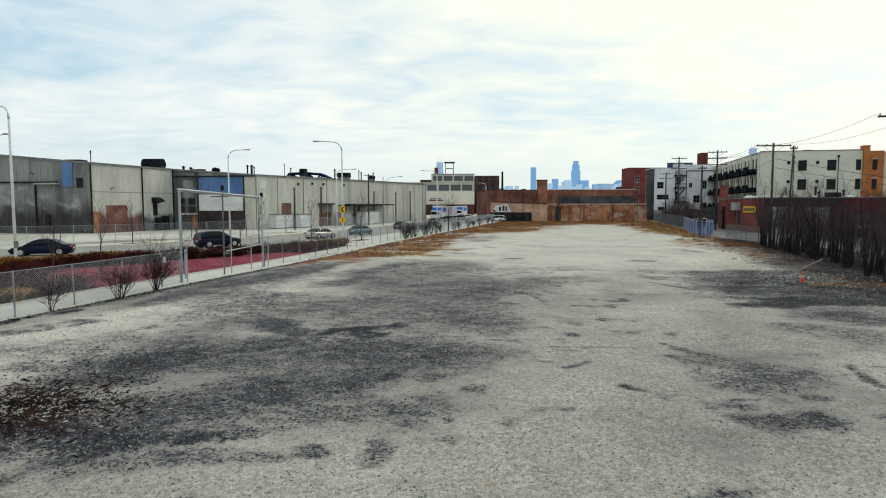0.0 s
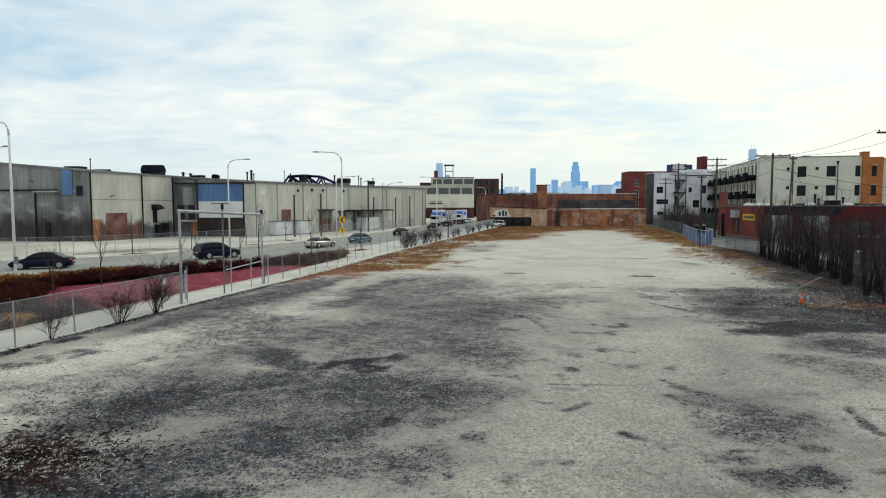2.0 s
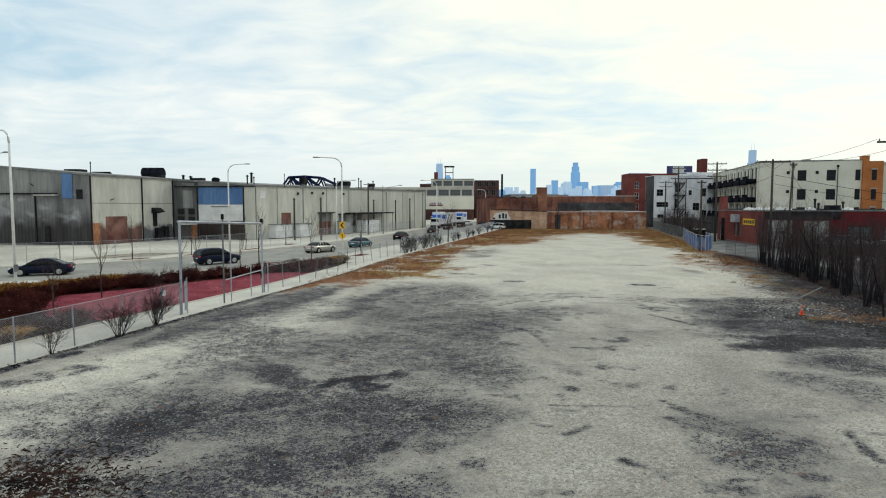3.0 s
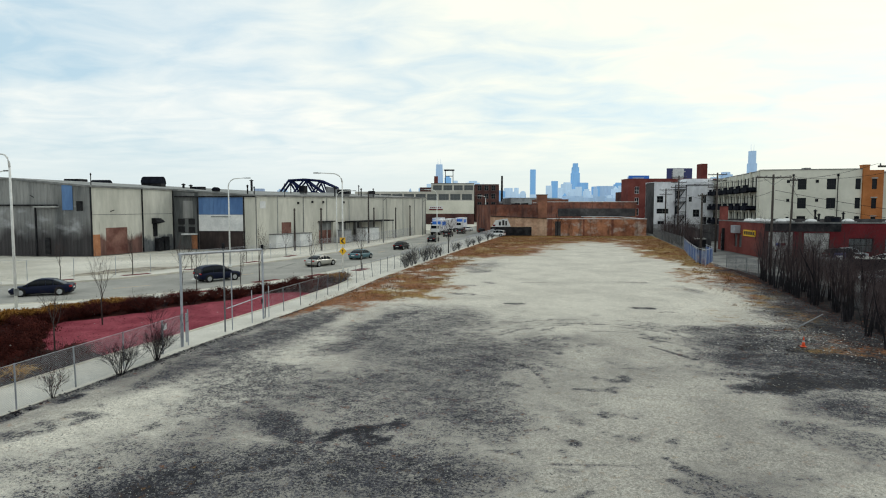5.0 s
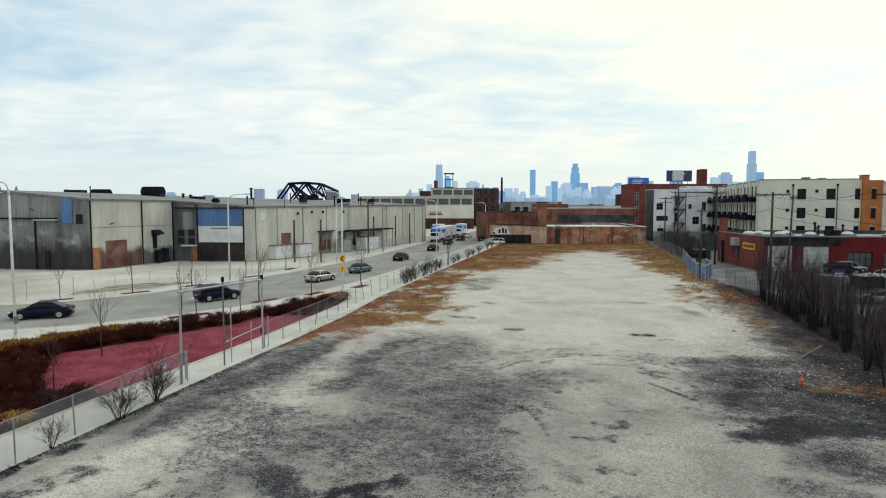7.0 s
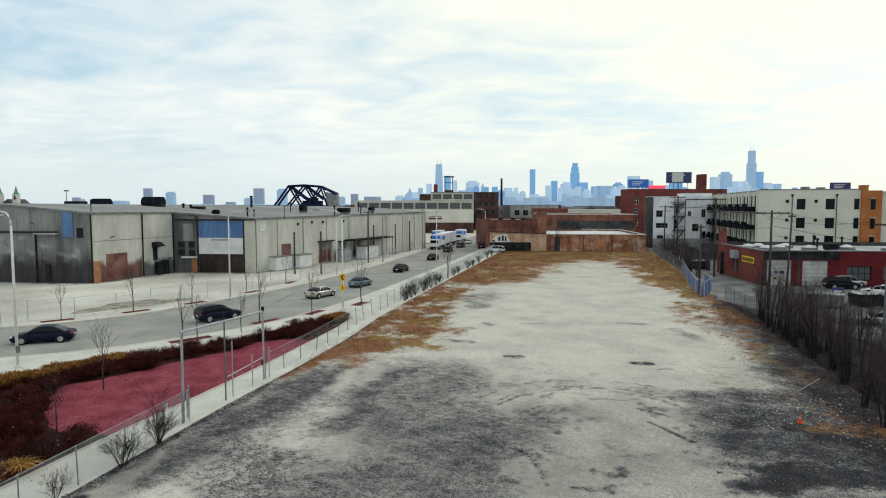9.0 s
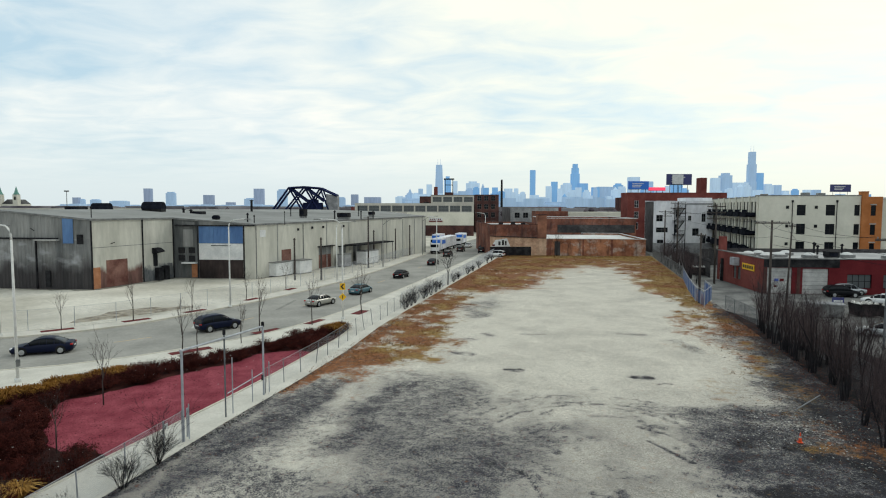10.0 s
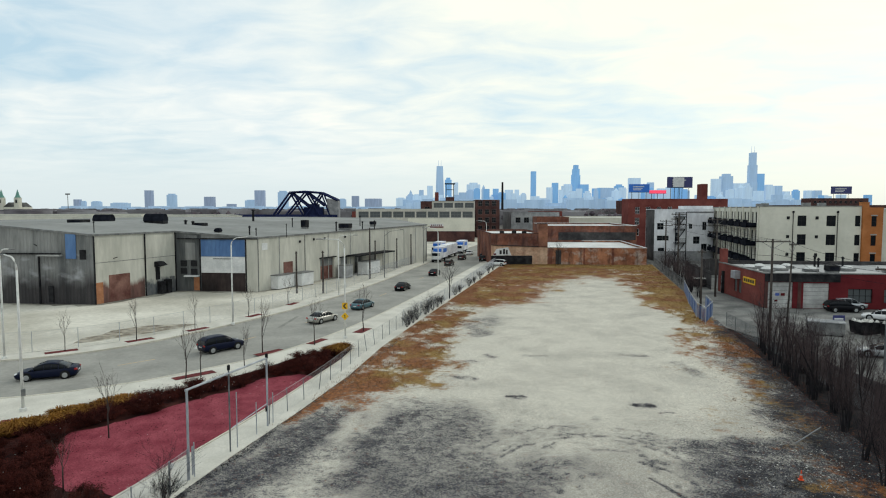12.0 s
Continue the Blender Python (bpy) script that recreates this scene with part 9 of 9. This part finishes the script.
def dumpster(m, label):
    ob = thing("dumpster", label, "dumpster", m, "dumpsters")
    g = Geo().add([(-1.1, -0.8, 0.12), (1.1, -0.8, 0.12), (1.1, 0.7, 0.12), (-1.1, 0.7, 0.12), (-1.2, -0.95, 1.35), (1.2, -0.95, 1.35), (1.2, 0.9, 1.35), (-1.2, 0.9, 1.35)],
                  ((3, 2, 1, 0), (0, 1, 5, 4), (1, 2, 6, 5), (2, 3, 7, 6), (3, 0, 4, 7)))
    g.make("bin", DARK_METAL, ob)
    for x in (-0.85, 0, 0.85):
        Geo().box(x - 0.05, -0.98, 0.2, x + 0.05, -0.86, 1.35).make("rib", DARK_METAL, ob)
    rnd = random.Random(6)
    for k in range(26):
        g = Geo()
        x, y, s = rnd.uniform(-1.0, 1.0), rnd.uniform(-0.75, 0.7), rnd.uniform(0.14, 0.34)
        g.add([(x + s * a * rnd.uniform(0.7, 1.1), y + s * b * rnd.uniform(0.7, 1.1), 1.3 + s * c * rnd.uniform(0.7, 1.0)) for a, b, c in ((1, 0, 0), (0, 1, 0), (-1, 0, 0), (0, -1, 0), (0, 0, 1.1), (0.1, 0, -0.8))],
              ((0, 1, 4), (1, 2, 4), (2, 3, 4), (3, 0, 4), (1, 0, 5), (2, 1, 5), (3, 2, 5), (0, 3, 5)))
        g.make("rubbish_bag", LITTER, ob, "pale knotted rubbish bag")
    return ob


dumpster(pose(28.6, 73.0, -0.03, 0, 0, 20), "black steel dumpster heaped with pale rubbish bags")
dumpster(pose(30.9, 71.6, -0.03, 0, 0, 15), "black steel dumpster heaped with pale rubbish bags")
dumpster(pose(18.8, 110, -0.03, 0, 0, 5), "closed black dumpster in the alley")
lt = thing("storage_box", "low grey storage box with a pale lid behind the hedge", "container", pose(22.6, 71.2, -0.03, 0, 0, -12))
Geo().chamfer(0, 0, 0.1, 3.3, 1.7, 1.35, 0.05).make("body", GREY_METAL, lt)
Geo().box(-0.08, -0.08, 1.35, 3.38, 1.78, 1.45).make("lid", PAINT_GREY, lt, "stained grey lid")
for x in (0.15, 2.95):
    Geo().box(x, 0.1, 0, x + 0.2, 1.6, 0.1).make("skid", DARK_METAL, lt)
cp = thing("steel_post", "tall dark steel post beside the car park", "post", pose(23.4, 56.4, 0), "car park posts")
Geo().tube([(0, 0, -0.1), (0, 0, 6.2)], [0.1, 0.08], 8).make("pole", POST, cp)
Geo().box(-0.1, -0.1, 6.2, 0.1, 0.1, 6.3).make("cap", DARK_METAL, cp)
ns = thing("notice_sign", "small blue notice sign on posts by the dumpsters", "sign", pose(25.9, 72.5, 0, 0, 0, 10))
Geo().box(-0.6, -0.04, 1.2, 0.6, 0, 1.9).make("board", BILL_NAVY, ns)
Geo().box(-0.45, -0.05, 1.45, 0.45, -0.042, 1.6).make("lettering_bar", WHITE_PANEL, ns)
for x in (-0.5, 0.5):
    Geo().box(x - 0.03, 0, -0.05, x + 0.03, 0.05, 1.9).make("post", POST, ns)

# ---- far city ----


def tower(u, w, h, material, dist=4000.0, steps=(), mast=0.0, taper=1.0, crown=0.0, label="hazy blue skyscraper in the distant skyline"):
    """A far tower: u metres to the side at that distance; steps: (share of the width, height) of set-back tops."""
    k0 = dist / 4600
    u, w, h, mast, steps = u * k0, w * k0, h * k0, mast * k0, [(q, z * k0) for q, z in steps]
    ob = thing("skyscraper", label, "skyscraper", BEAR @ pose(u, dist, -0.2), "distant skyline")
    d = w * 0.8
    g = Geo()
    k = taper
    g.add([(-w / 2, 0, 0), (w / 2, 0, 0), (w / 2, d, 0), (-w / 2, d, 0), (-w / 2 * k, d * (1 - k) / 2, h), (w / 2 * k, d * (1 - k) / 2, h), (w / 2 * k, d * (1 + k) / 2, h), (-w / 2 * k, d * (1 + k) / 2, h)],
          ((0, 1, 5, 4), (1, 2, 6, 5), (2, 3, 7, 6), (3, 0, 4, 7), (4, 5, 6, 7)))
    g.make("shaft", material, ob)
    for share, top in steps:
        Geo().box(-w / 2 * share, d * 0.1, h - 1, w / 2 * share, d * 0.9, top).make("setback", material, ob)
        h = max(h, top)
    if crown:
        q = w * 0.30
        Geo().add([(-q, d * 0.2, h - 1), (q, d * 0.2, h - 1), (q, d * 0.8, h - 1), (-q, d * 0.8, h - 1), (0, d / 2, h + crown * k0)], ((0, 1, 4), (1, 2, 4), (2, 3, 4), (3, 0, 4))).make("crown", material, ob, "pointed roof")
    if mast:
        for x in (-0.15, 0.15):
            Geo().tube([(w * x, d / 2, h), (w * x, d / 2, h + mast)], [1.3, 0.5], 5).make("mast", material, ob)
    return ob


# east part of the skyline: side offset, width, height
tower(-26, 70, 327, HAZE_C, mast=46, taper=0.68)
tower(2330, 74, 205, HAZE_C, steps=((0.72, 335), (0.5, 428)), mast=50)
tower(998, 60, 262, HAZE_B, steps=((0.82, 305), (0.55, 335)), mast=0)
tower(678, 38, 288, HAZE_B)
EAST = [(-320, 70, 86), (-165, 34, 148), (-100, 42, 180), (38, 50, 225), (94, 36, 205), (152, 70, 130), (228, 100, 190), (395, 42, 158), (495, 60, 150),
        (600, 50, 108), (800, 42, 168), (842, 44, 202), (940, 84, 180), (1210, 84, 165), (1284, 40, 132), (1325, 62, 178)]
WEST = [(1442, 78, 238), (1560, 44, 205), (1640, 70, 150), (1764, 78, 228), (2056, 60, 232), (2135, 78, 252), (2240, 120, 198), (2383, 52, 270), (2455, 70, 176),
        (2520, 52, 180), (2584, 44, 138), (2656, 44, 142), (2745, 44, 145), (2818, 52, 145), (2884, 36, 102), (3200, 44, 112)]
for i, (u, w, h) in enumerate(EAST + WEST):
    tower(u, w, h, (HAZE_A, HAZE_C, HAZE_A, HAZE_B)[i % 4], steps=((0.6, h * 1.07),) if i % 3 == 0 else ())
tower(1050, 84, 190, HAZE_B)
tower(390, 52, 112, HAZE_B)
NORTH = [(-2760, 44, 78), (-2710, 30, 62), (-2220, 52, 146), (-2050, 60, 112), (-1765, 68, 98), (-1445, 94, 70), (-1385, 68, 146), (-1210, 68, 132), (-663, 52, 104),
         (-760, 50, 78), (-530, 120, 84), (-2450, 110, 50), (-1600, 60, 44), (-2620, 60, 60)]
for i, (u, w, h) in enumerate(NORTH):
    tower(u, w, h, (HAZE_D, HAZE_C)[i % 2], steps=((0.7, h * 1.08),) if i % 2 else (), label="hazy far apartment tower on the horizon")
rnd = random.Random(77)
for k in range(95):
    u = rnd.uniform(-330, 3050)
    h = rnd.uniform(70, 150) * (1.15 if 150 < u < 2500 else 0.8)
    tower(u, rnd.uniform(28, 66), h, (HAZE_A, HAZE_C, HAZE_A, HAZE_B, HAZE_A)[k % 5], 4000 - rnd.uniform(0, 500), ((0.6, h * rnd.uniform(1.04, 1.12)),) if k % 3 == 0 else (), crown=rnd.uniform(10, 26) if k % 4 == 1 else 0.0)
g = Geo()
for k in range(330):
    dd = rnd.uniform(2700, 3700)
    u = rnd.uniform(-0.62, 0.80) * dd
    w = rnd.uniform(30, 110)
    hh = rnd.uniform(10, 22) + (rnd.uniform(0, 42) if -0.06 < u / dd < 0.62 else 0)
    m = BEAR @ pose(u, dd, 0)
    g.box(-w / 2, 0, -0.2, w / 2, w * 0.7, hh, m)
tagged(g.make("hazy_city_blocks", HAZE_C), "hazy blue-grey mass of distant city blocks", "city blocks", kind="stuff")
g = Geo()
for k in range(900):
    dd = 330 + 2000 * rnd.random() ** 1.4
    u = rnd.uniform(-0.85, 0.85) * dd
    if dd < 420 and -0.35 < u / dd < 0.3:
        continue
    w, hh = rnd.uniform(9, 40), rnd.uniform(5, 11.5)
    m = BEAR @ pose(u, dd, 0, 0, 0, rnd.choice((-13, -13, 30)))
    g.box(-w / 2, 0, -0.2, w / 2, rnd.uniform(10, 30), hh, m)
tagged(g.make("low_city_blocks", FAR_BLOCK), "distant low brick houses and sheds to the horizon", "city blocks", kind="stuff")
g = Geo()
for k in range(2600):
    dd = 300 + 2600 * rnd.random() ** 1.3
    u = rnd.uniform(-0.85, 0.85) * dd
    if dd < 360 and u / dd > -0.35:
        continue
    p = BEAR @ Vector((u, dd, 0))
    s, hh = rnd.uniform(2.0, 4.5), rnd.uniform(6, 11)
    for j in range(5):
        a = rnd.random() * 6.28
        q = p + Vector((math.cos(a) * s * 0.5, math.sin(a) * s * 0.5, hh * rnd.uniform(0.45, 0.85)))
        r = s * rnd.uniform(0.35, 0.6)
        g.add([q + Vector(v) * r for v in ((1, 0, 0.1), (0.1, 1, 0), (-1, 0, -0.1), (0, -1, 0.1), (0.1, 0, 1.1), (0, 0.1, -1))],
              ((0, 1, 4), (1, 2, 4), (2, 3, 4), (3, 0, 4), (1, 0, 5), (2, 1, 5), (3, 2, 5), (0, 3, 5)))
    g.tube([p, p + Vector((0, 0, hh * 0.6))], 0.25, 3)
tagged(g.make("far_woods", FAR_WOOD), "distant bare winter trees between the houses", "trees", kind="stuff")


def church(m):
    ob = thing("church", "far church with two green-capped towers", "church", m)
    for x in (-12, 12):
        t = Geo().box(x - 3.5, 0, 0, x + 3.5, 7, 30).make("tower", STUCCO_CREAM, ob)
        Geo().tube([(x, 3.5, 30), (x, 3.5, 33), (x, 3.5, 42)], [4.2, 2.6, 0.2], 8).make("spire", VERDIGRIS, t, "weathered green-blue spire cap")
        Geo().box(x - 1.2, -0.2, 22, x + 1.2, 0.0, 27).make("belfry_opening", GLASS, t)
    Geo().prism([(-8.5, 1), (8.5, 1), (8.5, 40), (-8.5, 40)], 0, 16).make("nave", STUCCO_CREAM, ob)
    Geo().add([(-8.5, 1, 16), (8.5, 1, 16), (0, 1, 23), (-8.5, 40, 16), (8.5, 40, 16), (0, 40, 23)], ((0, 1, 2), (1, 4, 5, 2), (4, 3, 5), (3, 0, 2, 5))).make("roof", ROOF_DARK, ob)
    return ob


church(BEAR @ pose(-639, 900, -2))
lm = thing("light_mast", "tall floodlight mast far off", "light mast", BEAR @ pose(-551, 900, 0))
Geo().tube([(0, 0, 0), (0, 0, 33)], [0.6, 0.4], 6).make("pole", GREY_METAL, lm)
Geo().box(-3.4, -0.5, 32, 3.4, 0.5, 34).make("lamp_rack", GREY_METAL, lm)


# the plan above is drawn in units of 1.1 m: bring it to metres
UNIT = 1.1
for ob in list(scene.objects):
    if ob.parent is None and ob.type in {"MESH", "EMPTY"}:
        ob.matrix_basis = Matrix.Scale(UNIT, 4) @ ob.matrix_basis
